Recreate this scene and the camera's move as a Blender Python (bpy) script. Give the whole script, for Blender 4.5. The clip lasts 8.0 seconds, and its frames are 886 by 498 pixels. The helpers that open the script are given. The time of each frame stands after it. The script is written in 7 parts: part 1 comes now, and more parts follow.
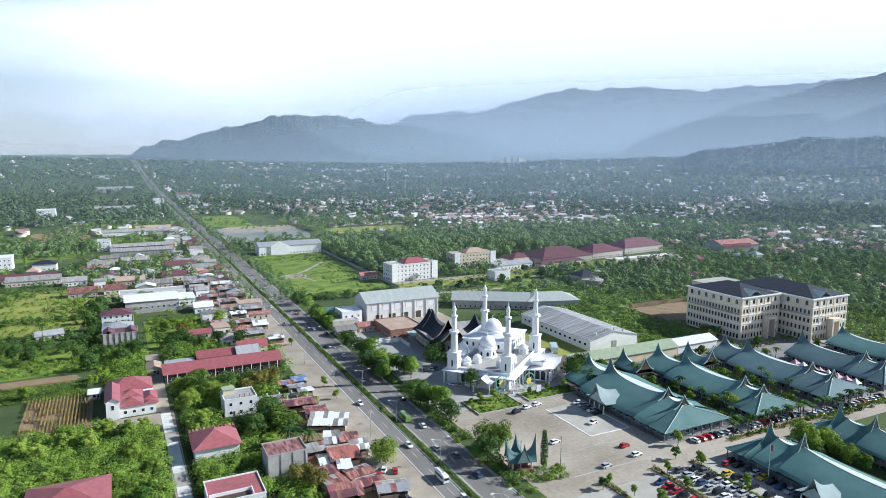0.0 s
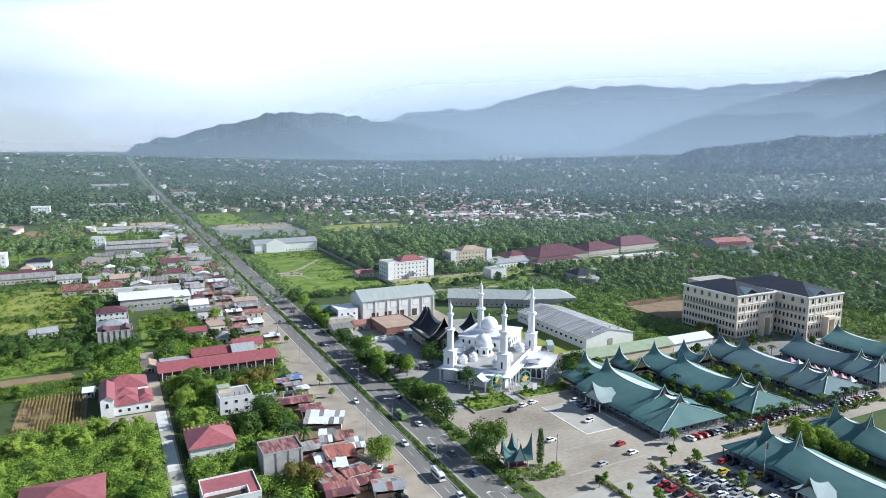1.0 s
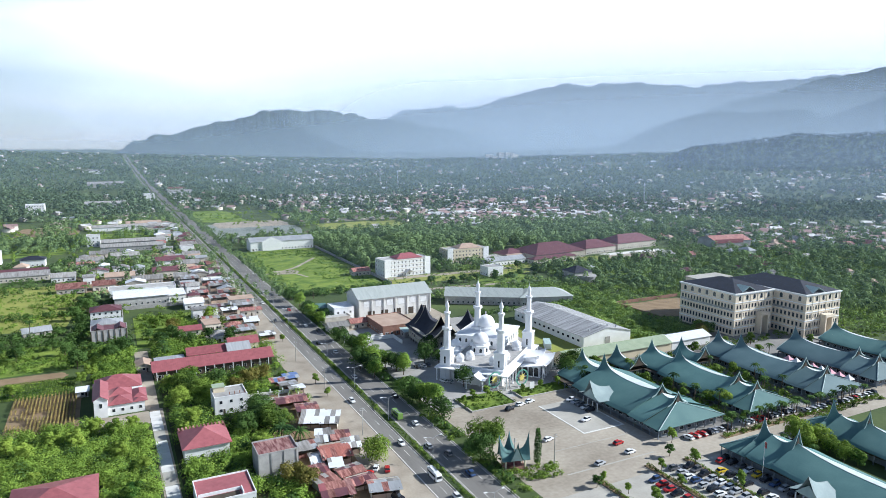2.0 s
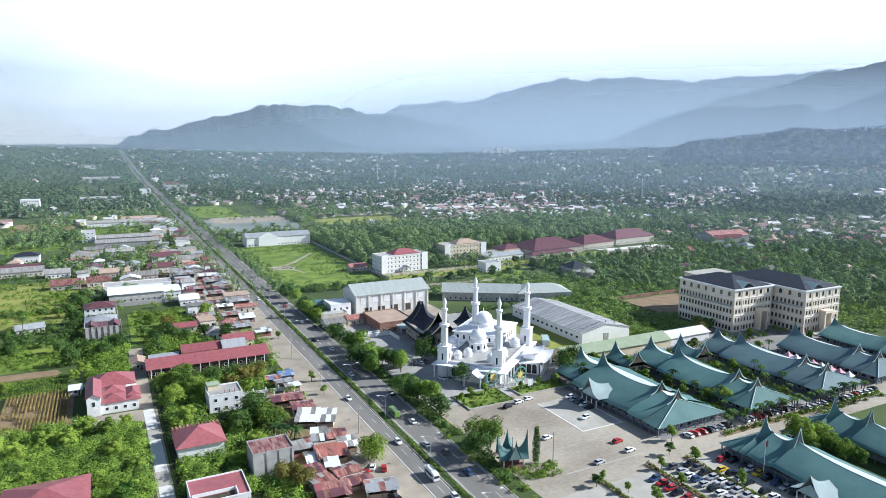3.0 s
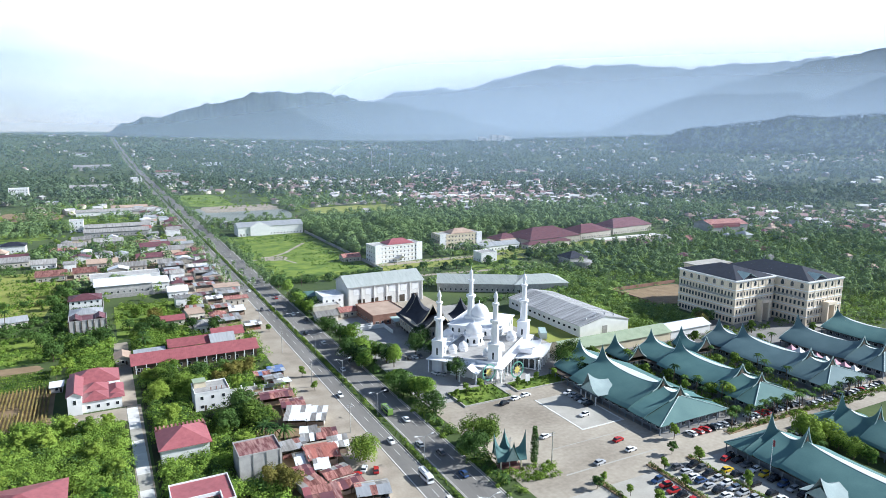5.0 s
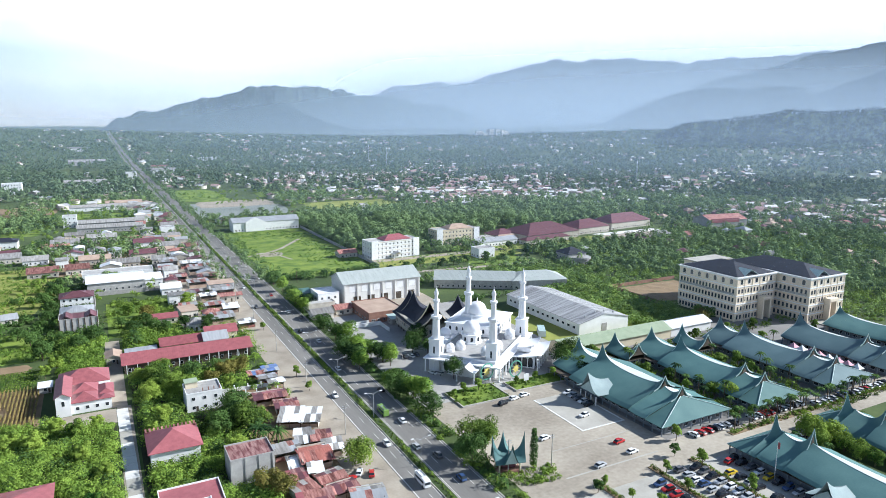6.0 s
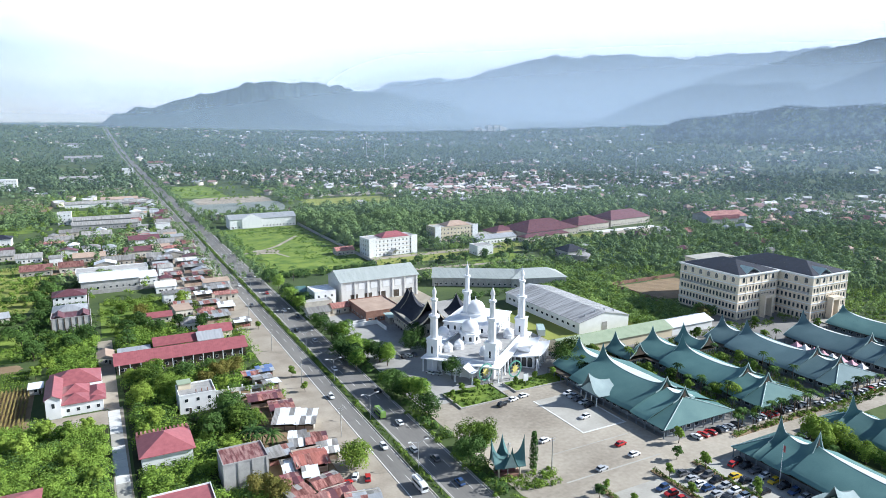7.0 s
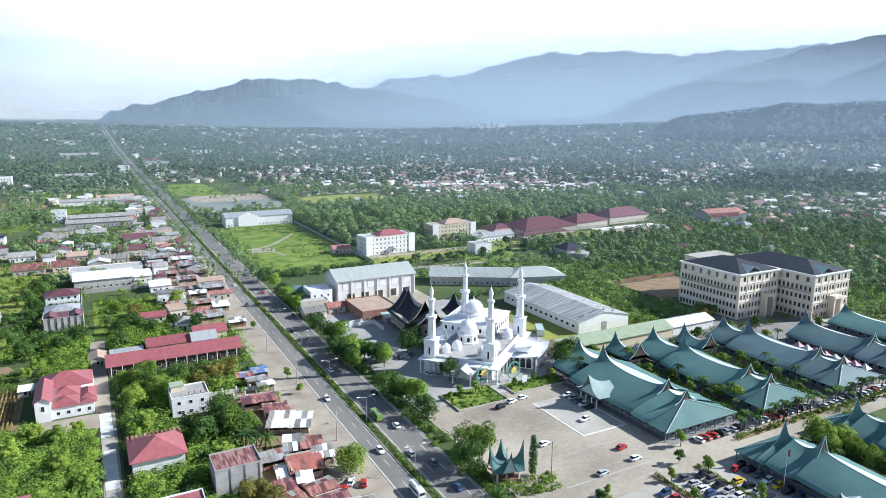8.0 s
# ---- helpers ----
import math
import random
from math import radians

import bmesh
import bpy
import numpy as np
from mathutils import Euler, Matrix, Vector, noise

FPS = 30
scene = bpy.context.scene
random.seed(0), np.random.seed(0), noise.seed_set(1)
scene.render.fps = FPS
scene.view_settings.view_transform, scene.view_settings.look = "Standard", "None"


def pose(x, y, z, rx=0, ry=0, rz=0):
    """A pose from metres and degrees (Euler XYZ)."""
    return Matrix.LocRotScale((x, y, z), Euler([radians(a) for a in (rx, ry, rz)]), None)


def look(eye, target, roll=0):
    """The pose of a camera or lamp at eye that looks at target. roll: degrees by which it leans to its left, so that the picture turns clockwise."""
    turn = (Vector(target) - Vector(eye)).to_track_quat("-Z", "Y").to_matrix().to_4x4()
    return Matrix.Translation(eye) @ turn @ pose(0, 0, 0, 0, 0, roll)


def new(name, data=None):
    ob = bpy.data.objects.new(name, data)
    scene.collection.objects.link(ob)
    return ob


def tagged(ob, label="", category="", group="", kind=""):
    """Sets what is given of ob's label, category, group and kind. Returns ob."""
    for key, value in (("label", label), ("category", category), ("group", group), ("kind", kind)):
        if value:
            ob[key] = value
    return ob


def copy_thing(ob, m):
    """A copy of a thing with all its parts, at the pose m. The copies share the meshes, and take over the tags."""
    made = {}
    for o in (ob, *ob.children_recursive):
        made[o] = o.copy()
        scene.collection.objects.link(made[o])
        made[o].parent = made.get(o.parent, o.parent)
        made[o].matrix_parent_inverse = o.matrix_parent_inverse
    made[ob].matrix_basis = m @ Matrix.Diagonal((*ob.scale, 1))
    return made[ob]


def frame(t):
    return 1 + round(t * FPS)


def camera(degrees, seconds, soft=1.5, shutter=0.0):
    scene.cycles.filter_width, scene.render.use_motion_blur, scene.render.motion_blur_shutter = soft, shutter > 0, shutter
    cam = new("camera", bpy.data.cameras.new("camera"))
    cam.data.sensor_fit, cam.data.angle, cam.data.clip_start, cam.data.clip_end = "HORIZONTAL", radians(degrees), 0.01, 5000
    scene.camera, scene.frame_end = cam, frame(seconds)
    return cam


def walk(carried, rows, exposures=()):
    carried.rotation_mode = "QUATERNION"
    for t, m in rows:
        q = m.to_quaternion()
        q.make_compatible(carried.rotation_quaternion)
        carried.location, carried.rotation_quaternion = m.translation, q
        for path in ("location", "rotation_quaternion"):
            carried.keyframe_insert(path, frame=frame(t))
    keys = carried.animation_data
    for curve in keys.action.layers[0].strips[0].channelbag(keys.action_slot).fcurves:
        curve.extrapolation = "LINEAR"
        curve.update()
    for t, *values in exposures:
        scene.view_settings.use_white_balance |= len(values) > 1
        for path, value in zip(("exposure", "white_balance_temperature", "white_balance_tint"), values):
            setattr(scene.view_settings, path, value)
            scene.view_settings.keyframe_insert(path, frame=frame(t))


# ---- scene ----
cam = camera(67.5, 8.0, soft=0.75)
PATH = [
    (0, look((-89.860, -8.327, 101.722), (-88.810, -6.197, 101.369), 0.1)),
    (0.5, look((-89.848, -8.184, 101.710), (-88.792, -6.059, 101.353), 0.2)),
    (1, look((-89.633, -7.756, 101.678), (-88.571, -5.634, 101.317), 0.2)),
    (1.5, look((-89.212, -7.026, 101.624), (-88.145, -4.908, 101.260), 0.2)),
    (3, look((-87.226, -3.262, 101.474), (-86.147, -1.153, 101.087), 0.2)),
    (3.5, look((-86.221, -1.421, 101.437), (-85.139, 0.684, 101.039), 0.2)),
    (4, look((-85.097, 0.521, 101.438), (-84.012, 2.621, 101.029), 0.2)),
    (4.5, look((-83.960, 2.677, 101.363), (-82.872, 4.775, 100.944), 0.2)),
    (6, look((-80.032, 9.790, 101.340), (-78.935, 11.875, 100.891), 0.2)),
    (6.5, look((-78.829, 12.058, 101.188), (-77.729, 14.142, 100.733), 0.2)),
    (7, look((-77.664, 13.938, 101.258), (-76.562, 16.020, 100.795), 0.2)),
    (7.5, look((-76.598, 15.829, 101.296), (-75.496, 17.909, 100.826), 0.2)),
    (8, look((-75.451, 17.712, 101.284), (-74.344, 19.788, 100.811), 0.2)),
]
walk(cam, PATH, [(0.0, 0.58, 5800, 9), (2.0, 0.63, 5800, 9), (4.0, 0.77, 5800, 9), (6.0, 0.82, 5800, 9), (8.0, 0.82, 5800, 9)])

# ---- world, sun ----
SUN_AZ, SUN_EL = 108.0, 30.0
world = bpy.data.worlds.new("sky")
scene.world = world
world.use_nodes = True
wn, wl = world.node_tree.nodes, world.node_tree.links
wn.clear()
w_out = wn.new("ShaderNodeOutputWorld")
w_bg = wn.new("ShaderNodeBackground")
w_sky = wn.new("ShaderNodeTexSky")
w_sky.sky_type = "NISHITA"
w_sky.sun_disc = False
w_sky.sun_elevation, w_sky.sun_rotation = radians(SUN_EL), radians(SUN_AZ)
w_sky.air_density, w_sky.dust_density, w_sky.ozone_density = 1.1, 0.1, 2.5
# pale cloud, thickest low in the sky and towards the sun; blue overhead
w_geo = wn.new("ShaderNodeTexCoord")
w_map = wn.new("ShaderNodeMapping")
w_map.inputs["Scale"].default_value = (0.8, 0.8, 3.6)
w_map.inputs["Location"].default_value = (0.35, 0.2, 0.1)
w_noise = wn.new("ShaderNodeTexNoise")
w_noise.inputs["Scale"].default_value = 1.6
w_noise.inputs["Detail"].default_value = 7.0
w_noise.inputs["Roughness"].default_value = 0.5
wl.new(w_geo.outputs["Generated"], w_map.inputs["Vector"])
wl.new(w_map.outputs["Vector"], w_noise.inputs["Vector"])
w_dot = wn.new("ShaderNodeVectorMath")
w_dot.operation = "DOT_PRODUCT"
w_dot.inputs[1].default_value = (math.sin(radians(SUN_AZ)), math.cos(radians(SUN_AZ)), 0.9)
wl.new(w_geo.outputs["Generated"], w_dot.inputs[0])
w_add = wn.new("ShaderNodeMath")
w_add.operation, w_add.inputs[1].default_value = "MULTIPLY_ADD", 1.5
wl.new(w_noise.outputs["Fac"], w_add.inputs[0])
wl.new(w_dot.outputs["Value"], w_add.inputs[2])
w_fac = wn.new("ShaderNodeMapRange")
w_fac.interpolation_type = "SMOOTHSTEP"
w_fac.inputs["From Min"].default_value, w_fac.inputs["From Max"].default_value = 0.34, 0.86
w_fac.inputs["To Min"].default_value, w_fac.inputs["To Max"].default_value = 0.27, 1.0
wl.new(w_add.outputs[0], w_fac.inputs["Value"])
w_sep = wn.new("ShaderNodeSeparateXYZ")
wl.new(w_geo.outputs["Generated"], w_sep.inputs[0])
w_high = wn.new("ShaderNodeMapRange")
w_high.interpolation_type = "SMOOTHSTEP"
w_high.inputs["From Min"].default_value, w_high.inputs["From Max"].default_value = 0.22, 0.40
w_high.inputs["To Min"].default_value, w_high.inputs["To Max"].default_value = 1.0, 0.04
wl.new(w_sep.outputs["Z"], w_high.inputs["Value"])
w_mul = wn.new("ShaderNodeMath")
w_mul.operation = "MULTIPLY"
wl.new(w_fac.outputs["Result"], w_mul.inputs[0])
wl.new(w_high.outputs["Result"], w_mul.inputs[1])
w_mix = wn.new("ShaderNodeMixRGB")
w_mix.inputs["Color2"].default_value = (14.6, 15.6, 17.6, 1)
w_bg.inputs["Strength"].default_value = 0.056
wl.new(w_mul.outputs[0], w_mix.inputs["Fac"])
wl.new(w_sky.outputs["Color"], w_mix.inputs["Color1"])
wl.new(w_mix.outputs["Color"], w_bg.inputs["Color"])
wl.new(w_bg.outputs["Background"], w_out.inputs["Surface"])

sun_data = bpy.data.lights.new("sun", "SUN")
sun_data.energy, sun_data.angle, sun_data.color = 5.0, radians(0.6), (1.0, 0.96, 0.88)
sun = new("sun", sun_data)
SUN_DIR = Vector((math.sin(radians(SUN_AZ)) * math.cos(radians(SUN_EL)), math.cos(radians(SUN_AZ)) * math.cos(radians(SUN_EL)), math.sin(radians(SUN_EL))))
sun.matrix_world = look(SUN_DIR * 400, (0, 0, 0))

# ---- small geometry kit: every maker returns (verts, faces) ----
rng = np.random.default_rng(7)


def smooth(v):
    v = np.clip(v, 0.0, 1.0)
    return v * v * (3 - 2 * v)


def vnoise(x, y, seed=0):
    """Smooth value noise on a lattice, -1 to 1."""
    x, y = np.asarray(x, float), np.asarray(y, float)
    xi, yi = np.floor(x).astype(np.int64), np.floor(y).astype(np.int64)
    fx, fy = smooth(x - xi), smooth(y - yi)

    def h(a, b):
        n = (a * 374761393 + b * 668265263 + seed * 982451653) & 0x7FFFFFFF
        n = ((n ^ (n >> 13)) * 1274126177) & 0x7FFFFFFF
        return ((n ^ (n >> 16)) & 0xFFFF) / 32767.5 - 1.0

    a, b, c, d = h(xi, yi), h(xi + 1, yi), h(xi, yi + 1), h(xi + 1, yi + 1)
    return (a * (1 - fx) + b * fx) * (1 - fy) + (c * (1 - fx) + d * fx) * fy


def fbm(x, y, seed=0, octaves=4):
    out, amp = 0.0, 0.5
    for o in range(octaves):
        out = out + amp * vnoise(x, y, seed + o)
        x, y, amp = x * 2.03 + 5.1, y * 2.03 + 1.7, amp * 0.5
    return out


def join(*geos):
    verts, faces = [], []
    for v, f in geos:
        n = len(verts)
        verts += [tuple(p) for p in v]
        faces += [tuple(i + n for i in q) for q in f]
    return verts, faces


def box(x0, y0, z0, x1, y1, z1):
    v = [(x0, y0, z0), (x1, y0, z0), (x1, y1, z0), (x0, y1, z0), (x0, y0, z1), (x1, y0, z1), (x1, y1, z1), (x0, y1, z1)]
    return v, [(3, 2, 1, 0), (4, 5, 6, 7), (0, 1, 5, 4), (1, 2, 6, 5), (2, 3, 7, 6), (3, 0, 4, 7)]


def moved(geo, dx=0, dy=0, dz=0, rz=0, s=1.0):
    c, sn = math.cos(radians(rz)) * s, math.sin(radians(rz)) * s
    return [(c * x - sn * y + dx, sn * x + c * y + dy, z * s + dz) for x, y, z in geo[0]], geo[1]


def prism(ring, z0, z1):
    n = len(ring)
    v = [(x, y, z0) for x, y in ring] + [(x, y, z1) for x, y in ring]
    return v, [tuple(range(n - 1, -1, -1)), tuple(range(n, 2 * n))] + [(i, (i + 1) % n, n + (i + 1) % n, n + i) for i in range(n)]


def lathe(profile, n=12, cx=0.0, cy=0.0, turn=0.0):
    """A turned body from (radius, height) pairs, bottom to top."""
    v, f = [], []
    for r, z in profile:
        v += [(cx + r * math.cos(2 * math.pi * k / n + turn), cy + r * math.sin(2 * math.pi * k / n + turn), z) for k in range(n)]
    for j in range(len(profile) - 1):
        f += [(j * n + k, j * n + (k + 1) % n, (j + 1) * n + (k + 1) % n, (j + 1) * n + k) for k in range(n)]
    f += [tuple(range(n - 1, -1, -1)), tuple(range((len(profile) - 1) * n, len(profile) * n))]
    return v, f


def tube(points, radii, n=6):
    """A round bar along points, tapering."""
    v, f = [], []
    for k, (p, r) in enumerate(zip(points, radii)):
        a = Vector(points[min(k + 1, len(points) - 1)]) - Vector(points[max(k - 1, 0)])
        q = a.to_track_quat("Z", "Y")
        v += [tuple(Vector(p) + q @ Vector((r * math.cos(2 * math.pi * i / n), r * math.sin(2 * math.pi * i / n), 0))) for i in range(n)]
    for j in range(len(points) - 1):
        f += [(j * n + i, j * n + (i + 1) % n, (j + 1) * n + (i + 1) % n, (j + 1) * n + i) for i in range(n)]
    f += [tuple(range(n - 1, -1, -1)), tuple(range((len(points) - 1) * n, len(points) * n))]
    return v, f


def gable(x0, y0, x1, y1, z, h, axis="x", over=0.5, t=0.15):
    """A pitched roof with thickness, its ridge along axis."""
    if axis == "y":
        v, f = gable(y0, x0, y1, x1, z, h, "x", over, t)
        return [(b, a, c) for a, b, c in v], [q[::-1] for q in f]
    m, half = (y0 + y1) / 2, (y1 - y0) / 2
    drop = h * over / half
    a, b = x0 - over, x1 + over
    sec = [(y0 - over, z - drop), (m, z + h), (y1 + over, z - drop), (y1 + over, z - drop - t), (m, z + h - t), (y0 - over, z - drop - t)]
    v = [(a, y, q) for y, q in sec] + [(b, y, q) for y, q in sec]
    return v, [(0, 6, 7, 1), (1, 7, 8, 2), (2, 8, 9, 3), (3, 9, 10, 4), (4, 10, 11, 5), (5, 11, 6, 0), (0, 1, 4, 5), (1, 2, 3, 4), (11, 10, 7, 6), (10, 9, 8, 7)]


def gable_ends(x0, y0, x1, y1, z, h, axis="x", t=0.2):
    """The triangular wall pieces under a pitched roof."""
    if axis == "y":
        v, f = gable_ends(y0, x0, y1, x1, z, h, "x", t)
        return [(b, a, c) for a, b, c in v], [q[::-1] for q in f]
    out = []
    for a, b in ((x0, x0 + t), (x1 - t, x1)):
        m = (y0 + y1) / 2
        v = [(a, y0, z), (a, y1, z), (a, m, z + h - 0.12), (b, y0, z), (b, y1, z), (b, m, z + h - 0.12)]
        out.append((v, [(0, 1, 2)[::-1], (3, 4, 5), (0, 3, 5, 2), (1, 2, 5, 4), (0, 1, 4, 3)]))
    return join(*out)


def hip(x0, y0, x1, y1, z, h, over=0.6, t=0.15):
    """A hipped roof with thickness."""
    x0, y0, x1, y1 = x0 - over, y0 - over, x1 + over, y1 + over
    w, d = x1 - x0, y1 - y0
    if w >= d:
        r = [(x0 + d / 2, (y0 + y1) / 2), (x1 - d / 2 + 0.01, (y0 + y1) / 2)]
    else:
        r = [((x0 + x1) / 2, y0 + w / 2), ((x0 + x1) / 2, y1 - w / 2 + 0.01)]
    v = [(x0, y0, z - t), (x1, y0, z - t), (x1, y1, z - t), (x0, y1, z - t), (x0, y0, z), (x1, y0, z), (x1, y1, z), (x0, y1, z)] + [(a, b, z + h) for a, b in r]
    f = [(3, 2, 1, 0), (0, 1, 5, 4), (1, 2, 6, 5), (2, 3, 7, 6), (3, 0, 4, 7)]
    f += [(4, 5, 9, 8), (5, 6, 9), (6, 7, 8, 9), (7, 4, 8)] if w >= d else [(4, 5, 8), (5, 6, 9, 8), (6, 7, 9), (7, 4, 8, 9)]
    return v, f


def sheet(func, nu, nv, t=0.0):
    """A curved skin from func(u, v), u and v from 0 to 1, with thickness t downwards."""
    v = [tuple(func(i / nu, j / nv)) for j in range(nv + 1) for i in range(nu + 1)]
    f = [(j * (nu + 1) + i, j * (nu + 1) + i + 1, (j + 1) * (nu + 1) + i + 1, (j + 1) * (nu + 1) + i) for j in range(nv) for i in range(nu)]
    if t:
        n = len(v)
        rim = [i for i in range(nu + 1)] + [j * (nu + 1) + nu for j in range(1, nv + 1)] + [nv * (nu + 1) + i for i in range(nu - 1, -1, -1)] + [j * (nu + 1) for j in range(nv - 1, 0, -1)]
        v += [(x, y, z - t) for x, y, z in v]
        f += [tuple(i + n for i in q[::-1]) for q in f]
        f += [(rim[k], rim[k] + n, rim[(k + 1) % len(rim)] + n, rim[(k + 1) % len(rim)]) for k in range(len(rim))]
    return v, f


def fast_mesh(name, verts, faces):
    """A mesh from arrays; faces all of one size."""
    me = bpy.data.meshes.new(name)
    faces = np.asarray(faces, np.int32)
    n, k = faces.shape
    me.vertices.add(len(verts))
    me.vertices.foreach_set("co", np.asarray(verts, np.float32).ravel())
    me.loops.add(n * k)
    me.loops.foreach_set("vertex_index", faces.ravel())
    me.polygons.add(n)
    me.polygons.foreach_set("loop_start", np.arange(0, n * k, k, dtype=np.int32))
    me.update(calc_edges=True)
    return me


def as_mesh(name, geo, material, soft=False):
    me = bpy.data.meshes.new(name)
    me.from_pydata(geo[0], [], geo[1])
    me.materials.append(material)
    if soft:
        me.polygons.foreach_set("use_smooth", [True] * len(me.polygons))
    me.update()
    return me


def part(name, geo, material, parent, label="", soft=False, at=None):
    """ONE mesh object under a thing or under a part; geo may be a ready mesh."""
    me = geo if isinstance(geo, bpy.types.Mesh) else as_mesh(name, geo, material, soft)
    ob = new(name, me)
    ob.parent = parent
    if at is not None:
        ob.matrix_basis = at
    return tagged(ob, label)


def thing(name, label, category, x=0, y=0, z=0, rz=0, group=""):
    ob = new(name)
    ob.empty_display_size = 0.5
    ob.matrix_basis = pose(x, y, z, 0, 0, rz)
    return tagged(ob, label, category, group)


def solid(name, geo, material, label, category, kind="structure", soft=False):
    return tagged(new(name, geo if isinstance(geo, bpy.types.Mesh) else as_mesh(name, geo, material, soft)), label, category, "", kind)


# ---- materials ----
def material(name, base, dark=None, rough=0.8, metal=0.0, scale=0.6, fine=9.0, spread=0.5, bump=0.15, random_value=0.0, spec=0.3, stretch=(1, 1, 1)):
    """Two scales of variation between base and dark, fine relief, and a little difference from object to object."""
    m = bpy.data.materials.new(name)
    m.use_nodes = True
    n, l = m.node_tree.nodes, m.node_tree.links
    p = n["Principled BSDF"]
    dark = dark or tuple(c * 0.6 for c in base)
    geo = n.new("ShaderNodeNewGeometry")
    mp = n.new("ShaderNodeMapping")
    mp.inputs["Scale"].default_value = stretch
    l.new(geo.outputs["Position"], mp.inputs["Vector"])
    big, small = n.new("ShaderNodeTexNoise"), n.new("ShaderNodeTexNoise")
    big.inputs["Scale"].default_value, big.inputs["Detail"].default_value = scale, 5.0
    small.inputs["Scale"].default_value, small.inputs["Detail"].default_value = fine, 3.0
    for t in (big, small):
        l.new(mp.outputs["Vector"], t.inputs["Vector"])
    add = n.new("ShaderNodeMath")
    add.operation = "MULTIPLY_ADD"
    add.inputs[1].default_value = 0.35
    l.new(small.outputs["Fac"], add.inputs[0])
    l.new(big.outputs["Fac"], add.inputs[2])
    rmp = n.new("ShaderNodeMapRange")
    rmp.inputs["From Min"].default_value, rmp.inputs["From Max"].default_value = 0.68 - spread * 0.5, 0.68 + spread * 0.5
    l.new(add.outputs[0], rmp.inputs["Value"])
    mix = n.new("ShaderNodeMixRGB")
    mix.inputs["Color1"].default_value, mix.inputs["Color2"].default_value = (*dark, 1), (*base, 1)
    l.new(rmp.outputs["Result"], mix.inputs["Fac"])
    last = mix.outputs["Color"]
    if random_value:
        info, hsv, rr = n.new("ShaderNodeObjectInfo"), n.new("ShaderNodeHueSaturation"), n.new("ShaderNodeMapRange")
        rr.inputs["To Min"].default_value, rr.inputs["To Max"].default_value = 1 - random_value, 1 + random_value
        l.new(info.outputs["Random"], rr.inputs["Value"])
        l.new(rr.outputs["Result"], hsv.inputs["Value"])
        l.new(last, hsv.inputs["Color"])
        last = hsv.outputs["Color"]
    l.new(last, p.inputs["Base Color"])
    p.inputs["Roughness"].default_value, p.inputs["Metallic"].default_value = rough, metal
    p.inputs["Specular IOR Level"].default_value = spec
    if bump:
        b = n.new("ShaderNodeBump")
        b.inputs["Strength"].default_value, b.inputs["Distance"].default_value = bump, 0.05
        l.new(small.outputs["Fac"], b.inputs["Height"])
        l.new(b.outputs["Normal"], p.inputs["Normal"])
    return m


def foliage(name, light, dark, scale=0.11, leaf_through=0.09, low=0.46, high=0.93):
    """Leaves: colour changes from leaf to leaf, tree to tree and over the land."""
    m = bpy.data.materials.new(name)
    m.use_nodes = True
    n, l = m.node_tree.nodes, m.node_tree.links
    p = n["Principled BSDF"]
    geo, info = n.new("ShaderNodeNewGeometry"), n.new("ShaderNodeObjectInfo")
    t = n.new("ShaderNodeTexNoise")
    t.inputs["Scale"].default_value, t.inputs["Detail"].default_value = scale, 4.0
    l.new(geo.outputs["Position"], t.inputs["Vector"])
    a, b = n.new("ShaderNodeMath"), n.new("ShaderNodeMath")
    a.operation, a.inputs[1].default_value = "MULTIPLY_ADD", 0.24
    l.new(geo.outputs["Random Per Island"], a.inputs[0])
    l.new(t.outputs["Fac"], a.inputs[2])
    b.operation, b.inputs[1].default_value = "MULTIPLY_ADD", 0.3
    l.new(info.outputs["Random"], b.inputs[0])
    l.new(a.outputs[0], b.inputs[2])
    r = n.new("ShaderNodeMapRange")
    r.inputs["From Min"].default_value, r.inputs["From Max"].default_value = low, high
    l.new(b.outputs[0], r.inputs["Value"])
    mix = n.new("ShaderNodeMixRGB")
    mix.inputs["Color1"].default_value, mix.inputs["Color2"].default_value = (*dark, 1), (*light, 1)
    l.new(r.outputs["Result"], mix.inputs["Fac"])
    l.new(mix.outputs["Color"], p.inputs["Base Color"])
    p.inputs["Roughness"].default_value, p.inputs["Specular IOR Level"].default_value = 0.85, 0.06
    tr, ms = n.new("ShaderNodeBsdfTranslucent"), n.new("ShaderNodeMixShader")
    l.new(mix.outputs["Color"], tr.inputs["Color"])
    ms.inputs["Fac"].default_value = leaf_through
    l.new(p.outputs["BSDF"], ms.inputs[1])
    l.new(tr.outputs["BSDF"], ms.inputs[2])
    l.new(ms.outputs["Shader"], n["Material Output"].inputs["Surface"])
    return m


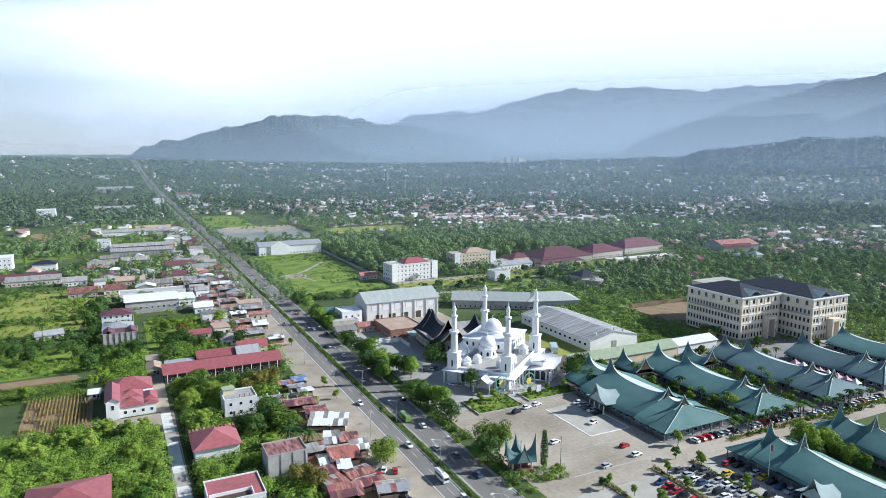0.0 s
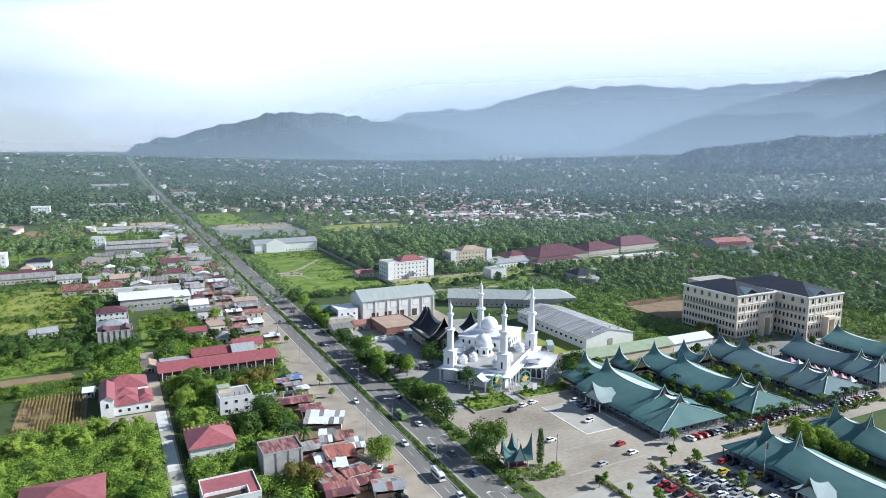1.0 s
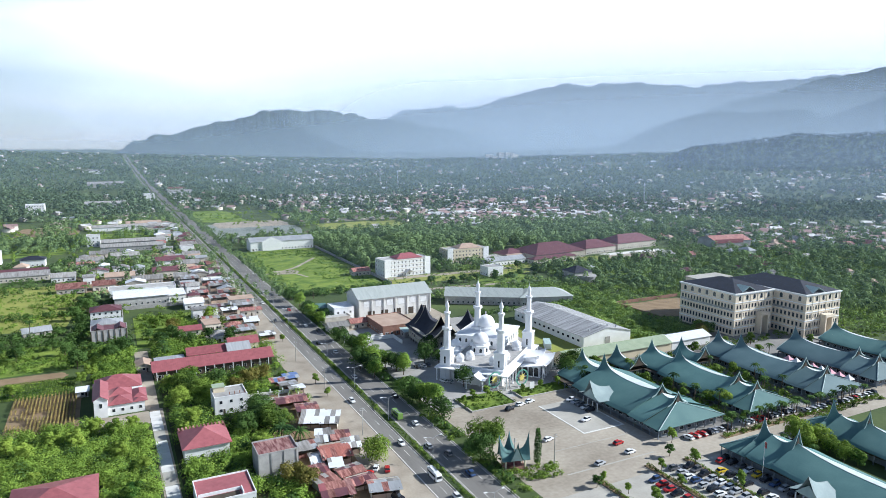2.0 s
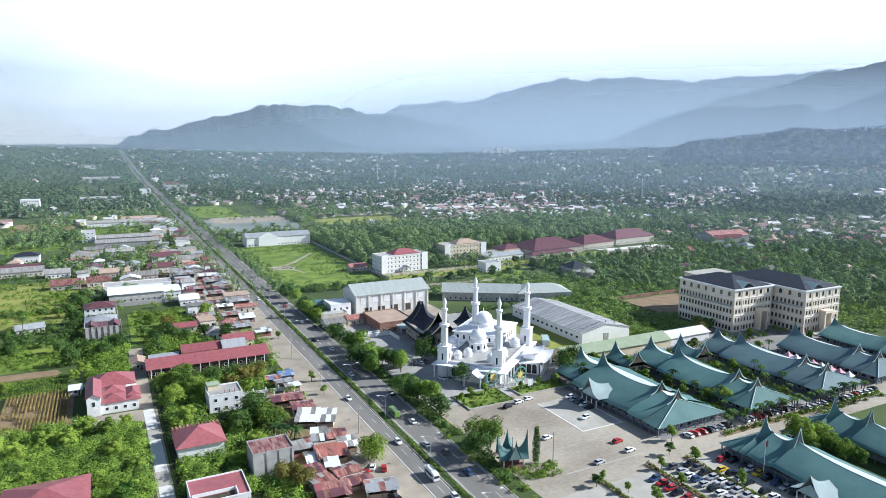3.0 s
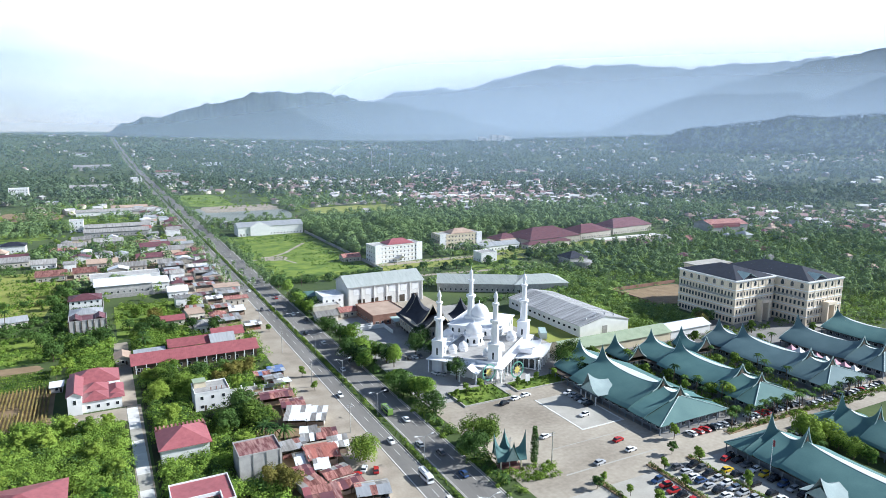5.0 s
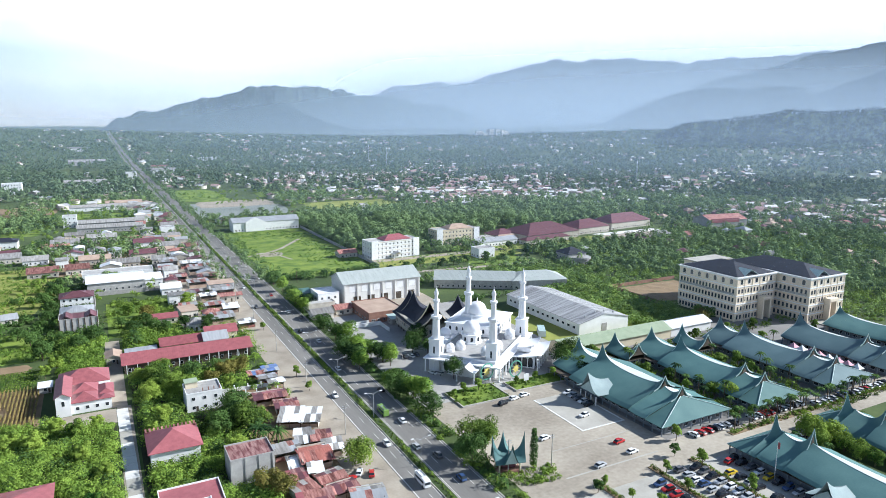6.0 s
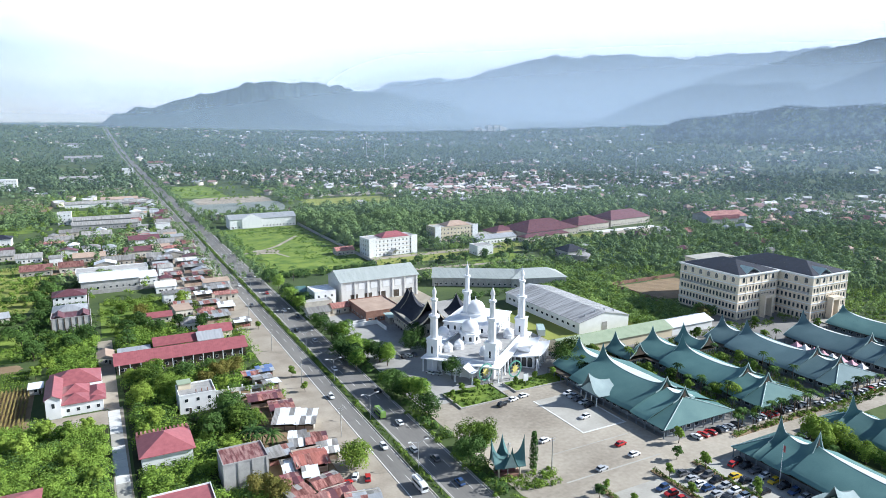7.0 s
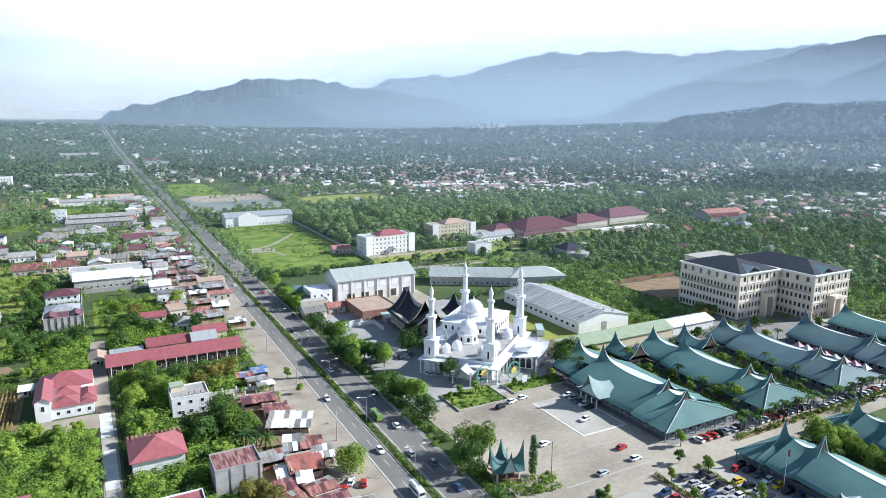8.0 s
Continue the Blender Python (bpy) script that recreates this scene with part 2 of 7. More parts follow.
M_GROUND = material("ground_mixed", (0.09, 0.125, 0.036), (0.04, 0.066, 0.022), 0.95, scale=0.035, fine=0.6, spread=0.5, bump=0.3)
M_GRASS = material("grass_bright", (0.225, 0.29, 0.045), (0.07, 0.135, 0.02), 0.95, scale=0.09, fine=0.9, spread=0.4, bump=0.3)
M_DRYGRASS = material("grass_dry", (0.30, 0.31, 0.075), (0.18, 0.215, 0.045), 0.95, scale=0.04, fine=0.7, spread=0.45, bump=0.3)
M_SOIL = material("bare_soil", (0.30, 0.22, 0.13), (0.19, 0.13, 0.075), 0.95, scale=0.15, fine=1.6, bump=0.3)
M_SAND = material("pale_sand", (0.42, 0.37, 0.30), (0.27, 0.23, 0.18), 0.95, scale=0.12, fine=1.4, bump=0.2)
M_ASPHALT = material("asphalt", (0.25, 0.238, 0.218), (0.145, 0.137, 0.125), 0.85, scale=0.12, fine=2.0, spread=0.6, bump=0.1, stretch=(1, 0.2, 1))
M_PLAZA = material("worn_paving", (0.45, 0.40, 0.325), (0.25, 0.215, 0.17), 0.9, scale=0.032, fine=0.7, spread=0.36, bump=0.1)
M_CONCRETE = material("pale_concrete", (0.47, 0.45, 0.40), (0.33, 0.31, 0.27), 0.9, scale=0.12, fine=1.5, bump=0.1)
M_PALEYARD = material("pale_yard", (0.44, 0.425, 0.40), (0.27, 0.26, 0.245), 0.9, scale=0.06, fine=0.9, spread=0.5, bump=0.1)
M_YARD = material("grey_yard", (0.27, 0.26, 0.245), (0.18, 0.172, 0.165), 0.9, scale=0.1, fine=1.4, bump=0.1)
M_PALECONC = material("bright_concrete", (0.74, 0.73, 0.70), (0.60, 0.585, 0.55), 0.85, scale=0.2, fine=2)
M_LINE = material("road_paint", (0.78, 0.77, 0.72), (0.55, 0.54, 0.5), 0.7, scale=1.2, fine=6)
M_KERB = material("kerb_stone", (0.5, 0.48, 0.44), (0.3, 0.28, 0.25), 0.9, scale=0.8, fine=5)
M_WHITE = material("white_plaster", (0.82, 0.82, 0.81), (0.66, 0.66, 0.65), 0.7, scale=0.35, fine=3, spread=0.8)
M_MOSQUE = material("white_marble_paint", (0.86, 0.86, 0.87), (0.76, 0.76, 0.77), 0.45, scale=0.3, fine=3, spread=0.8, bump=0.05)
M_CREAM = material("cream_plaster", (0.70, 0.62, 0.46), (0.56, 0.48, 0.34), 0.75, scale=0.3, fine=3, spread=0.7)
M_GREYWALL = material("grey_plaster", (0.45, 0.44, 0.42), (0.30, 0.29, 0.28), 0.85, scale=0.5, fine=4, random_value=0.15)
M_HOUSEWALL = material("house_wall", (0.60, 0.56, 0.48), (0.42, 0.38, 0.32), 0.85, scale=0.5, fine=4, random_value=0.3)
M_REDROOF = material("red_metal_roof", (0.37, 0.125, 0.132), (0.22, 0.07, 0.08), 0.5, scale=0.6, fine=5, spread=0.7, random_value=0.12)
M_MAROON = material("maroon_roof", (0.17, 0.072, 0.082), (0.105, 0.045, 0.055), 0.55, scale=0.4, fine=4, random_value=0.12)
M_RUST = material("rusty_tin", (0.46, 0.235, 0.195), (0.16, 0.052, 0.046), 0.7, metal=0.1, scale=0.5, fine=4, spread=0.32, random_value=0.4, stretch=(3, 0.5, 1))
M_WORNRED = material("worn_red_roof", (0.44, 0.27, 0.24), (0.15, 0.04, 0.042), 0.6, scale=0.4, fine=3, spread=0.3, stretch=(3, 0.5, 1))
M_TIN = material("grey_tin_roof", (0.50, 0.51, 0.52), (0.34, 0.35, 0.36), 0.45, metal=0.25, scale=0.35, fine=4, random_value=0.15, stretch=(3, 0.4, 1))
M_WHITEROOF = material("white_sheet_roof", (0.80, 0.81, 0.82), (0.68, 0.69, 0.70), 0.4, scale=0.3, fine=4)
M_OFFICE = material("office_plaster", (0.80, 0.69, 0.54), (0.66, 0.56, 0.43), 0.85, scale=0.25, fine=2.5, stretch=(1, 1, 0.3))
M_TEALMID = material("faded_teal_roof", (0.30, 0.37, 0.37), (0.22, 0.28, 0.285), 0.65, scale=0.2, fine=3, spec=0.12)
M_GLARE_AND_CRATE = material("pale_glare_and_crate", (0.56, 0.61, 0.60), (0.44, 0.49, 0.485), 0.45, scale=0.3, fine=3)
M_PALEROOF = material("pale_grey_green_roof", (0.44, 0.47, 0.45), (0.34, 0.37, 0.35), 0.6, scale=0.25, fine=3, spec=0.15, stretch=(3, 0.4, 1))
M_TEAL = material("teal_metal_roof", (0.125, 0.225, 0.212), (0.075, 0.155, 0.158), 0.62, scale=0.16, fine=2.5, spread=0.7, random_value=0.14, spec=0.12)
M_SLATE = material("slate_teal_roof", (0.125, 0.19, 0.205), (0.08, 0.135, 0.15), 0.6, scale=0.16, fine=2.5, spread=0.7, random_value=0.1, spec=0.14)
M_OLDTIN = material("weathered_tin", (0.42, 0.41, 0.39), (0.17, 0.155, 0.14), 0.55, metal=0.15, scale=0.3, fine=3, spread=0.5, random_value=0.3, stretch=(3, 0.3, 1))
M_STREAKTIN = material("streaked_tin_roof", (0.56, 0.56, 0.56), (0.22, 0.215, 0.21), 0.5, metal=0.15, scale=0.22, fine=2.5, spread=0.45, stretch=(0.25, 3.5, 1))
M_BUSHSHADE = material("painted_bush_shade", (0.05, 0.055, 0.024), (0.02, 0.024, 0.011), 0.95, scale=0.2, fine=1.5, bump=0.3)
M_TEALEDGE = material("pale_teal_edge", (0.45, 0.56, 0.53), (0.33, 0.43, 0.42), 0.5, scale=0.5, fine=4)
M_SAGE = material("sage_green_roof", (0.36, 0.42, 0.29), (0.27, 0.33, 0.22), 0.55, scale=0.3, fine=3)
M_BLACKROOF = material("black_shingle", (0.028, 0.03, 0.045), (0.015, 0.016, 0.024), 0.6, scale=0.4, fine=5)
M_BROWNROOF = material("brown_slab_roof", (0.48, 0.36, 0.28), (0.36, 0.26, 0.2), 0.85, scale=0.2, fine=3)
# dark timber; also the painted shade of an open front and a roof well
M_TIMBER_SHADE = material("dark_timber_and_shade", (0.10, 0.08, 0.06), (0.05, 0.04, 0.03), 0.8, scale=0.5, fine=4)
M_BRICK = material("red_brick", (0.34, 0.19, 0.14), (0.22, 0.12, 0.09), 0.9, scale=0.6, fine=6)
M_EAVESHADE = material("eave_shade_wall", (0.22, 0.25, 0.28), (0.13, 0.15, 0.17), 0.8, scale=0.3, fine=3)
M_GLASS = material("dark_window_glass", (0.03, 0.04, 0.05), (0.02, 0.025, 0.03), 0.12, scale=0.5, fine=2, bump=0.0, spec=0.6)
M_METAL = material("galvanised_steel", (0.55, 0.56, 0.57), (0.42, 0.43, 0.44), 0.4, metal=0.6, scale=1, fine=6)
M_BARK = material("bark", (0.16, 0.12, 0.085), (0.08, 0.06, 0.045), 0.95, scale=1.2, fine=8)
M_WATER = material("shallow_water", (0.24, 0.26, 0.22), (0.16, 0.18, 0.155), 0.55, scale=0.02, fine=0.3, bump=0.02, spec=0.5)
M_LEAF = foliage("leaves", (0.20, 0.295, 0.05), (0.009, 0.032, 0.010))
M_THICKET = foliage("thicket_leaves", (0.25, 0.37, 0.06), (0.026, 0.08, 0.018), scale=0.16)
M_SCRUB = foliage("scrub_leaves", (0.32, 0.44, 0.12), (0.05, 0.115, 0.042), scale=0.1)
M_FOREST = foliage("forest_leaves", (0.20, 0.285, 0.11), (0.026, 0.066, 0.036), scale=0.07, low=0.54, high=0.90)
M_LEAFDARK = foliage("leaves_dark", (0.10, 0.175, 0.044), (0.006, 0.023, 0.011))
M_LEAFBRIGHT = foliage("leaves_bright", (0.25, 0.34, 0.055), (0.03, 0.085, 0.016))
M_LEAFDRY = foliage("leaves_olive", (0.22, 0.19, 0.05), (0.07, 0.08, 0.02))
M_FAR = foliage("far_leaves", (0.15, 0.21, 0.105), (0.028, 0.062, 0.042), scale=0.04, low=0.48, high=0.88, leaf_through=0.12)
M_HILLTREES = foliage("hill_trees", (0.04, 0.065, 0.042), (0.008, 0.02, 0.018), scale=0.03, leaf_through=0.05)
M_RIDGE = foliage("mountain_forest", (0.06, 0.088, 0.065), (0.02, 0.036, 0.034), scale=0.006, leaf_through=0.0)

# ---- land ----
EYE = (-80.0, 0.0)


def land(x, y):
    """Height of the land: flat near by, rising gently towards the mountains."""
    x, y = np.asarray(x, float), np.asarray(y, float)
    d = np.hypot(x - EYE[0], y - EYE[1])
    az = np.degrees(np.arctan2(x - EYE[0], y - EYE[1]))
    z = 70.0 * smooth((d - 1500) / 3600.0)
    return z + 42.0 * smooth((az - 18) / 35.0) * smooth((d - 900) / 1900.0)


def ground_mesh():
    rings = np.concatenate([[0.0], np.geomspace(30, 4860, 90)])
    spokes = 144
    v = []
    for r in rings:
        for k in range(spokes):
            a = 2 * math.pi * k / spokes
            x, y = EYE[0] + r * math.sin(a), EYE[1] + r * math.cos(a)
            v.append((x, y, float(land(x, y)) - 0.02))
    f = [(j * spokes + k, (j + 1) * spokes + k, (j + 1) * spokes + (k + 1) % spokes, j * spokes + (k + 1) % spokes) for j in range(len(rings) - 1) for k in range(spokes)]
    return v, f


solid("ground", ground_mesh(), M_GROUND, "rough green ground of fields, scrub and gardens", "ground", soft=True)


def patch(name, x0, y0, x1, y1, z, mat, label, category="ground", cells=1, thick=0.12, wobble=0.0):
    """A slab of ground cover whose top lies z above the land."""
    if wobble:
        ring, n = [], 40
        for k in range(n):
            a = 2 * math.pi * k / n
            c, s2 = math.cos(a), math.sin(a)
            q = max(abs(c), abs(s2)) ** 0.75
            w = 1 + wobble * float(fbm(3 * c + x0, 3 * s2 + y0, 3))
            ring.append(((x0 + x1) / 2 + (x1 - x0) / 2 * c / q * w, (y0 + y1) / 2 + (y1 - y0) / 2 * s2 / q * w))
        return solid(name, prism(ring, z - thick, z), mat, label, category)
    return solid(name, box(x0, y0, z - thick, x1, y1, z), mat, label, category)


def long_strip(x0, x1, y0, y1, z, step=60.0):
    """A band along the main road that follows the land."""
    ys = [y0 + (y1 - y0) * k / max(1, int((y1 - y0) / step)) for k in range(max(1, int((y1 - y0) / step)) + 1)]
    v = []
    for y in ys:
        h = float(land((x0 + x1) / 2, y)) + z
        v += [(x0, y, h - 0.15), (x0, y, h), (x1, y, h), (x1, y, h - 0.15)]
    f = [(k * 4 + i, k * 4 + i + 1, k * 4 + 5 + i, k * 4 + 4 + i) for k in range(len(ys) - 1) for i in range(3)]
    return v, [q[::-1] for q in f]


# the dual carriageway, along +y
solid("shoulder_west", long_strip(-15.5, -8.7, 60, 900, 0.03), M_SAND, "pale sandy roadside verge", "verge")
solid("road_west", long_strip(-8.7, -1.9, 60, 4700, 0.06), M_ASPHALT, "grey asphalt carriageway with worn lane markings", "road")
solid("road_east", long_strip(1.3, 12.6, 60, 4700, 0.06), M_ASPHALT, "grey asphalt carriageway in patchy tree shade", "road")
solid("median", join(long_strip(-1.9, 1.3, 60, 2600, 0.22)), M_GROUND, "raised planted strip between the carriageways", "median")
solid("kerb_1", long_strip(-1.95, -1.7, 60, 900, 0.26, 840), M_KERB, "pale concrete kerb of the planted strip", "kerb")
solid("kerb_2", long_strip(1.1, 1.35, 60, 900, 0.26, 840), M_KERB, "pale concrete kerb of the planted strip", "kerb")
solid("kerb_3", long_strip(12.5, 12.9, 60, 640, 0.24, 580), M_KERB, "pale concrete roadside kerb", "kerb")
solid("verge_east", long_strip(12.9, 19.0, 60, 640, 0.16), M_GROUND, "grassy verge with trees beside the road", "verge")
marks = [long_strip(-8.45, -8.15, 60, 900, 0.075, 840), long_strip(12.0, 12.2, 60, 900, 0.075, 840), long_strip(1.75, 1.9, 60, 900, 0.075, 840), long_strip(-2.5, -2.35, 60, 900, 0.075, 840)]
for k in range(60):
    y = 101.5 + 13.6 * k
    marks += [box(-5.05, y, 0.05, -4.9, y + 4.4, 0.075), box(4.9, y + 5, 0.05, 5.05, y + 9.4, 0.075), box(8.7, y + 3, 0.05, 8.85, y + 7.4, 0.075)]
solid("road_marking", join(*marks), M_LINE, "worn white lane lines and dashes", "road marking")

# paved ground east of the road
patch("plaza", 19.0, 139, 78, 212, 0.05, M_PLAZA, "wide worn grey-brown paved square", "pavement")
patch("yard_1", 19.0, 212, 104, 335, 0.045, M_PALEYARD, "pale worn concrete yard around the white mosque", "pavement")
patch("access_road", 78, 138.0, 330, 153, 0.05, M_PLAZA, "pale paved access road past the market halls", "road")
patch("market_yard", 78, 153, 262, 244, 0.03, M_YARD, "paved ground between the market halls", "pavement")
patch("car_park", 19.0, 60, 118, 139, 0.04, M_CONCRETE, "pale paved car park with planted strips", "pavement")
patch("parking_bay", 57.6, 170.6, 76.2, 199.0, 0.09, M_CONCRETE, "pale concrete parking rectangle with painted edge", "pavement")
edge = [box(57.6, 170.6, 0.06, 58.3, 199, 0.13), box(75.5, 170.6, 0.06, 76.2, 199, 0.13), box(58.3, 170.6, 0.06, 75.5, 171.3, 0.13)]
solid("bay_edging", join(*edge), M_LINE, "white painted edging of the parking rectangle", "edging")
patch("yard_2", 19.0, 335, 90, 362, 0.035, M_SAND, "dusty pale yard before the storage hall", "pavement")
patch("grass_field", 14.5, 432, 94, 640, 0.04, M_GRASS, "bright green grassy field with a worn path", "field")
patch("grass_strip", 104, 212, 122, 300, 0.05, M_DRYGRASS, "bright lawn between mosque and warehouse", "grass")
patch("lawn_2", 122, 244, 158, 300, 0.02, M_DRYGRASS, "grass around the long warehouse", "grass")

# ---- leaf clouds ----


def leaf_cloud(centres, radii, per, size, up=0.3, shell=0.78, ruffle=0.33):
    """Many small leaf clumps spread through ellipsoids. centres (n, 3), radii (n, 3)."""
    centres, radii = np.asarray(centres, float), np.asarray(radii, float)
    n, per, size = len(centres), 2 * per, np.asarray(size, float) * 0.74
    d = rng.normal(size=(n, per, 3))
    d /= np.linalg.norm(d, axis=2, keepdims=True)
    d[..., 2] = np.where(d[..., 2] < -0.45, -d[..., 2], d[..., 2])
    r = shell + (1 - shell) * rng.random((n, per, 1)) ** 0.5
    wob = 1 + 0.13 * rng.normal(size=(n, per, 1))
    c = centres[:, None, :] + d * r * wob.clip(0.6, 1.45) * radii[:, None, :]
    nrm = d + rng.normal(size=d.shape) * ruffle
    nrm[..., 2] += up
    nrm /= np.linalg.norm(nrm, axis=2, keepdims=True)
    a = np.cross(nrm, rng.normal(size=d.shape))
    a /= np.linalg.norm(a, axis=2, keepdims=True) + 1e-9
    b = np.cross(nrm, a)
    s = np.asarray(size, float).reshape(-1, 1, 1) * (0.6 + 0.8 * rng.random((n, per, 1)))
    w = 0.55 + 0.35 * rng.random((n, per, 1))
    q = np.stack([c - a * s - b * s * w * 0.6, c + a * s - b * s * w * 0.6, c + b * s * w * 1.3], axis=2).reshape(-1, 3)
    return q, np.arange(len(q)).reshape(-1, 3)


def tree_mesh(height, spread, blobs, per, size, seed, low=0.35):
    g = np.random.default_rng(seed)
    cs, rs = [], []
    for k in range(blobs):
        a, r = 2.4 * k + g.random(), spread * (0.15 + 0.5 * g.random() ** 0.7)
        z = height * (low + (0.93 - low) * (k + 0.5) / blobs)
        f = 1.0 - 0.55 * abs((z / height - low) / (1 - low) - 0.35)
        cs.append((r * math.cos(a) * f, r * math.sin(a) * f, z))
        q = spread * (0.36 + 0.22 * g.random()) * f
        rs.append((q, q, q * 0.72))
    return cs, rs


def make_tree(name, label, height, spread, leaf, seed, blobs=10, per=110, size=0.33, low=0.38, category="tree", trunk_r=0.17):
    """A tapered trunk with limbs, and a crown of leaf clumps."""
    cs, rs = tree_mesh(height, spread, blobs, per, size, seed, low)
    t = thing(name, label, category)
    bars = [tube([(0, 0, -0.1), (0.1, 0.05, height * 0.3), (0.05, 0.12, height * 0.62)], [trunk_r * 1.3, trunk_r, trunk_r * 0.45])]
    for c in cs[:6]:
        bars.append(tube([(0.08, 0.06, height * 0.3), (c[0] * 0.5, c[1] * 0.5, (height * 0.34 + c[2]) / 2), (c[0] * 0.9, c[1] * 0.9, c[2])], [trunk_r * 0.6, trunk_r * 0.4, trunk_r * 0.15], 5))
    part("trunk", join(*bars), M_BARK, t)
    q, f = leaf_cloud(cs, rs, per, size)
    me = fast_mesh("crown", q, f)
    me.materials.append(leaf)
    part("crown", me, leaf, t)
    return t


def make_palm(name, label, height, seed, fronds=16, reach=2.6):
    g = np.random.default_rng(seed)
    t = thing(name, label, "palm tree")
    part("trunk", tube([(0, 0, -0.1), (0.15, 0, height * 0.5), (0.25, 0.1, height)], [0.2, 0.15, 0.12]), M_BARK, t)
    v, f = [], []
    for k in range(fronds):
        a = 2 * math.pi * k / fronds + g.random() * 0.3
        lift = 0.9 * g.random()
        c, s2 = math.cos(a), math.sin(a)
        for seg in range(6):
            u0, u1 = seg / 6, (seg + 1) / 6
            for side in (-1, 1):
                n = len(v)
                for u, w in ((u0, 0.0), (u1, 0.0), (u1 + 0.08, 0.46), (u0 + 0.12, 0.46)):
                    w = w * (1.15 - u) * side
                    z = height + reach * (0.55 * lift * u + 0.35 * u - 0.9 * u * u) - abs(w) * 0.5
                    v.append((0.25 + c * u * reach - s2 * w * 1.3, 0.1 + s2 * u * reach + c * w * 1.3, z))
                f.append((n, n + 1, n + 2, n + 3))
    me = fast_mesh("crown", v, f)
    me.materials.append(M_LEAFDARK)
    part("crown", me, M_LEAFDARK, t)
    return t


def plant(proto, spots, sizes=(0.85, 1.2), seed=1):
    """Copies of a tree at spots (x, y)."""
    g = np.random.default_rng(seed)
    first = True
    spots = [q for q in spots if not any(a + 0.5 < q[0] < c - 0.5 and b + 0.5 < q[1] < d - 0.5 for a, b, c, d in HOUSE_FEET)]
    for x, y in spots:
        s = sizes[0] + (sizes[1] - sizes[0]) * g.random()
        m = pose(x, y, float(land(x, y)), 0, 0, 360 * g.random())
        if first:
            proto.matrix_basis = m
            first = False
            continue
        c = copy_thing(proto, m)
        c.scale = (s, s, s * (0.9 + 0.2 * g.random()))


# ---- mountains and hills, with the land's haze in front ----
def ridge(name, label, profile, foot, crest, back, mat, seed, rough=0.03, wide=3.0, steps=420, rows=24, bumps=11.0, swell=1.15):
    """A wooded ridge round the eye: profile gives bearing and elevation of its crest, in degrees."""
    az = np.linspace(profile[0][0] - wide, profile[-1][0] + wide, steps)
    el = np.interp(az, [p[0] for p in profile], [p[1] for p in profile])
    ends = smooth((az - az[0]) / wide) * smooth((az[-1] - az) / wide)
    top = 101.5 + np.tan(np.radians(el)) * crest
    v = []
    for j in range(rows + 1):
        u = j / rows
        if u < 0.75:
            d, h = foot + (crest - foot) * (u / 0.75), (u / 0.75)
        else:
            d, h = crest + (back - crest) * (u - 0.75) / 0.25, 1 - 0.6 * (u - 0.75) / 0.25
        x, y = EYE[0] + d * np.sin(np.radians(az)), EYE[1] + d * np.cos(np.radians(az))
        g0 = land(x, y) - 6
        gul = fbm(az * 0.55 + 1.3 * h, h * 3.5 + az * 0.25, seed, 4)
        hh = np.clip(h ** swell + rough * 2.2 * gul * math.sin(math.pi * min(1.0, h)) ** 0.8, 0, 1.02)
        z = g0 + (top * (0.25 + 0.75 * ends) - g0) * hh + bumps * (2.0 * fbm(az * 1.1, h * 1.6 + az * 0.3, seed + 9, 5) + 0.6 * fbm(az * 6.0, h * 2.0, seed + 12, 3)) * h
        v += [(float(a), float(b), float(c)) for a, b, c in zip(x, y, z)]
    f = [(j * steps + i, j * steps + i + 1, (j + 1) * steps + i + 1, (j + 1) * steps + i) for j in range(rows) for i in range(steps - 1)]
    solid(name, (v, f), mat, label, "mountain", soft=True)


ridge("mountain_1", "long wooded ridge sloping down to the plain", [(0.8, -0.54), (2.0, 0.16), (3.7, 0.82), (6.0, 1.15), (8.2, 1.8), (10.1, 2.1), (11.5, 2.66), (13.8, 2.92), (17.5, 2.91), (20.3, 2.38), (22.5, 2.1), (27, 1.4), (31, 0.5), (36, -0.9), (40, -1.6)], 3830, 4050, 4200, M_RIDGE, 11, wide=0.7)
ridge("mountain_2", "high blue wooded mountain range in haze", [(12, 1.0), (20.3, 1.9), (22.1, 2.34), (23.6, 3.0), (27.0, 3.34), (28.9, 3.06), (30.3, 3.48), (31.7, 3.94), (34.1, 4.61), (36.9, 5.04), (38.7, 4.92), (41.5, 5.2), (45.3, 4.9), (47.4, 4.67), (51.8, 4.98), (56.2, 5.11), (64, 5.6), (72, 4.6)], 4460, 4620, 4840, M_RIDGE, 23)
ridge("mountain_3", "hazy wooded foothill below the range", [(42.7, 1.01), (44.6, 1.91), (46.7, 2.46), (49.2, 2.81), (51.2, 2.56), (53.1, 2.73), (55.0, 2.89), (55.9, 2.38), (56.9, 1.34)], 3640, 3770, 3792, M_RIDGE, 31, wide=3.0, steps=240, bumps=7.0, rough=0.015)
ridge("mountain_4", "tall hazy mountain shoulder", [(48.3, 2.96), (50.7, 3.68), (53.4, 4.3), (56.2, 4.99), (58.0, 5.3), (60.0, 5.5), (66, 6.0), (74, 4.5)], 4090, 4250, 4320, M_RIDGE, 37, steps=240)
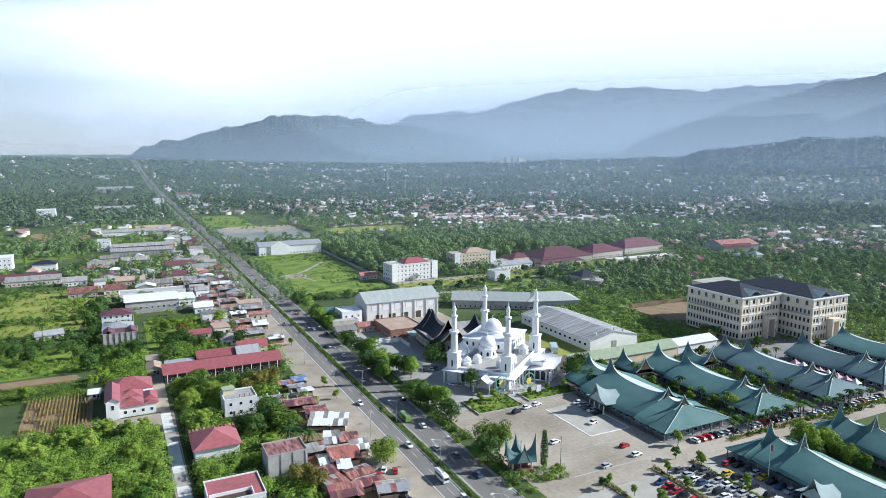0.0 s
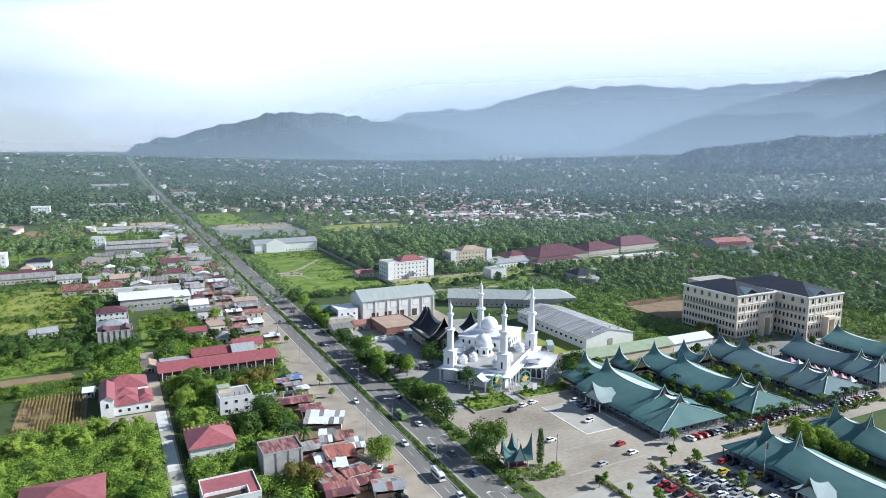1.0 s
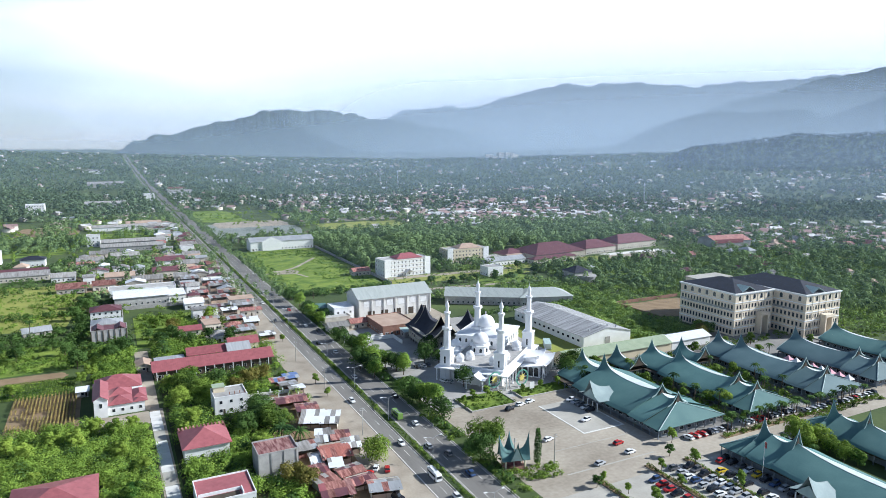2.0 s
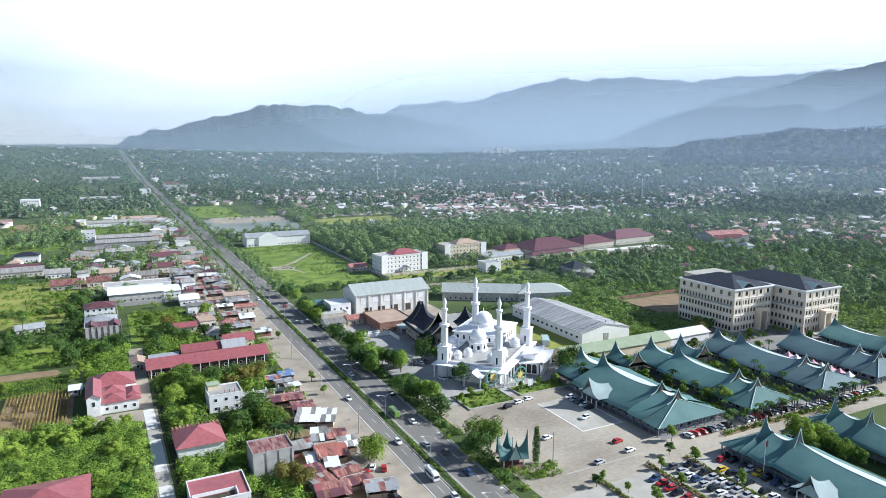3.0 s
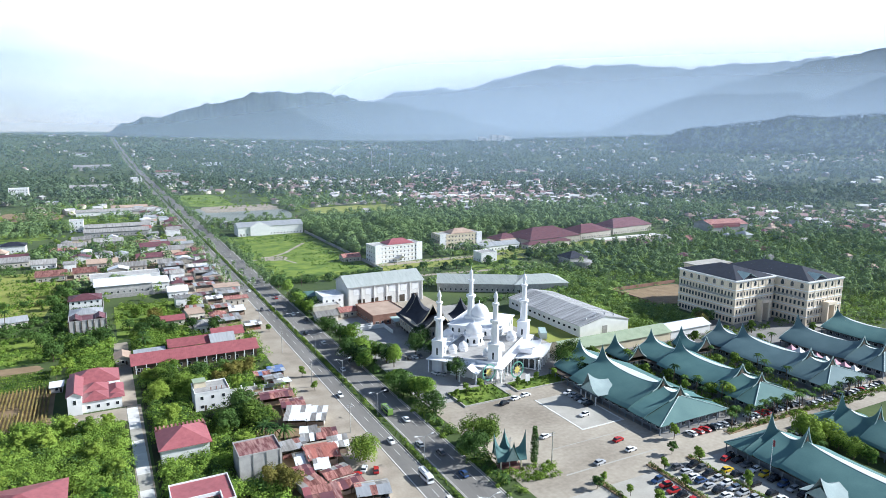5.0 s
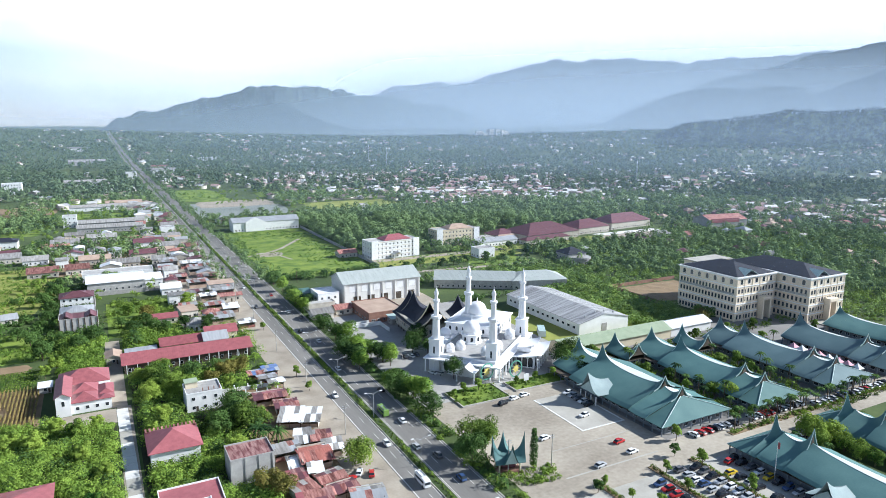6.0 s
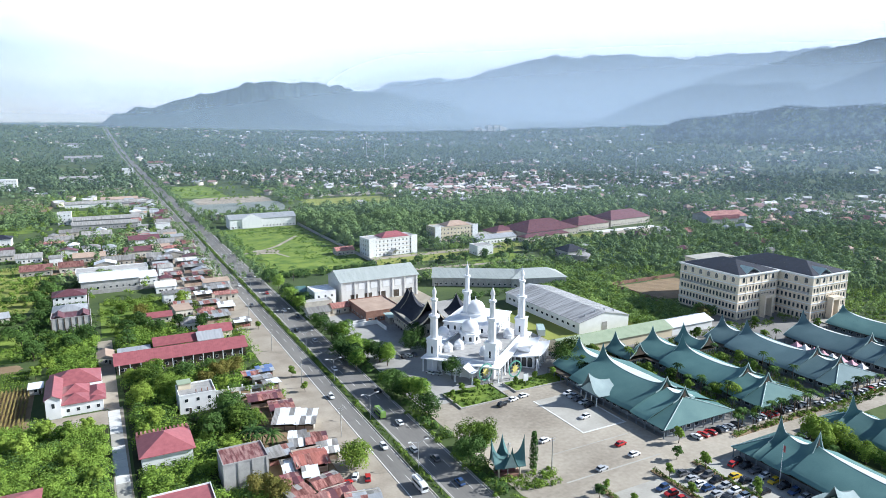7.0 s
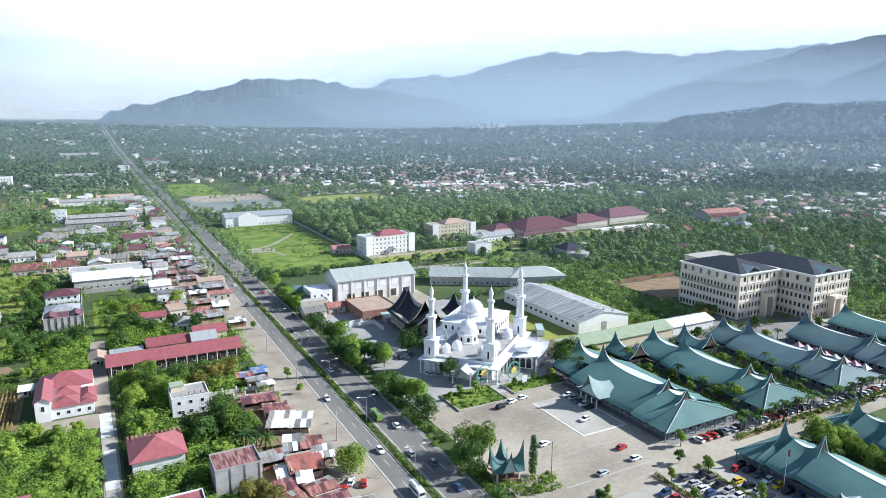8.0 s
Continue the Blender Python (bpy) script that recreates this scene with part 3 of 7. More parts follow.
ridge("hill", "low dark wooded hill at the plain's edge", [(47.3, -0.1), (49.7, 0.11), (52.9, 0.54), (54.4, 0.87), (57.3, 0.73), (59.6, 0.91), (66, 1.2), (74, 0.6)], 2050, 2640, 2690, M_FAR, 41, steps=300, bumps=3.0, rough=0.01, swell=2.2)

# ---- building kit ----
def window_meshes(w, h, arched=False, surround=M_WHITE, pane=M_GLASS, bar=0.08, proud=0.07):
    """A frame and a pane, standing in the plane y=0 and facing -y, with its foot at z=0."""
    half = w / 2
    outer = [(-half, 0), (half, 0)] + ([(half * math.cos(a), h - half + half * 1.15 * math.sin(a)) for a in [math.pi * k / 8 for k in range(9)]] if arched else [(half, h), (-half, h)])
    cx, cz = 0.0, h / 2
    inner = [(x * (1 - 2 * bar / w), bar + z * (1 - 2 * bar / h)) for x, z in outer]
    n = len(outer)
    v = [(x, -proud, z) for x, z in outer] + [(x, -proud, z) for x, z in inner] + [(x, 0.0, z) for x, z in outer] + [(x, -0.012, z) for x, z in inner]
    f = [(i, (i + 1) % n, n + (i + 1) % n, n + i) for i in range(n)] + [(2 * n + i, 2 * n + (i + 1) % n, (i + 1) % n, i) for i in range(n)] + [(n + i, n + (i + 1) % n, 3 * n + (i + 1) % n, 3 * n + i) for i in range(n)]
    me = as_mesh("window", (v, f), surround)
    g = as_mesh("pane", ([(x, -0.02, z) for x, z in inner] + [(x, -0.008, z) for x, z in inner], [tuple(range(n)), tuple(range(2 * n - 1, n - 1, -1))]), pane)
    return me, g


def window_row(meshes, parent, x0, x1, n, z, y=0.0, face="s", name="window"):
    """n windows along a wall. face: s looks to -y, w to -x, e to +x; x0..x1 run along the wall, y is the wall's plane."""
    for k in range(n):
        a = x0 + (x1 - x0) * (k + 0.5) / n
        at = {"s": pose(a, y, z), "n": pose(a, y, z, 0, 0, 180), "w": pose(y, a, z, 0, 0, -90), "e": pose(y, a, z, 0, 0, 90)}[face]
        w = part(name, meshes[0], None, parent, "", at=at)
        part("pane", meshes[1], None, w)


WIN = window_meshes(1.2, 1.3)
WIN_TALL = window_meshes(1.1, 1.9)
WIN_WIDE = window_meshes(2.0, 1.3)
WIN_ARCH = window_meshes(2.0, 2.7, True)
WIN_DARK = window_meshes(1.25, 2.3, surround=M_GREYWALL)
DOOR = window_meshes(1.0, 2.1, pane=M_TIMBER_SHADE)


def ribbed(geo_x0, y0, x1, y1, z, h, axis="x", over=0.5, pitch=0.9):
    """Raised seams for a pitched metal roof."""
    out = []
    if axis == "x":
        m, half = (y0 + y1) / 2, (y1 - y0) / 2 + over
        n = int((x1 - geo_x0 + 2 * over) / pitch)
        for k in range(1, n):
            x = geo_x0 - over + k * pitch
            for s in (-1, 1):
                e = h * over / ((y1 - y0) / 2)
                v = [(x - 0.05, m, z + h + 0.03), (x + 0.05, m, z + h + 0.03), (x + 0.05, m + s * half, z - e + 0.03), (x - 0.05, m + s * half, z - e + 0.03)]
                v += [(a, b, c - 0.06) for a, b, c in v]
                out.append((v, [(0, 1, 2, 3), (7, 6, 5, 4), (0, 3, 7, 4), (1, 5, 6, 2), (0, 4, 5, 1), (2, 6, 7, 3)]))
        return join(*out)
    v, f = ribbed(y0, geo_x0, y1, x1, z, h, "x", over, pitch)
    return [(b, a, c) for a, b, c in v], [q[::-1] for q in f]


def house(name, label, x, y, w, d, h, roof="hip", rise=2.0, wall=None, cover=None, rz=0.0, axis="x", over=0.6, storeys=1, seams=False, group="", category="house", windows=True, lean=False):
    """A house with its walls, roof, door and windows; x, y is the middle of its plan."""
    wall, cover = wall or M_HOUSEWALL, cover or M_REDROOF
    t = thing(name, label, category, x, y, float(land(x, y)), rz, group)
    x0, x1, y0, y1 = -w / 2, w / 2, -d / 2, d / 2
    if roof == "flat":
        part("wall", box(x0, y0, -0.2, x1, y1, h), wall, t)
        rim = [box(x0 - 0.1, y0 - 0.1, h, x1 + 0.1, y0 + 0.15, h + 0.5), box(x0 - 0.1, y1 - 0.15, h, x1 + 0.1, y1 + 0.1, h + 0.5), box(x0 - 0.1, y0 + 0.15, h, x0 + 0.15, y1 - 0.15, h + 0.5), box(x1 - 0.15, y0 + 0.15, h, x1 + 0.1, y1 - 0.15, h + 0.5)]
        part("parapet", join(*rim), wall, t)
        part("roof", box(x0 + 0.15, y0 + 0.15, h, x1 - 0.15, y1 - 0.15, h + 0.08), cover, t)
    elif roof == "hip":
        part("wall", box(x0, y0, -0.2, x1, y1, h - 0.16), wall, t)
        r = part("roof", hip(x0, y0, x1, y1, h, rise, over), cover, t)
    elif roof == "shed":
        part("wall", box(x0, y0, -0.2, x1, y1, h - 0.1), wall, t)
        v = [(x0 - over, y0 - over, h - 0.05), (x1 + over, y0 - over, h - 0.05), (x1 + over, y1 + over, h + rise), (x0 - over, y1 + over, h + rise)]
        v = [(a, b, c - 0.08) for a, b, c in v] + v
        part("roof", (v, [(3, 2, 1, 0), (4, 5, 6, 7), (0, 1, 5, 4), (1, 2, 6, 5), (2, 3, 7, 6), (3, 0, 4, 7)]), cover, t)
        part("gable_wall", box(x0, y1 - 0.15, h - 0.1, x1, y1, h + rise * 0.85), wall, t)
    else:
        part("wall", box(x0, y0, -0.2, x1, y1, h - 0.12), wall, t)
        part("gable_wall", gable_ends(x0 + 0.01, y0 + 0.01, x1 - 0.01, y1 - 0.01, h - 0.12, rise, axis), wall, t)
        r = part("roof", gable(x0, y0, x1, y1, h, rise, axis, over), cover, t)
        if seams:
            part("seam", ribbed(x0, y0, x1, y1, h, rise, axis, over), cover, r)
    if lean:
        for q in (-w * 0.28, w * 0.28):
            part("window", WIN[1], None, t, at=pose(q, y0 - 0.01, 1.1))
        part("door", DOOR[1], None, t, at=pose(0, y0 - 0.012, 0.0))
    elif windows:
        for s in range(storeys):
            z = s * h / storeys + 0.9
            n = max(1, int(w / 3.2))
            window_row(WIN, t, x0 + 0.4, x1 - 0.4, n, z, y0 - 0.001, "s")
            window_row(WIN, t, y0 + 0.4, y1 - 0.4, max(1, int(d / 3.5)), z, x0 - 0.001, "w")
        dr = part("door", DOOR[0], None, t, at=pose(x0 + w * 0.5 / max(1, int(w / 3.2)) + 1.35, y0 - 0.002, 0.0))
        part("leaf", DOOR[1], None, dr)
    return t


# ---- market halls with upswept roofs ----
def hall(name, label, cx, half, sections, eave=3.4, cover=None, hip_front=True, far_side=1):
    """A market hall along y. Each section: start, end, ridge height, spire height at start and at end."""
    cover = cover or M_TEAL
    y0, y1 = sections[0][0], sections[-1][1]
    t = thing(name, label, "market hall", cx, y0, 0.05)
    for k, (a, b, ridge_z, s0, s1, wide) in enumerate(sections):
        hw = half * wide
        front = hip_front and k == 0
        apex = 7.5 if front else 0.0
        run = b - a
        flat = 0.9 if run - apex < 12 else 1.9

        def skin(u, v, a=a, run=run, ridge_z=ridge_z, s0=s0, s1=s1, hw=hw, apex=apex, k=k, flat=flat):
            y = apex + (run - apex) * v
            q = 2 * u - 1
            x = math.copysign(abs(q) ** 1.7, q)
            sag = flat * abs(2 * v - 1) ** 2.2 - flat * 0.5
            cusp = s0 * math.exp(-(y - apex) / 1.6) + s1 * math.exp(-(run - y) / 1.8)
            fin = max(0.0, 1 - abs(x * hw) / 3.8) ** 2.1
            z = eave + (ridge_z + sag - eave) * (1 - abs(x)) ** 0.8 + cusp * fin + 0.45 * abs(x) ** 3 * abs(2 * v - 1) ** 4
            return (x * hw, a - y0 + y, z + 0.12 * k)

        nv = max(10, int((run - apex) / 0.55))
        r = part("roof", sheet(skin, 36, nv, 0.18), cover, t)
        # pale overlay down the sagging ridge's far side, painting its sun glare
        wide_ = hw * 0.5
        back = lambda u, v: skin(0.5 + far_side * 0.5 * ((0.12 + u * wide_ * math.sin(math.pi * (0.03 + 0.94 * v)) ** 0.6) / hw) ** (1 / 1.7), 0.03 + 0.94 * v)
        part("ridge_sheet", sheet(lambda u, v: (back(u, v)[0], back(u, v)[1], back(u, v)[2] + 0.16), 4, nv, 0.12), M_GLARE_AND_CRATE, r, "pale overlay painting sun glare behind the ridge")
        # pale bargeboards along the gable ends, dark panels under the spires
        for v0 in (0.0, 1.0):
            s = s1 if v0 else s0
            pts = [skin(u / 36, v0) for u in range(37)]
            if s < 1.0:
                continue
            if k < len(sections) - 1 or v0 == 0.0:
                pts = [p for p in pts if abs(p[0]) < 5.2]
            n = len(pts) - 1
            out = -0.16 if v0 == 0 else 0.16
            v = []
            for p in pts:
                v += [(p[0], p[1] + out, p[2] + 0.14), (p[0], p[1] + out, p[2] - 0.34), (p[0], p[1], p[2] - 0.34), (p[0], p[1], p[2] + 0.14)]
            f = [(4 * i + j, 4 * i + 4 + j, 4 * i + 4 + (j + 1) % 4, 4 * i + (j + 1) % 4) for i in range(n) for j in range(4)]
            part("bargeboard", (v, f), M_TEALEDGE, r, "pale green gable board")
            if s > 1.5:
                yy, zb, zt = pts[0][1] + out * 0.4, ridge_z - 1.6, ridge_z + s * 0.72
                tri = [(-3.4, yy, zb), (-1.1, yy, zb + 1.9), (0, yy, zt), (1.1, yy, zb + 1.9), (3.4, yy, zb)]
                part("gable_panel", (tri + [(p[0], p[1] - out * 0.3, p[2]) for p in tri], [(0, 1, 2, 3, 4), (9, 8, 7, 6, 5), (0, 5, 6, 1), (1, 6, 7, 2), (2, 7, 8, 3), (3, 8, 9, 4), (4, 9, 5, 0)]), M_TIMBER_SHADE, r, "dark gable panel")
        if front:
            hz = ridge_z + flat * 0.5 - 0.35
            top = [(-hw, a - y0, eave), (hw, a - y0, eave), (hw, a - y0 + apex + 0.3, eave), (0, a - y0 + apex + 0.3, hz), (-hw, a - y0 + apex + 0.3, eave)]
            low = [(p[0], p[1], p[2] - 0.16) for p in top]
            part("hip_roof", (top + low, [(0, 1, 3), (1, 2, 3), (4, 0, 3), (8, 6, 5), (8, 7, 6), (8, 5, 9), (0, 5, 6, 1), (1, 6, 7, 2), (4, 9, 5, 0)]), cover, t)
            for q in (-1, 1):
                part("ridge_cap", tube([(q * hw, a - y0, eave + 0.05), (0, a - y0 + apex + 0.3, hz + 0.05)], [0.17, 0.17]), M_TEALEDGE, r, "pale hip capping")
        for yy, s in ((a + apex, s0), (b, s1)):
            if s > 0.4:
                part("spire", lathe([(0.16, 0), (0.1, 0.5), (0.05, 1.1), (0.01, 1.6)], 6, 0, yy - y0, 0), M_BLACKROOF, r, at=pose(0, 0, ridge_z + s - 0.3 + 0.12 * k))
    w = half - 2.8
    # walls and posts in dark blue-grey, with the eaves' shade put into the colour
    part("wall", join(box(-w, 1.6, 0, w, 1.8, 2.9), box(-w, y1 - y0 - 1.8, 0, w, y1 - y0 - 1.6, 2.9), box(-w, 1.8, 0, -w + 0.2, y1 - y0 - 1.8, 2.9), box(w - 0.2, 1.8, 0, w, y1 - y0 - 1.8, 2.9)), M_EAVESHADE, t)
    part("ceiling_slab", box(-half + 0.4, 0.4, 2.95, half - 0.4, y1 - y0 - 0.4, 3.1), M_TIMBER_SHADE, t)
    post = as_mesh("post", box(-0.15, -0.15, 0, 0.15, 0.15, 2.95), M_EAVESHADE)
    n = int((y1 - y0) / 4.0)
    for k in range(n + 1):
        for s in (-1, 1):
            part("post", post, None, t, at=pose(s * (half - 0.6), 0.6 + (y1 - y0 - 1.2) * k / n, 0))
    for k in range(1, 7):
        part("post", post, None, t, at=pose(-half + 0.6 + (2 * half - 1.2) * k / 7, 0.6, 0))
    n = int((y1 - y0 - 4) / 3.6)
    window_row(WIN_WIDE, t, 2.0, y1 - y0 - 2.0, n, 0.9, -w - 0.002, "w")
    window_row(WIN_WIDE, t, -w + 0.3, w - 0.3, int(2 * w / 3.6), 0.9, 1.6 - 0.002, "s")
    return t


HALL_LABEL = "market hall with upswept teal roof"
hall("market_hall", HALL_LABEL + " beside the square", 94.0, 16.5, [(155, 171, 8.6, 3.6, 0.6, 1.0), (170.5, 203.5, 8.9, 3.2, 5.2, 1.0), (203, 218, 8.2, 0.4, 4.0, 0.8)])
hall("market_hall", HALL_LABEL, 133.0, 12.8, [(152, 168.5, 7.8, 3.4, 0.6, 1.0), (168, 199.5, 8.3, 3.0, 5.0, 1.0), (199, 216, 7.8, 0.4, 4.0, 0.8)])
hall("market_hall", HALL_LABEL + " and market umbrellas behind", 174.5, 14.0, [(151, 168.5, 7.8, 3.4, 0.6, 1.0), (168, 201.0, 8.3, 3.0, 5.0, 1.0), (201, 214, 7.8, 0.4, 4.0, 0.8)], cover=M_SLATE)
hall("market_hall", HALL_LABEL, 211.0, 13.0, [(151, 168.0, 7.8, 3.4, 0.6, 1.0), (167.5, 199, 8.2, 3.0, 5.0, 1.0)], cover=M_SLATE)
hall("market_hall", HALL_LABEL, 247.0, 13.0, [(158, 172.0, 7.4, 2.4, 0.4, 1.0), (171.5, 202, 7.6, 2.0, 3.0, 1.0)])


def hall_south(name, cx, half, y_back, spans, label):
    """A hall whose back gable looks towards the access road; built northwards and turned round."""
    t = hall(name, label, cx, half, spans, far_side=-1)
    t.matrix_basis = pose(cx, y_back, 0.05, 0, 0, 180)
    return t


hall_south("market_hall", 99.5, 11.8, 138.0, [(0, 10.5, 7.8, 5.6, 0.2, 1.0), (10.3, 19.5, 8.0, 0.3, 5.6, 1.0), (19.2, 64, 8.0, 0.8, 3.5, 1.0)], HALL_LABEL + " facing the car park")
hall_south("market_hall", 136.5, 10.5, 138.5, [(0, 10.5, 7.4, 5.4, 0.2, 1.0), (10.2, 20.0, 7.6, 0.3, 5.2, 1.0), (19.7, 60, 7.6, 0.8, 3.5, 1.0)], HALL_LABEL + " behind a clump of trees")


# the pale porch gable on the side of the first hall, and a second at the southern hall
def porch(name, label, x, y, rz, s=1.0):
    t = thing(name, label, "porch", x, y, 0.05, rz)

    def skin(u, v):
        side = abs(2 * u - 1)
        z = 3.3 + 2.7 * (1 - side) ** 1.25 + 3.2 * (1 - v) ** 2.5 * max(0, 1 - side * 1.7) ** 1.6 + 0.35 * side ** 2 * (1 - v)
        return ((2 * u - 1) * 5.0 * s, -1.5 + 8.0 * v * s, z * s)

    part("roof", sheet(skin, 28, 16, 0.15), M_TEALMID, t)
    part("gable_wall", ([(-3.6 * s, -0.9, 3.2 * s), (3.6 * s, -0.9, 3.2 * s), (0, -0.9, 6.4 * s), (-3.6 * s, -0.7, 3.2 * s), (3.6 * s, -0.7, 3.2 * s), (0, -0.7, 6.4 * s)], [(0, 1, 2), (5, 4, 3), (0, 3, 4, 1), (1, 4, 5, 2), (2, 5, 3, 0)]), M_TEALEDGE, t)
    for k in (-3.4, -1.2, 1.2, 3.4):
        part("column", lathe([(0.3, 0), (0.3, 0.3), (0.2, 0.4), (0.2, 3.0), (0.32, 3.2)], 8, k * s, -0.8), M_WHITE, t)
    return t


PAVILIONS = ((117.3, 207.5, 222), (153, 202.5, 217))
porch("porch", "pale curved porch gable on white columns", 76.0, 189, -90, 1.25)
porch("porch", "grey upswept porch roof on white columns", 83.5, 103, -90, 1.1)

# sage-green and white sheds closing the market to the north
house("long_shed", "long low shed with sage green metal roof", 127.5, 235.5, 64, 12, 4.4, "gable", 2.6, M_CREAM, M_SAGE, axis="x", seams=True, category="shed", windows=False)
house("long_shed", "long low shed with white metal roof", 174, 235.5, 27, 11, 4.4, "gable", 2.0, M_WHITE, M_WHITEROOF, axis="x", seams=True, category="shed", windows=False)


# small saddle-roofed pavilions between the halls
for px, py0, py1 in PAVILIONS:
    hall("pavilion", "small pavilion with upswept teal roof and brown gable", px, 5.6, [(py0, py1, 6.6, 3.0, 3.6, 1.0)], eave=3.6, hip_front=False)

# ---- the large cream office block ----
office = thing("office_building", "five-storey cream office building with black hipped roofs", "office building", 208, 214)


def wing(w, d, x0, y0, h, cols_s, cols_w, entrance):
    x1, y1 = x0 + w, y0 + d
    wl2 = part("wall", box(x0, y0, -0.3, x1, y1, h), M_OFFICE, office)
    for k in range(1, 5):
        z = h * k / 5.0
        part("ledge", box(x0 - 0.25, y0 - 0.25, z - 0.3, x1 + 0.25, y0, z + 0.12), M_WHITE, wl2)
        part("ledge", box(x0 - 0.25, y0, z - 0.3, x0, y1, z + 0.12), M_WHITE, wl2)
    part("cornice", join(box(x0 - 0.7, y0 - 0.7, h, x1 + 0.7, y1 + 0.7, h + 0.45), box(x0 - 0.45, y0 - 0.45, h - 0.4, x1 + 0.45, y1 + 0.45, h)), M_WHITE, office)
    part("roof", hip(x0 + 0.8, y0 + 0.8, x1 - 0.8, y1 - 0.8, h + 0.75, 4.4, 0.3), M_BLACKROOF, office)
    m = x0 + w * 0.26
    part("dormer", gable(x0 + w * 0.2, y0 + 0.6, x0 + w * 0.55, y0 + 8, h + 0.8, 2.8, "y", 0.2), M_TEALEDGE, office)
    for q in range(1, 9):
        part("balcony_rail", box(x0 - 0.9, y0 + 1 + (y1 - y0 - 2) * (q - 1) / 8 + 0.3, h * 0.6 + 0.12, x0 - 0.25, y0 + 1 + (y1 - y0 - 2) * q / 8 - 0.3, h * 0.6 + 1.0), M_GREYWALL, wl2)
    pil = as_mesh("pilaster", box(-0.3, -0.22, 0, 0.3, 0, h - 0.1), M_OFFICE)
    for k in range(cols_s // 2 + 1):
        part("pilaster", pil, None, wl2, at=pose(x0 + 0.3 + (w - 0.6) * k / (cols_s // 2), y0, 0))
    for s in range(5):
        z = h * s / 5.0
        if s == 4:
            window_row(WIN_ARCH, office, x0 + 0.8, x1 - 0.8, cols_s // 2, z + 1.0, y0 - 0.002, "s")
            window_row(WIN_ARCH, office, y0 + 0.8, y1 - 0.8, cols_w // 2, z + 1.0, x0 - 0.002, "w")
        else:
            window_row(WIN_DARK, office, x0 + 0.8, x1 - 0.8, cols_s + 2, z + 1.0, y0 - 0.002, "s")
            window_row(WIN_DARK, office, y0 + 0.8, y1 - 0.8, cols_w + 3, z + 1.0, x0 - 0.002, "w")
    if entrance:
        ex = x0 + w * entrance
        p = part("portal", join(box(ex - 3.2, y0 - 3.5, 0, ex - 2.2, y0 - 0.3, 10.5), box(ex + 2.2, y0 - 3.5, 0, ex + 3.2, y0 - 0.3, 10.5), box(ex - 3.6, y0 - 3.9, 10.5, ex + 3.6, y0 - 0.3, 12.0)), M_OFFICE, office)
        win = window_meshes(4.0, 9.0, True)
        w2 = part("window", win[0], None, office, at=pose(ex, y0 - 0.4, 0.3))
        part("pane", win[1], None, w2)


wing(30, 38, 0.5, 19, 23.0, 10, 14, 0.68)
wing(29, 52, 32.5, 0.5, 23.0, 10, 18, 0.55)
part("wall", box(30.5, 22, -0.3, 32.5, 52, 22.4), M_OFFICE, office)
part("rear_block", box(18, 57.5, -0.3, 44, 70, 22.4), M_OFFICE, office)
part("rear_roof", box(17.4, 57.3, 22.4, 44.6, 70.6, 22.8), M_CONCRETE, office)
part("forecourt", box(36, -9, 0.0, 56, 0.2, 0.5), M_CONCRETE, office)

# ---- the white mosque ----
mosque = thing("mosque", "white mosque with four minarets, domes and arcades", "mosque", 63.9, 247.8, 0.05, 40)
part("wall", join(box(-21, -13.5, 0, 21, 13.5, 6.2), box(-24, -6, 0, -21, 6, 5.2), box(21, -9, 0, 25, 9, 6.0)), M_MOSQUE, mosque)
part("parapet", join(box(-21.3, -13.8, 6.2, 21.3, -13.3, 7.0), box(-21.3, 13.3, 6.2, 21.3, 13.8, 7.0), box(-21.3, -13.3, 6.2, -20.8, 13.3, 7.0), box(20.8, -13.3, 6.2, 21.3, 13.3, 7.0)), M_MOSQUE, mosque)
part("eaves_slab", join(box(-25, -17, 5.5, 25, -13.5, 5.9), box(-25, 13.5, 5.5, 25, 16.5, 5.9), box(-25, -13.5, 5.5, -21, 13.5, 5.9)), M_MOSQUE, mosque)
for k in range(12):
    part("column", lathe([(0.42, 0), (0.42, 0.4), (0.3, 0.5), (0.3, 5.0), (0.5, 5.5)], 8, -24.4 + 48.8 * k / 11, -16.4), M_MOSQUE, mosque)
for k in range(8):
    part("column", lathe([(0.42, 0), (0.42, 0.4), (0.3, 0.5), (0.3, 5.0), (0.5, 5.5)], 8, -24.4, -12.4 + 28.0 * k / 7), M_MOSQUE, mosque)
part("roof_deck", box(-20.8, -13.3, 6.2, 20.8, 13.3, 6.3), M_GREYWALL, mosque, "grey flat roof deck")
part("deck_wing", join(box(-8, 13.8, 0, 9, 21, 6.2), box(-8.3, 20.7, 6.2, 9, 21.3, 6.9)), M_MOSQUE, mosque)
part("prayer_hall", join(box(9, -3.5, 0, 35, 20, 10.8), box(8.4, -4.1, 10.8, 35.6, 20.6, 11.4), box(8.7, -3.8, 7.4, 9, 20.2, 7.8)), M_MOSQUE, mosque)
part("prayer_hall_roof", hip(9.4, -3.1, 34.6, 19.6, 11.42, 3.0, 0.0), M_MOSQUE, mosque)
dome_profile = lambda r, z0: [(r * 0.96, z0), (r * 1.02, z0 + 0.25 * r)] + [(r * 1.04 * math.cos(a), z0 + 0.25 * r + r * 1.05 * math.sin(a)) for a in [math.pi / 2 * k / 9 for k in range(1, 9)]] + [(0.06 * r, z0 + 1.36 * r), (0.03 * r, z0 + 1.7 * r)]
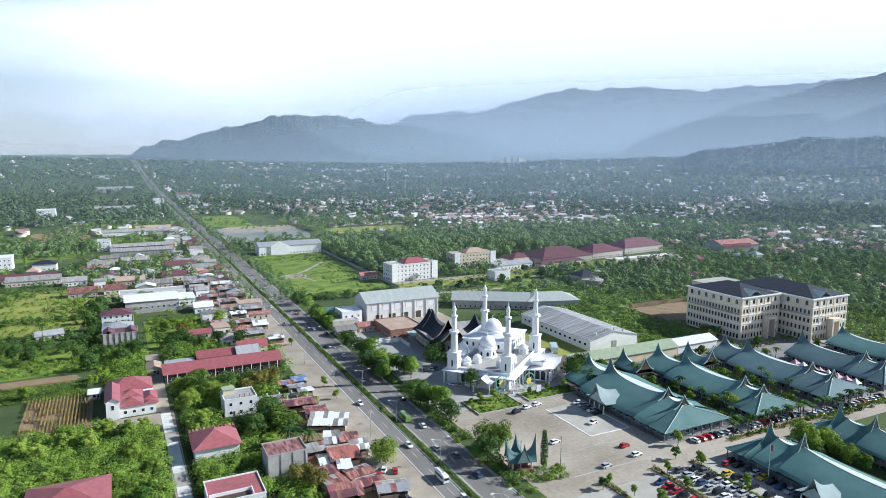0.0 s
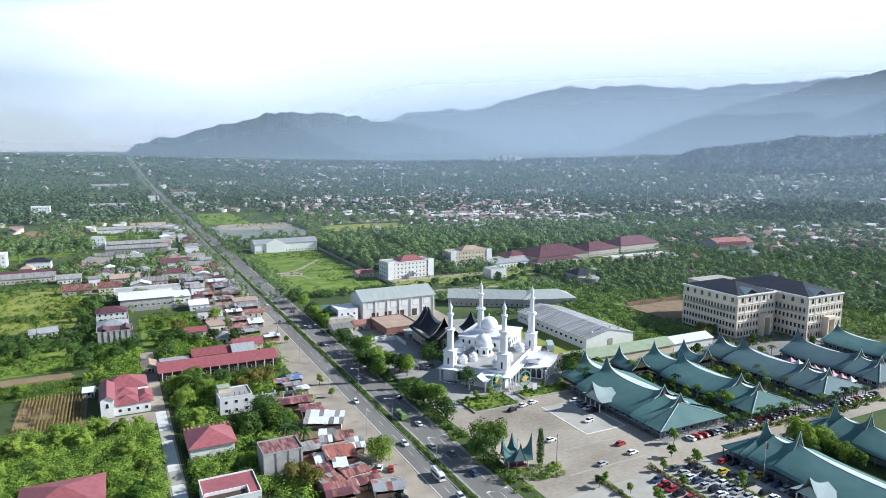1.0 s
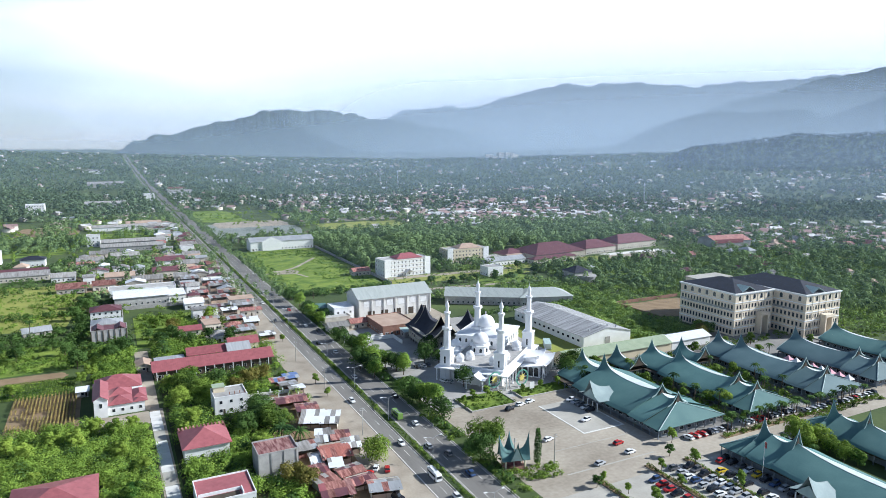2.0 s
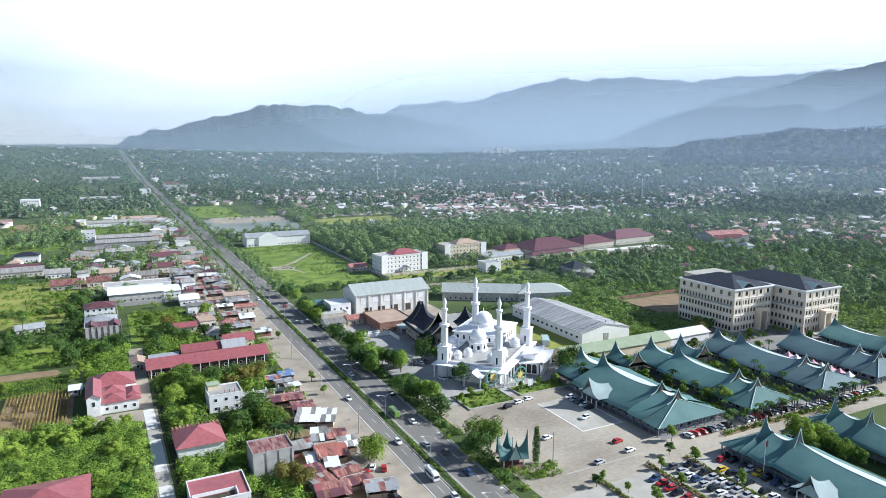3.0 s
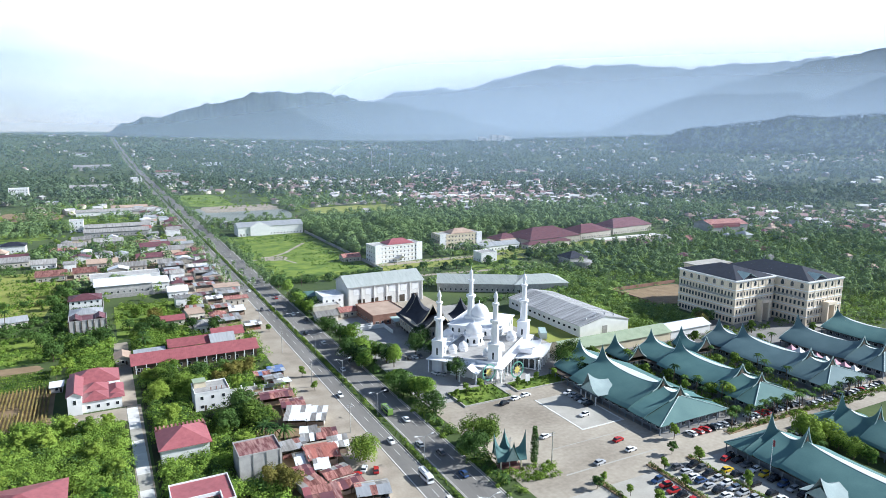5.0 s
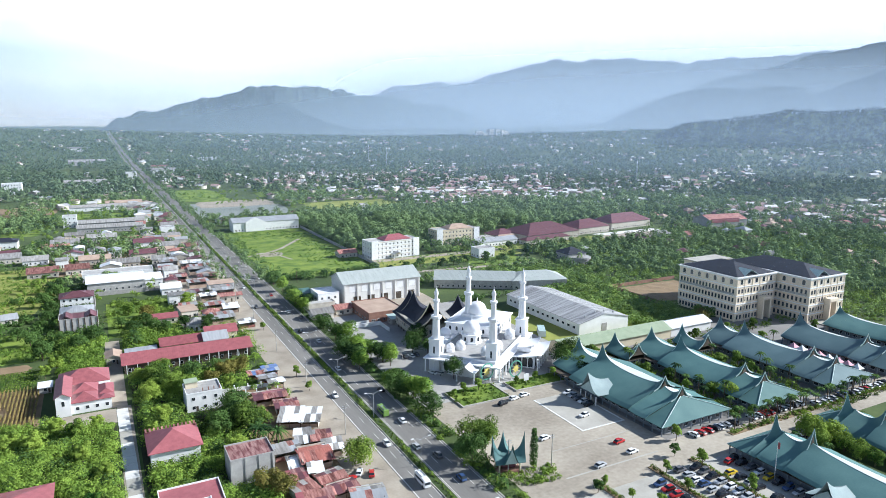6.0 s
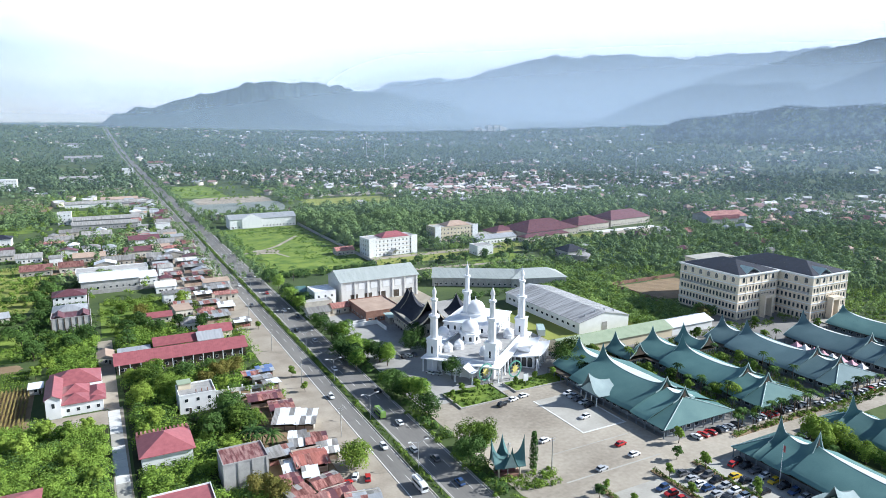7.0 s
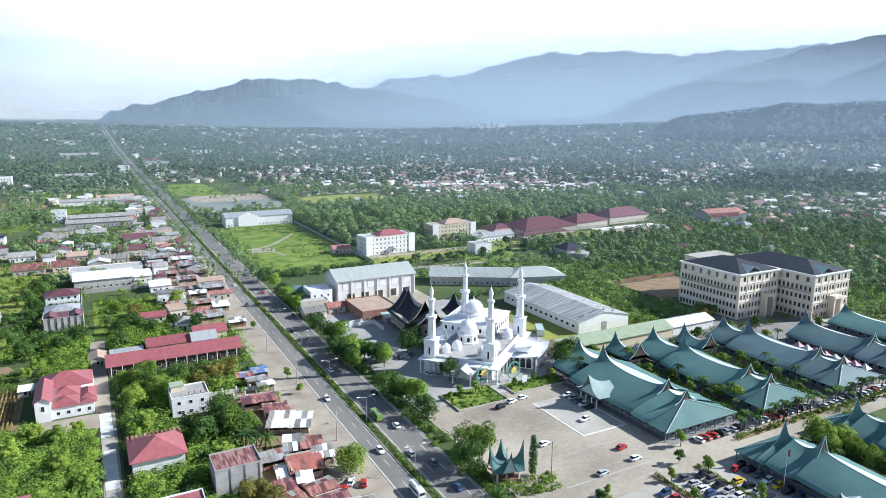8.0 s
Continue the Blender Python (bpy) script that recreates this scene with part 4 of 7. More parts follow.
part("drum", lathe([(4.6, 11.4), (4.6, 13.6), (4.9, 13.7), (4.9, 14.2)], 24, 19.0, 8.4), M_MOSQUE, mosque)
part("dome", lathe(dome_profile(4.3, 14.2), 28, 19.0, 8.4), M_MOSQUE, mosque, soft=True)
tower = part("tower", lathe([(5.0, 6.3), (5.0, 6.9), (4.3, 7.0), (4.3, 9.9), (5.0, 10.1), (5.0, 10.5), (4.0, 10.6), (4.0, 11.3)], 8, 1.0, 4.6), M_MOSQUE, mosque, "octagonal domed tower")
part("dome", lathe(dome_profile(3.7, 11.3), 24, 1.0, 4.6), M_MOSQUE, mosque, soft=True)
TOWER_WIN = window_meshes(1.3, 2.0, True, M_MOSQUE)
for k in range(8):
    a = math.pi / 4 * k + math.pi / 8
    w = part("window", TOWER_WIN[0], None, tower, at=Matrix.Translation((1.0, 4.6, 7.3)) @ Matrix.Rotation(a, 4, "Z") @ Matrix.Translation((0, -3.98, 0)))
    part("pane", TOWER_WIN[1], None, w)
for dx, dy, r, z in ((-10, 5.5, 1.9, 6.3), (-14.5, 8.5, 1.7, 6.3), (-13, -6.5, 1.7, 6.3), (2, 17.5, 2.5, 6.3), (-3.5, -9.5, 1.6, 6.3), (12.5, -9.5, 2.2, 6.3)):
    part("small_drum", lathe([(r * 1.05, z), (r * 1.05, z + 1.2), (r * 1.15, z + 1.3), (r * 1.15, z + 1.5)], 16, dx, dy), M_MOSQUE, mosque)
    part("small_dome", lathe(dome_profile(r, z + 1.5), 18, dx, dy), M_MOSQUE, mosque, soft=True)
# south porch wing with upswept flat roofs
part("porch_wing", join(box(-4.5, -25.5, 0, 11, -17.2, 5.0), box(-1, -23, 5.6, 8, -17.5, 7.6)), M_MOSQUE, mosque)
for zz, x0, x1, y0, y1 in ((5.05, -7.0, 13.5, -28.0, -16.8), (7.65, -2.5, 9.5, -24.5, -16.9)):
    part("porch_roof", sheet(lambda u, v, x0=x0, x1=x1, y0=y0, y1=y1, zz=zz: (x0 + (x1 - x0) * u, y0 + (y1 - y0) * v, zz + 1.1 * abs(2 * u - 1) ** 3 * (1 - v) + 0.9 * (1 - v) ** 3 * abs(2 * u - 1)), 14, 8, 0.3), M_MOSQUE, mosque)
for k in range(7):
    part("column", lathe([(0.42, 0), (0.42, 0.4), (0.3, 0.5), (0.3, 4.6), (0.5, 5.0)], 8, -6.2 + 19 * k / 6, -27.2), M_MOSQUE, mosque)


def minaret(x, y, h, s=1.0):
    t = part("minaret", join(box(x - 2.3 * s, y - 2.3 * s, 0, x + 2.3 * s, y + 2.3 * s, h * 0.36), box(x - 2.6 * s, y - 2.6 * s, h * 0.36, x + 2.6 * s, y + 2.6 * s, h * 0.375)), M_MOSQUE, mosque)
    part("shaft", lathe([(1.75 * s, h * 0.375), (1.65 * s, h * 0.60), (2.4 * s, h * 0.615), (2.4 * s, h * 0.64), (1.15 * s, h * 0.64), (1.1 * s, h * 0.80), (1.6 * s, h * 0.81), (1.6 * s, h * 0.83), (0.75 * s, h * 0.83), (0.72 * s, h * 0.885), (1.0 * s, h * 0.89), (0.95 * s, h * 0.915), (0.5 * s, h * 0.945), (0.1 * s, h * 0.965), (0.04 * s, h)], 8, x, y), M_MOSQUE, t)
    for ang in range(4):
        a = math.pi / 2 * ang
        slot = window_meshes(0.9, 3.2, True, M_MOSQUE)
        w = part("window", slot[0], None, t, at=Matrix.Translation((x, y, h * 0.2)) @ Matrix.Rotation(a, 4, "Z") @ Matrix.Translation((0, -2.302 * s, 0)))
        part("pane", slot[1], None, w)


minaret(-17.0, -11.2, 37.4)
minaret(19.3, -13.2, 37.6)
minaret(-20.0, 12.6, 36.0)
minaret(17.2, 12.0, 38.0)
ARCH = window_meshes(2.2, 4.2, True, M_MOSQUE)
ARCH_S = window_meshes(1.2, 2.6, True, M_MOSQUE)
window_row(ARCH, mosque, -13.5, 15.5, 9, 0.4, -13.502, "s", "arch")
window_row(ARCH, mosque, -9.5, 9.5, 6, 0.4, -21.002, "w", "arch")
window_row(ARCH_S, mosque, 10, 34, 8, 7.2, -3.502, "s")
window_row(ARCH_S, mosque, -3, 19.5, 7, 7.2, 8.998, "w")
window_row(ARCH, mosque, -4, 10.5, 5, 0.4, -25.502, "s", "arch")
window_row(ARCH, mosque, -25, -17.6, 3, 0.4, -4.502, "w", "arch")


def canopy(x, y, rz, w, d, z):
    """A white tent-like entrance canopy on columns."""
    c = part("canopy", sheet(lambda u, v: ((2 * u - 1) * w, d * (v - 0.5), z + 2.6 * (1 - abs(2 * u - 1)) ** 1.5 + 0.6 * abs(2 * u - 1) ** 3), 16, 4, 0.25), M_MOSQUE, mosque, at=pose(x, y, 0, 0, 0, rz))
    for a in (-w * 0.8, w * 0.8):
        for b in (-d * 0.42, d * 0.42):
            part("column", lathe([(0.4, 0), (0.4, 0.4), (0.28, 0.5), (0.28, z), (0.5, z + 0.4)], 10, a, b), M_MOSQUE, c)


canopy(-26.5, -4.0, 90, 4.5, 8, 4.2)

# ---- traditional house with black saddle roof ----
saddle = thing("saddle_roof_house", "timber house with upswept black saddle roof", "traditional house", 57, 291, 0.05, 86)
part("wall", box(-14, -9.0, 2.0, 14, 9.0, 7.9), M_HOUSEWALL, saddle)
for k in range(15):
    part("wall_batten", box(-14 + 2 * k - 0.12, -9.12, 2.0, -14 + 2 * k + 0.12, -9.0, 7.8), M_BROWNROOF, saddle)
for k in range(8):
    for s in (-8.0, 0, 8.0):
        part("stilt", lathe([(0.3, 0), (0.22, 2.0)], 8, -13 + 26 * k / 7, s), M_TIMBER_SHADE, saddle)


def saddle_roof(cx, half_len, w, top, spike):
    def skin(u, v):
        x = (2 * v - 1)
        side = abs(2 * u - 1)
        rise = spike * abs(x) ** 2.6
        z = 7.2 + (top - 7.2 + rise) * (1 - side) ** 1.55 + rise * 0.10
        return (cx + x * half_len * (1 + 0.12 * (1 - side)), (2 * u - 1) * w * (1 - 0.25 * abs(x) ** 3 * (1 - side)), z)

    r = part("roof", sheet(skin, 18, 30, 0.2), M_BLACKROOF, saddle, soft=False)
    for v0 in (0.0, 1.0):
        pts = [skin(u / 18, v0) for u in range(19)]
        o = -0.2 if v0 == 0 else 0.2
        v = []
        for p in pts:
            v += [(p[0] + o, p[1], p[2] + 0.1), (p[0] + o, p[1], p[2] - 0.7), (p[0], p[1], p[2] - 0.7), (p[0], p[1], p[2] + 0.1)]
        part("bargeboard", (v, [(4 * i + j, 4 * i + 4 + j, 4 * i + 4 + (j + 1) % 4, 4 * i + (j + 1) % 4) for i in range(18) for j in range(4)]), M_CREAM, r)


saddle_roof(0, 16.0, 10.4, 11.4, 5.6)
saddle_roof(2.0, 9.6, 8.6, 12.2, 5.4)
window_row(WIN_TALL, saddle, -13, 13, 8, 3.6, 9.002, "n")
window_row(WIN_TALL, saddle, -8, 8, 4, 3.6, -14.002, "w")

# ---- storage halls and apartment blocks north of the mosque ----
store = house("storage_hall", "grey storage hall with pale metal roof", 62.5, 366, 47, 22, 12.3, "gable", 4.6, M_PALECONC, M_PALEROOF, axis="x", over=0.8, seams=True, category="warehouse", windows=False)
win = window_meshes(4.4, 4.0, surround=M_GREYWALL, pane=M_WHITE)
window_row(win, store, -22, 22, 6, 6.8, -11.002, "s")
gate = window_meshes(4.6, 4.4, pane=M_TIMBER_SHADE)
window_row(gate, store, -20, 22, 5, 0.1, -11.002, "s", "gate")
for k in range(7):
    part("pier", box(-23.4 + 7.65 * k, -11.5, 0, -22.7 + 7.65 * k, -11.0, 11.8), M_PALECONC, store)
house("annex", "two-storey white annex with flat canopy roof", 30, 362, 12, 14, 8.0, "flat", 0, M_WHITE, M_WHITEROOF, storeys=2, category="annex")
house("annex", "blue-grey lean-to with low roof", 21, 372, 9, 16, 5.0, "shed", 1.2, M_GREYWALL, M_TEAL, category="annex")
house("flat_roof_building", "low brick building with brown flat roof", 48.5, 329, 20, 26, 5.2, "flat", 0, M_BRICK, M_BROWNROOF, category="building")
house("store_shed", "low building with blue plastic sheets", 54, 311.5, 12, 6, 3.4, "shed", 0.8, M_GREYWALL, M_TEALEDGE, category="shed")
house("long_shed", "long grey metal shed", 128.5, 363, 50, 18, 5.6, "gable", 4.0, M_GREYWALL, M_PALEROOF, rz=-31, axis="x", seams=True, category="shed")
house("long_shed", "grey metal shed with hipped roof", 163, 346, 35, 20, 5.6, "hip", 4.2, M_GREYWALL, M_PALEROOF, rz=-17, category="shed")
ware = house("warehouse", "long white warehouse with weathered grey metal roof", 137.8, 284, 31, 64, 5.8, "gable", 3.4, M_WHITE, M_STREAKTIN, axis="y", over=0.4, seams=True, category="warehouse", windows=False)
window_row(WIN_WIDE, ware, -30, 30, 14, 2.4, -15.502, "w")
part("gate", box(-1.6, -32.12, 0, 1.6, -32.0, 4.2), M_GREYWALL, ware)
vent = as_mesh("roof_vent", lathe([(0.35, 0), (0.35, 0.7), (0.6, 0.8), (0.5, 1.1), (0.05, 1.3)], 8), M_METAL)
for k in range(4):
    part("roof_vent", vent, None, ware, at=pose(-9 + 6 * k, -28, 6.3 + (2.8 - abs(-9 + 6 * k) * 0.22)))


def apartment(x, y, label, wall=None, cover=None):
    wall, cover = wall or M_WHITE, cover or M_REDROOF
    t = house("apartment_block", label, x, y, 40, 17, 13.0, "flat", 0, wall, M_GREYWALL, storeys=4, category="apartment block")
    part("hip_roof", hip(-8, -6, 14, 7, 13.6, 3.4, 0.5), cover, t, "tiled hipped roof")
    part("stair_tower", box(-20.3, -9.0, 0, -15, -8.5, 14.2), M_WHITE, t)
    part("stair_tower", box(15, -9.0, 0, 20.3, -8.5, 14.2), M_WHITE, t)
    part("porch_roof", gable(-4, -13, 4, -8.6, 3.6, 1.8, "y", 0.4), M_TIN, t)
    for k in (-3.4, 3.4):
        part("porch_post", box(k - 0.2, -12.6, 0, k + 0.2, -12.2, 3.5), M_WHITE, t)
    for s in range(4):
        part("ledge", box(-20.2, -8.75, s * 3.25 + 2.9, 20.2, -8.5, s * 3.25 + 3.1), M_CREAM, t)
    return t


apartment(118.5, 474, "white four-storey apartment block with red hipped roof").rotation_euler = (0, 0, radians(4))
apartment(188, 500, "cream-white four-storey apartment block with brown roof", M_CREAM, M_BROWNROOF).rotation_euler = (0, 0, radians(0))
house("small_house", "red-roofed low house beside the apartment block", 87, 487, 14, 10, 3.8, "gable", 2.0, M_HOUSEWALL, M_RUST)
house("small_building", "white block with flat roof", 181, 440, 14, 12, 7.0, "flat", 0, M_WHITE, M_GREYWALL)
house("round_front_house", "grey house with dark hipped roof among trees", 224, 387, 16, 15, 9.0, "hip", 4.0, M_GREYWALL, M_BLACKROOF, storeys=2)
for q in ((273, 492, 60, 36, 6.4, 7.6), (330, 500, 40, 26, 6, 6.0), (385, 510, 56, 26, 6.5, 7.0), (237, 500, 24, 20, 5, 4.5), (262, 470, 50, 9, 4, 2.0)):
    house("maroon_roof_hall", "low pale hall with wide maroon hipped roof", q[0], q[1], q[2], q[3], q[4], "hip", q[5], M_HOUSEWALL, M_MAROON, rz=6, category="hall")
house("low_hall", "low pale hall with grey metal roof", 215, 478, 40, 12, 4.5, "gable", 2.4, M_WHITE, M_TIN, rz=4)
patch("sand_yard", 322, 448, 392, 474, 0.1, M_SAND, "bare pale sand yard", "ground", wobble=0.12)
patch("soil_lot", 202, 278, 254, 316, 0.1, M_SOIL, "bare brown earth lot with rubble walls", "ground", wobble=0.08)
solid("lot_wall", join(box(200, 277, 0, 200.4, 318, 2.0), box(200, 318, 0, 256, 318.4, 2.0)), M_BRICK, "low weathered brick wall round an earth lot", "wall")
house("red_gable_hall", "grey hall with red gable and pale roof", 470, 462, 44, 26, 9, "gable", 4, M_GREYWALL, M_RUST, rz=-8)
part("red_front", box(-22.4, -13.5, 6.5, 12, -13.1, 10.5), M_REDROOF, bpy.data.objects["red_gable_hall"])
white2 = house("white_works", "white works building with ribbed grey roof", 62, 650, 62, 18, 9, "gable", 3.4, M_WHITE, M_TIN, rz=1, seams=True, category="works")
part("front_gable", join(gable_ends(-20, -10.5, -2, -9.1, 9, 4.4, "y"), box(-20, -10.5, 0, -2, -9.1, 9)), M_WHITE, white2)

second = thing("saddle_roof_house", "smaller timber house with black saddle roof", "traditional house", 77, 284, 0.05, 80)
part("wall", box(-8, -5, 0, 8, 5, 6.4), M_CREAM, second)
saddle, first_house = second, saddle
saddle_roof(0, 10.5, 7.0, 10.0, 5.0)
window_row(WIN_TALL, second, -7, 7, 4, 2.6, 5.002, "n")
solid("yard_road", moved(box(-66, -2.6, 0, 66, 2.6, 0.07), 168, 408, 0, -6), M_SAND, "pale service road behind the sheds", "road")
patch("apartment_yard", 92, 436, 216, 464, 0.04, M_DRYGRASS, "pale dry grass round the apartment blocks", "yard")
patch("apartment_drive", 98, 455, 212, 463, 0.07, M_SAND, "sandy drive before the apartment blocks", "drive")
patch("maroon_yard", 205, 452, 322, 476, 0.05, M_DRYGRASS, "dry lawn before the maroon roofed halls", "yard")
solid("yard_wall", join(moved(box(-20, -0.2, 0, 20, 0.2, 2.0), 36, 316, 0, 6), box(19.5, 296, 0, 19.9, 334, 1.6)), M_PALECONC, "low pale yard wall", "wall")

# low buildings and walls between the road and the storage hall
house("low_house", "low grey house with a flat grey roof", 24, 354, 15, 11, 4.6, "flat", 0, M_HOUSEWALL, M_GREYWALL)
house("low_house", "low house with a weathered tin roof", 20, 338, 11, 9, 3.6, "gable", 1.8, M_HOUSEWALL, M_OLDTIN)
house("low_house", "low house with a rusty roof", 33, 342, 9, 8, 3.4, "gable", 1.6, M_HOUSEWALL, M_RUST)
solid("courtyard_wall", join(box(23, 311.6, 0, 43, 312, 1.9), box(42.6, 300, 0, 43, 311.6, 1.9), box(22.8, 311.4, 1.9, 43.2, 312.2, 2.05)), M_WHITE, "low white courtyard wall with coping", "wall")
house("low_hall", "low tan hall with brown roof", 236, 489, 22, 10, 4.2, "gable", 2.0, M_HOUSEWALL, M_BROWNROOF, rz=5)
house("low_hall", "low hall with grey roof", 214, 493, 16, 9, 4.2, "hip", 2.0, M_WHITE, M_OLDTIN, rz=5)
drum_house = bpy.data.objects["round_front_house"]
part("round_front", lathe([(6.5, 0), (6.5, 5.2), (7.6, 5.4), (7.6, 6.6), (0.01, 6.9)], 20, 3.0, -7.0), M_GREYWALL, drum_house)

# ---- west of the road: houses and gardens ----
FEET = []


def keep_clear(x0, y0, x1, y1):
    FEET.append((x0, y0, x1, y1))


def set_house(x0, y0, x1, y1, *a, **k):
    """A house given by its plan's corners."""
    keep_clear(x0 - 1, y0 - 1.5, x1 + 1, y1 + 1)
    name, label = a[:2]
    return house(name, label, (x0 + x1) / 2, (y0 + y1) / 2, x1 - x0, y1 - y0, *a[2:], **k)


# the red-roofed house beside the lane: a tall gabled block and three hipped bays
big_red = thing("red_house", "red-roofed white house with tall gabled block and hipped bays", "house", -90, 262, 0)
keep_clear(-100, 258, -78, 300)
part("wall", box(-8.4, 0.4, -0.2, -3.8, 20, 7.2), M_WHITE, big_red)
part("gable_wall", gable_ends(-8.4, 0.4, -3.8, 20, 7.2, 1.3, "y"), M_WHITE, big_red)
part("roof", gable(-8.4, 0.4, -3.8, 20, 7.3, 1.4, "y", 0.5), M_REDROOF, big_red, "red metal gable roof")
part("wall", box(-3.8, 1.5, -0.2, 9.0, 33, 3.9), M_WHITE, big_red)
for hx0, hy0, hx1, hy1, rise in ((-3.6, 1.5, 4.5, 9.5, 2.2), (-3.6, 10, 4.6, 18.5, 2.4), (-8.2, 20.4, 8.5, 34, 3.6), (5.2, 6, 9.6, 16, 1.2), (5.2, 1.6, 9.6, 5.6, 0.9)):
    part("roof", hip(hx0, hy0, hx1, hy1, 4.2, rise, 0.5), M_REDROOF, big_red)
window_row(WIN, big_red, -3.4, 9, 4, 1.2, 1.498, "s")
window_row(WIN, big_red, 1.5, 19, 4, 4.4, -8.402, "w")
window_row(WIN_TALL, big_red, -7.6, -4.6, 1, 3.8, 0.398, "s")
patch("yard_3", -97, 249.5, -79.8, 262, 0.06, M_SAND, "pale swept yard before a red-roofed house", "yard")
set_house(-105, 289, -101, 294, "hut", "small hut with pale tin roof", 2.6, "shed", 0.4, M_GREYWALL, M_WHITEROOF)

tile_h = set_house(-72, 210, -58, 225, "red_house", "house with red hipped roof and tiled back slope", 5.0, "hip", 3.4, M_WHITE, M_REDROOF, over=0.8)
for k in range(13):
    part("roof_rib", box(-7.6 + 1.2 * k, 5.6, 5.5, -7.0 + 1.2 * k, 8.4, 5.9), M_RUST, tile_h)
grey_h = set_house(-52.8, 189, -40.5, 199, "grey_house", "tall grey rendered house with worn red tin roof", 7.6, "flat", 0, M_GREYWALL, M_WORNRED, windows=False, storeys=2)
for k in range(4):
    part("pier", box(-6.2 + 3.9 * k, -5.2, 0, -5.85 + 3.9 * k, -5.0, 7.9), M_GREYWALL, grey_h)
for k in range(13):
    part("roof_rib", box(-5.7 + 0.9 * k, -4.7, 7.68, -5.55 + 0.9 * k, 4.7, 7.76), M_WORNRED, grey_h)
low_flat = set_house(-72, 174, -56.5, 188, "red_house", "low house with red roof behind white parapets", 4.2, "flat", 0, M_WHITE, M_REDROOF)
part("inner_parapet", join(box(-7.4, -3.3, 4.29, 4.2, -3.0, 5.2), box(4.2, -6.8, 4.29, 4.5, -3.0, 5.4)), M_WHITE, low_flat)
# thin dark sheet on the roof, coloured as the shade in a light well
part("light_well", box(-6.6, -6.2, 4.285, 3.6, -3.6, 4.32), M_TIMBER_SHADE, low_flat, "flat dark sheet painting a light well's shade")
low_red = set_house(-118, 186, -97, 206, "red_house", "house with several red hipped roofs among bushes", 4.2, "hip", 3.2, M_HOUSEWALL, M_REDROOF)
part("bay_roof", hip(-2, -13, 9, -4, 4.0, 2.4, 0.5), M_REDROOF, low_red)
part("bay_wall", box(-1.5, -12.5, -0.2, 8.5, -10, 3.8), M_HOUSEWALL, low_red)
wh = set_house(-57.6, 246, -45.5, 257, "white_house", "white two-storey house with roof terrace", 6.6, "flat", 0, M_WHITE, M_GREYWALL, storeys=2)
part("stair_hut", box(-5.6, 0.5, 6.7, -1.5, 4.5, 8.8), M_CREAM, wh)
part("stair_roof", box(-5.9, 0.2, 8.8, -1.2, 4.8, 9.0), M_SAGE, wh)
for k in range(4):
    part("terrace_post", box(-0.5 + 1.9 * k, -4.6, 7.1, -0.2 + 1.9 * k, -4.3, 8.2), M_BRICK, wh)
# long red roofed row; its dark wall colour paints the shade of an open front
long_red = set_house(-75.5, 297, -25, 309, "long_house", "long row house with red metal roof and dark open front", 4.4, "gable", 2.6, M_TIMBER_SHADE, M_REDROOF, axis="x", over=1.0, seams=True)
for k in range(13):
    part("porch_post", box(-24.5 + 4 * k, -7.2, 0, -24.2 + 4 * k, -6.9, 3.9), M_WHITE, long_red)
set_house(-60, 314, -42, 324, "row_house", "row house with red metal roof", 4.4, "gable", 2.2, M_CREAM, M_REDROOF, axis="x")
set_house(-42, 312, -32, 322, "row_house", "row house with white gabled roof", 4.8, "gable", 2.4, M_WHITE, M_TIN, axis="x")
set_house(-40, 322, -26, 332, "row_house", "row house with dark red metal roof", 4.6, "gable", 2.2, M_CREAM, M_REDROOF, axis="x")
set_house(-74, 311, -62, 318, "row_house", "low shed with grey tin roof", 3.4, "shed", 0.5, M_GREYWALL, M_TIN)
set_house(-82, 311, -76, 320, "kiosk", "small tan kiosk at the head of the lane", 3.2, "gable", 1.2, M_HOUSEWALL, M_BROWNROOF, axis="y")
# stacked houses beyond
stack = set_house(-101, 369, -84, 381, "grey_house", "grey house with ribbed front and dark red gables", 6.4, "flat", 0, M_GREYWALL, M_MAROON, windows=False)
for k in range(7):
    part("pier", box(-8.5 + 2.75 * k, -6.25, 0, -8.1 + 2.75 * k, -6.0, 6.8), M_TIMBER_SHADE, stack)
part("gable_roof", gable(-8.3, -5.5, -2.5, 4, 6.5, 1.8, "y", 0.3), M_MAROON, stack)
part("gable_roof", gable(2.5, -5.5, 8.3, 4, 6.5, 1.8, "y", 0.3), M_MAROON, stack)
set_house(-101, 388, -86, 402, "tin_house", "house with pale grey hipped tin roof", 4.6, "hip", 2.4, M_WHITE, M_TIN, rz=0)
set_house(-102, 417, -86, 430, "red_house", "white house with dark red hipped roof", 6.0, "hip", 2.4, M_WHITE, M_MAROON, storeys=2)
set_house(-89, 449, -57.5, 474, "depot", "grey depot under a bright white metal roof", 6.0, "gable", 1.6, M_GREYWALL, M_WHITEROOF, axis="x", over=0.8)
set_house(-57, 452, -47, 470, "depot_shed", "low white shed beside the depot", 4.6, "shed", 0.5, M_WHITE, M_WHITEROOF)
set_house(-50, 425, -39, 438, "depot_shed", "white shed with a pitched roof", 4.0, "gable", 2.0, M_WHITE, M_WHITEROOF, axis="x")
set_house(-92, 482, -50, 496, "unfinished_building", "unfinished white walled building without a roof", 4.5, "flat", 0, M_WHITE, M_GREYWALL)
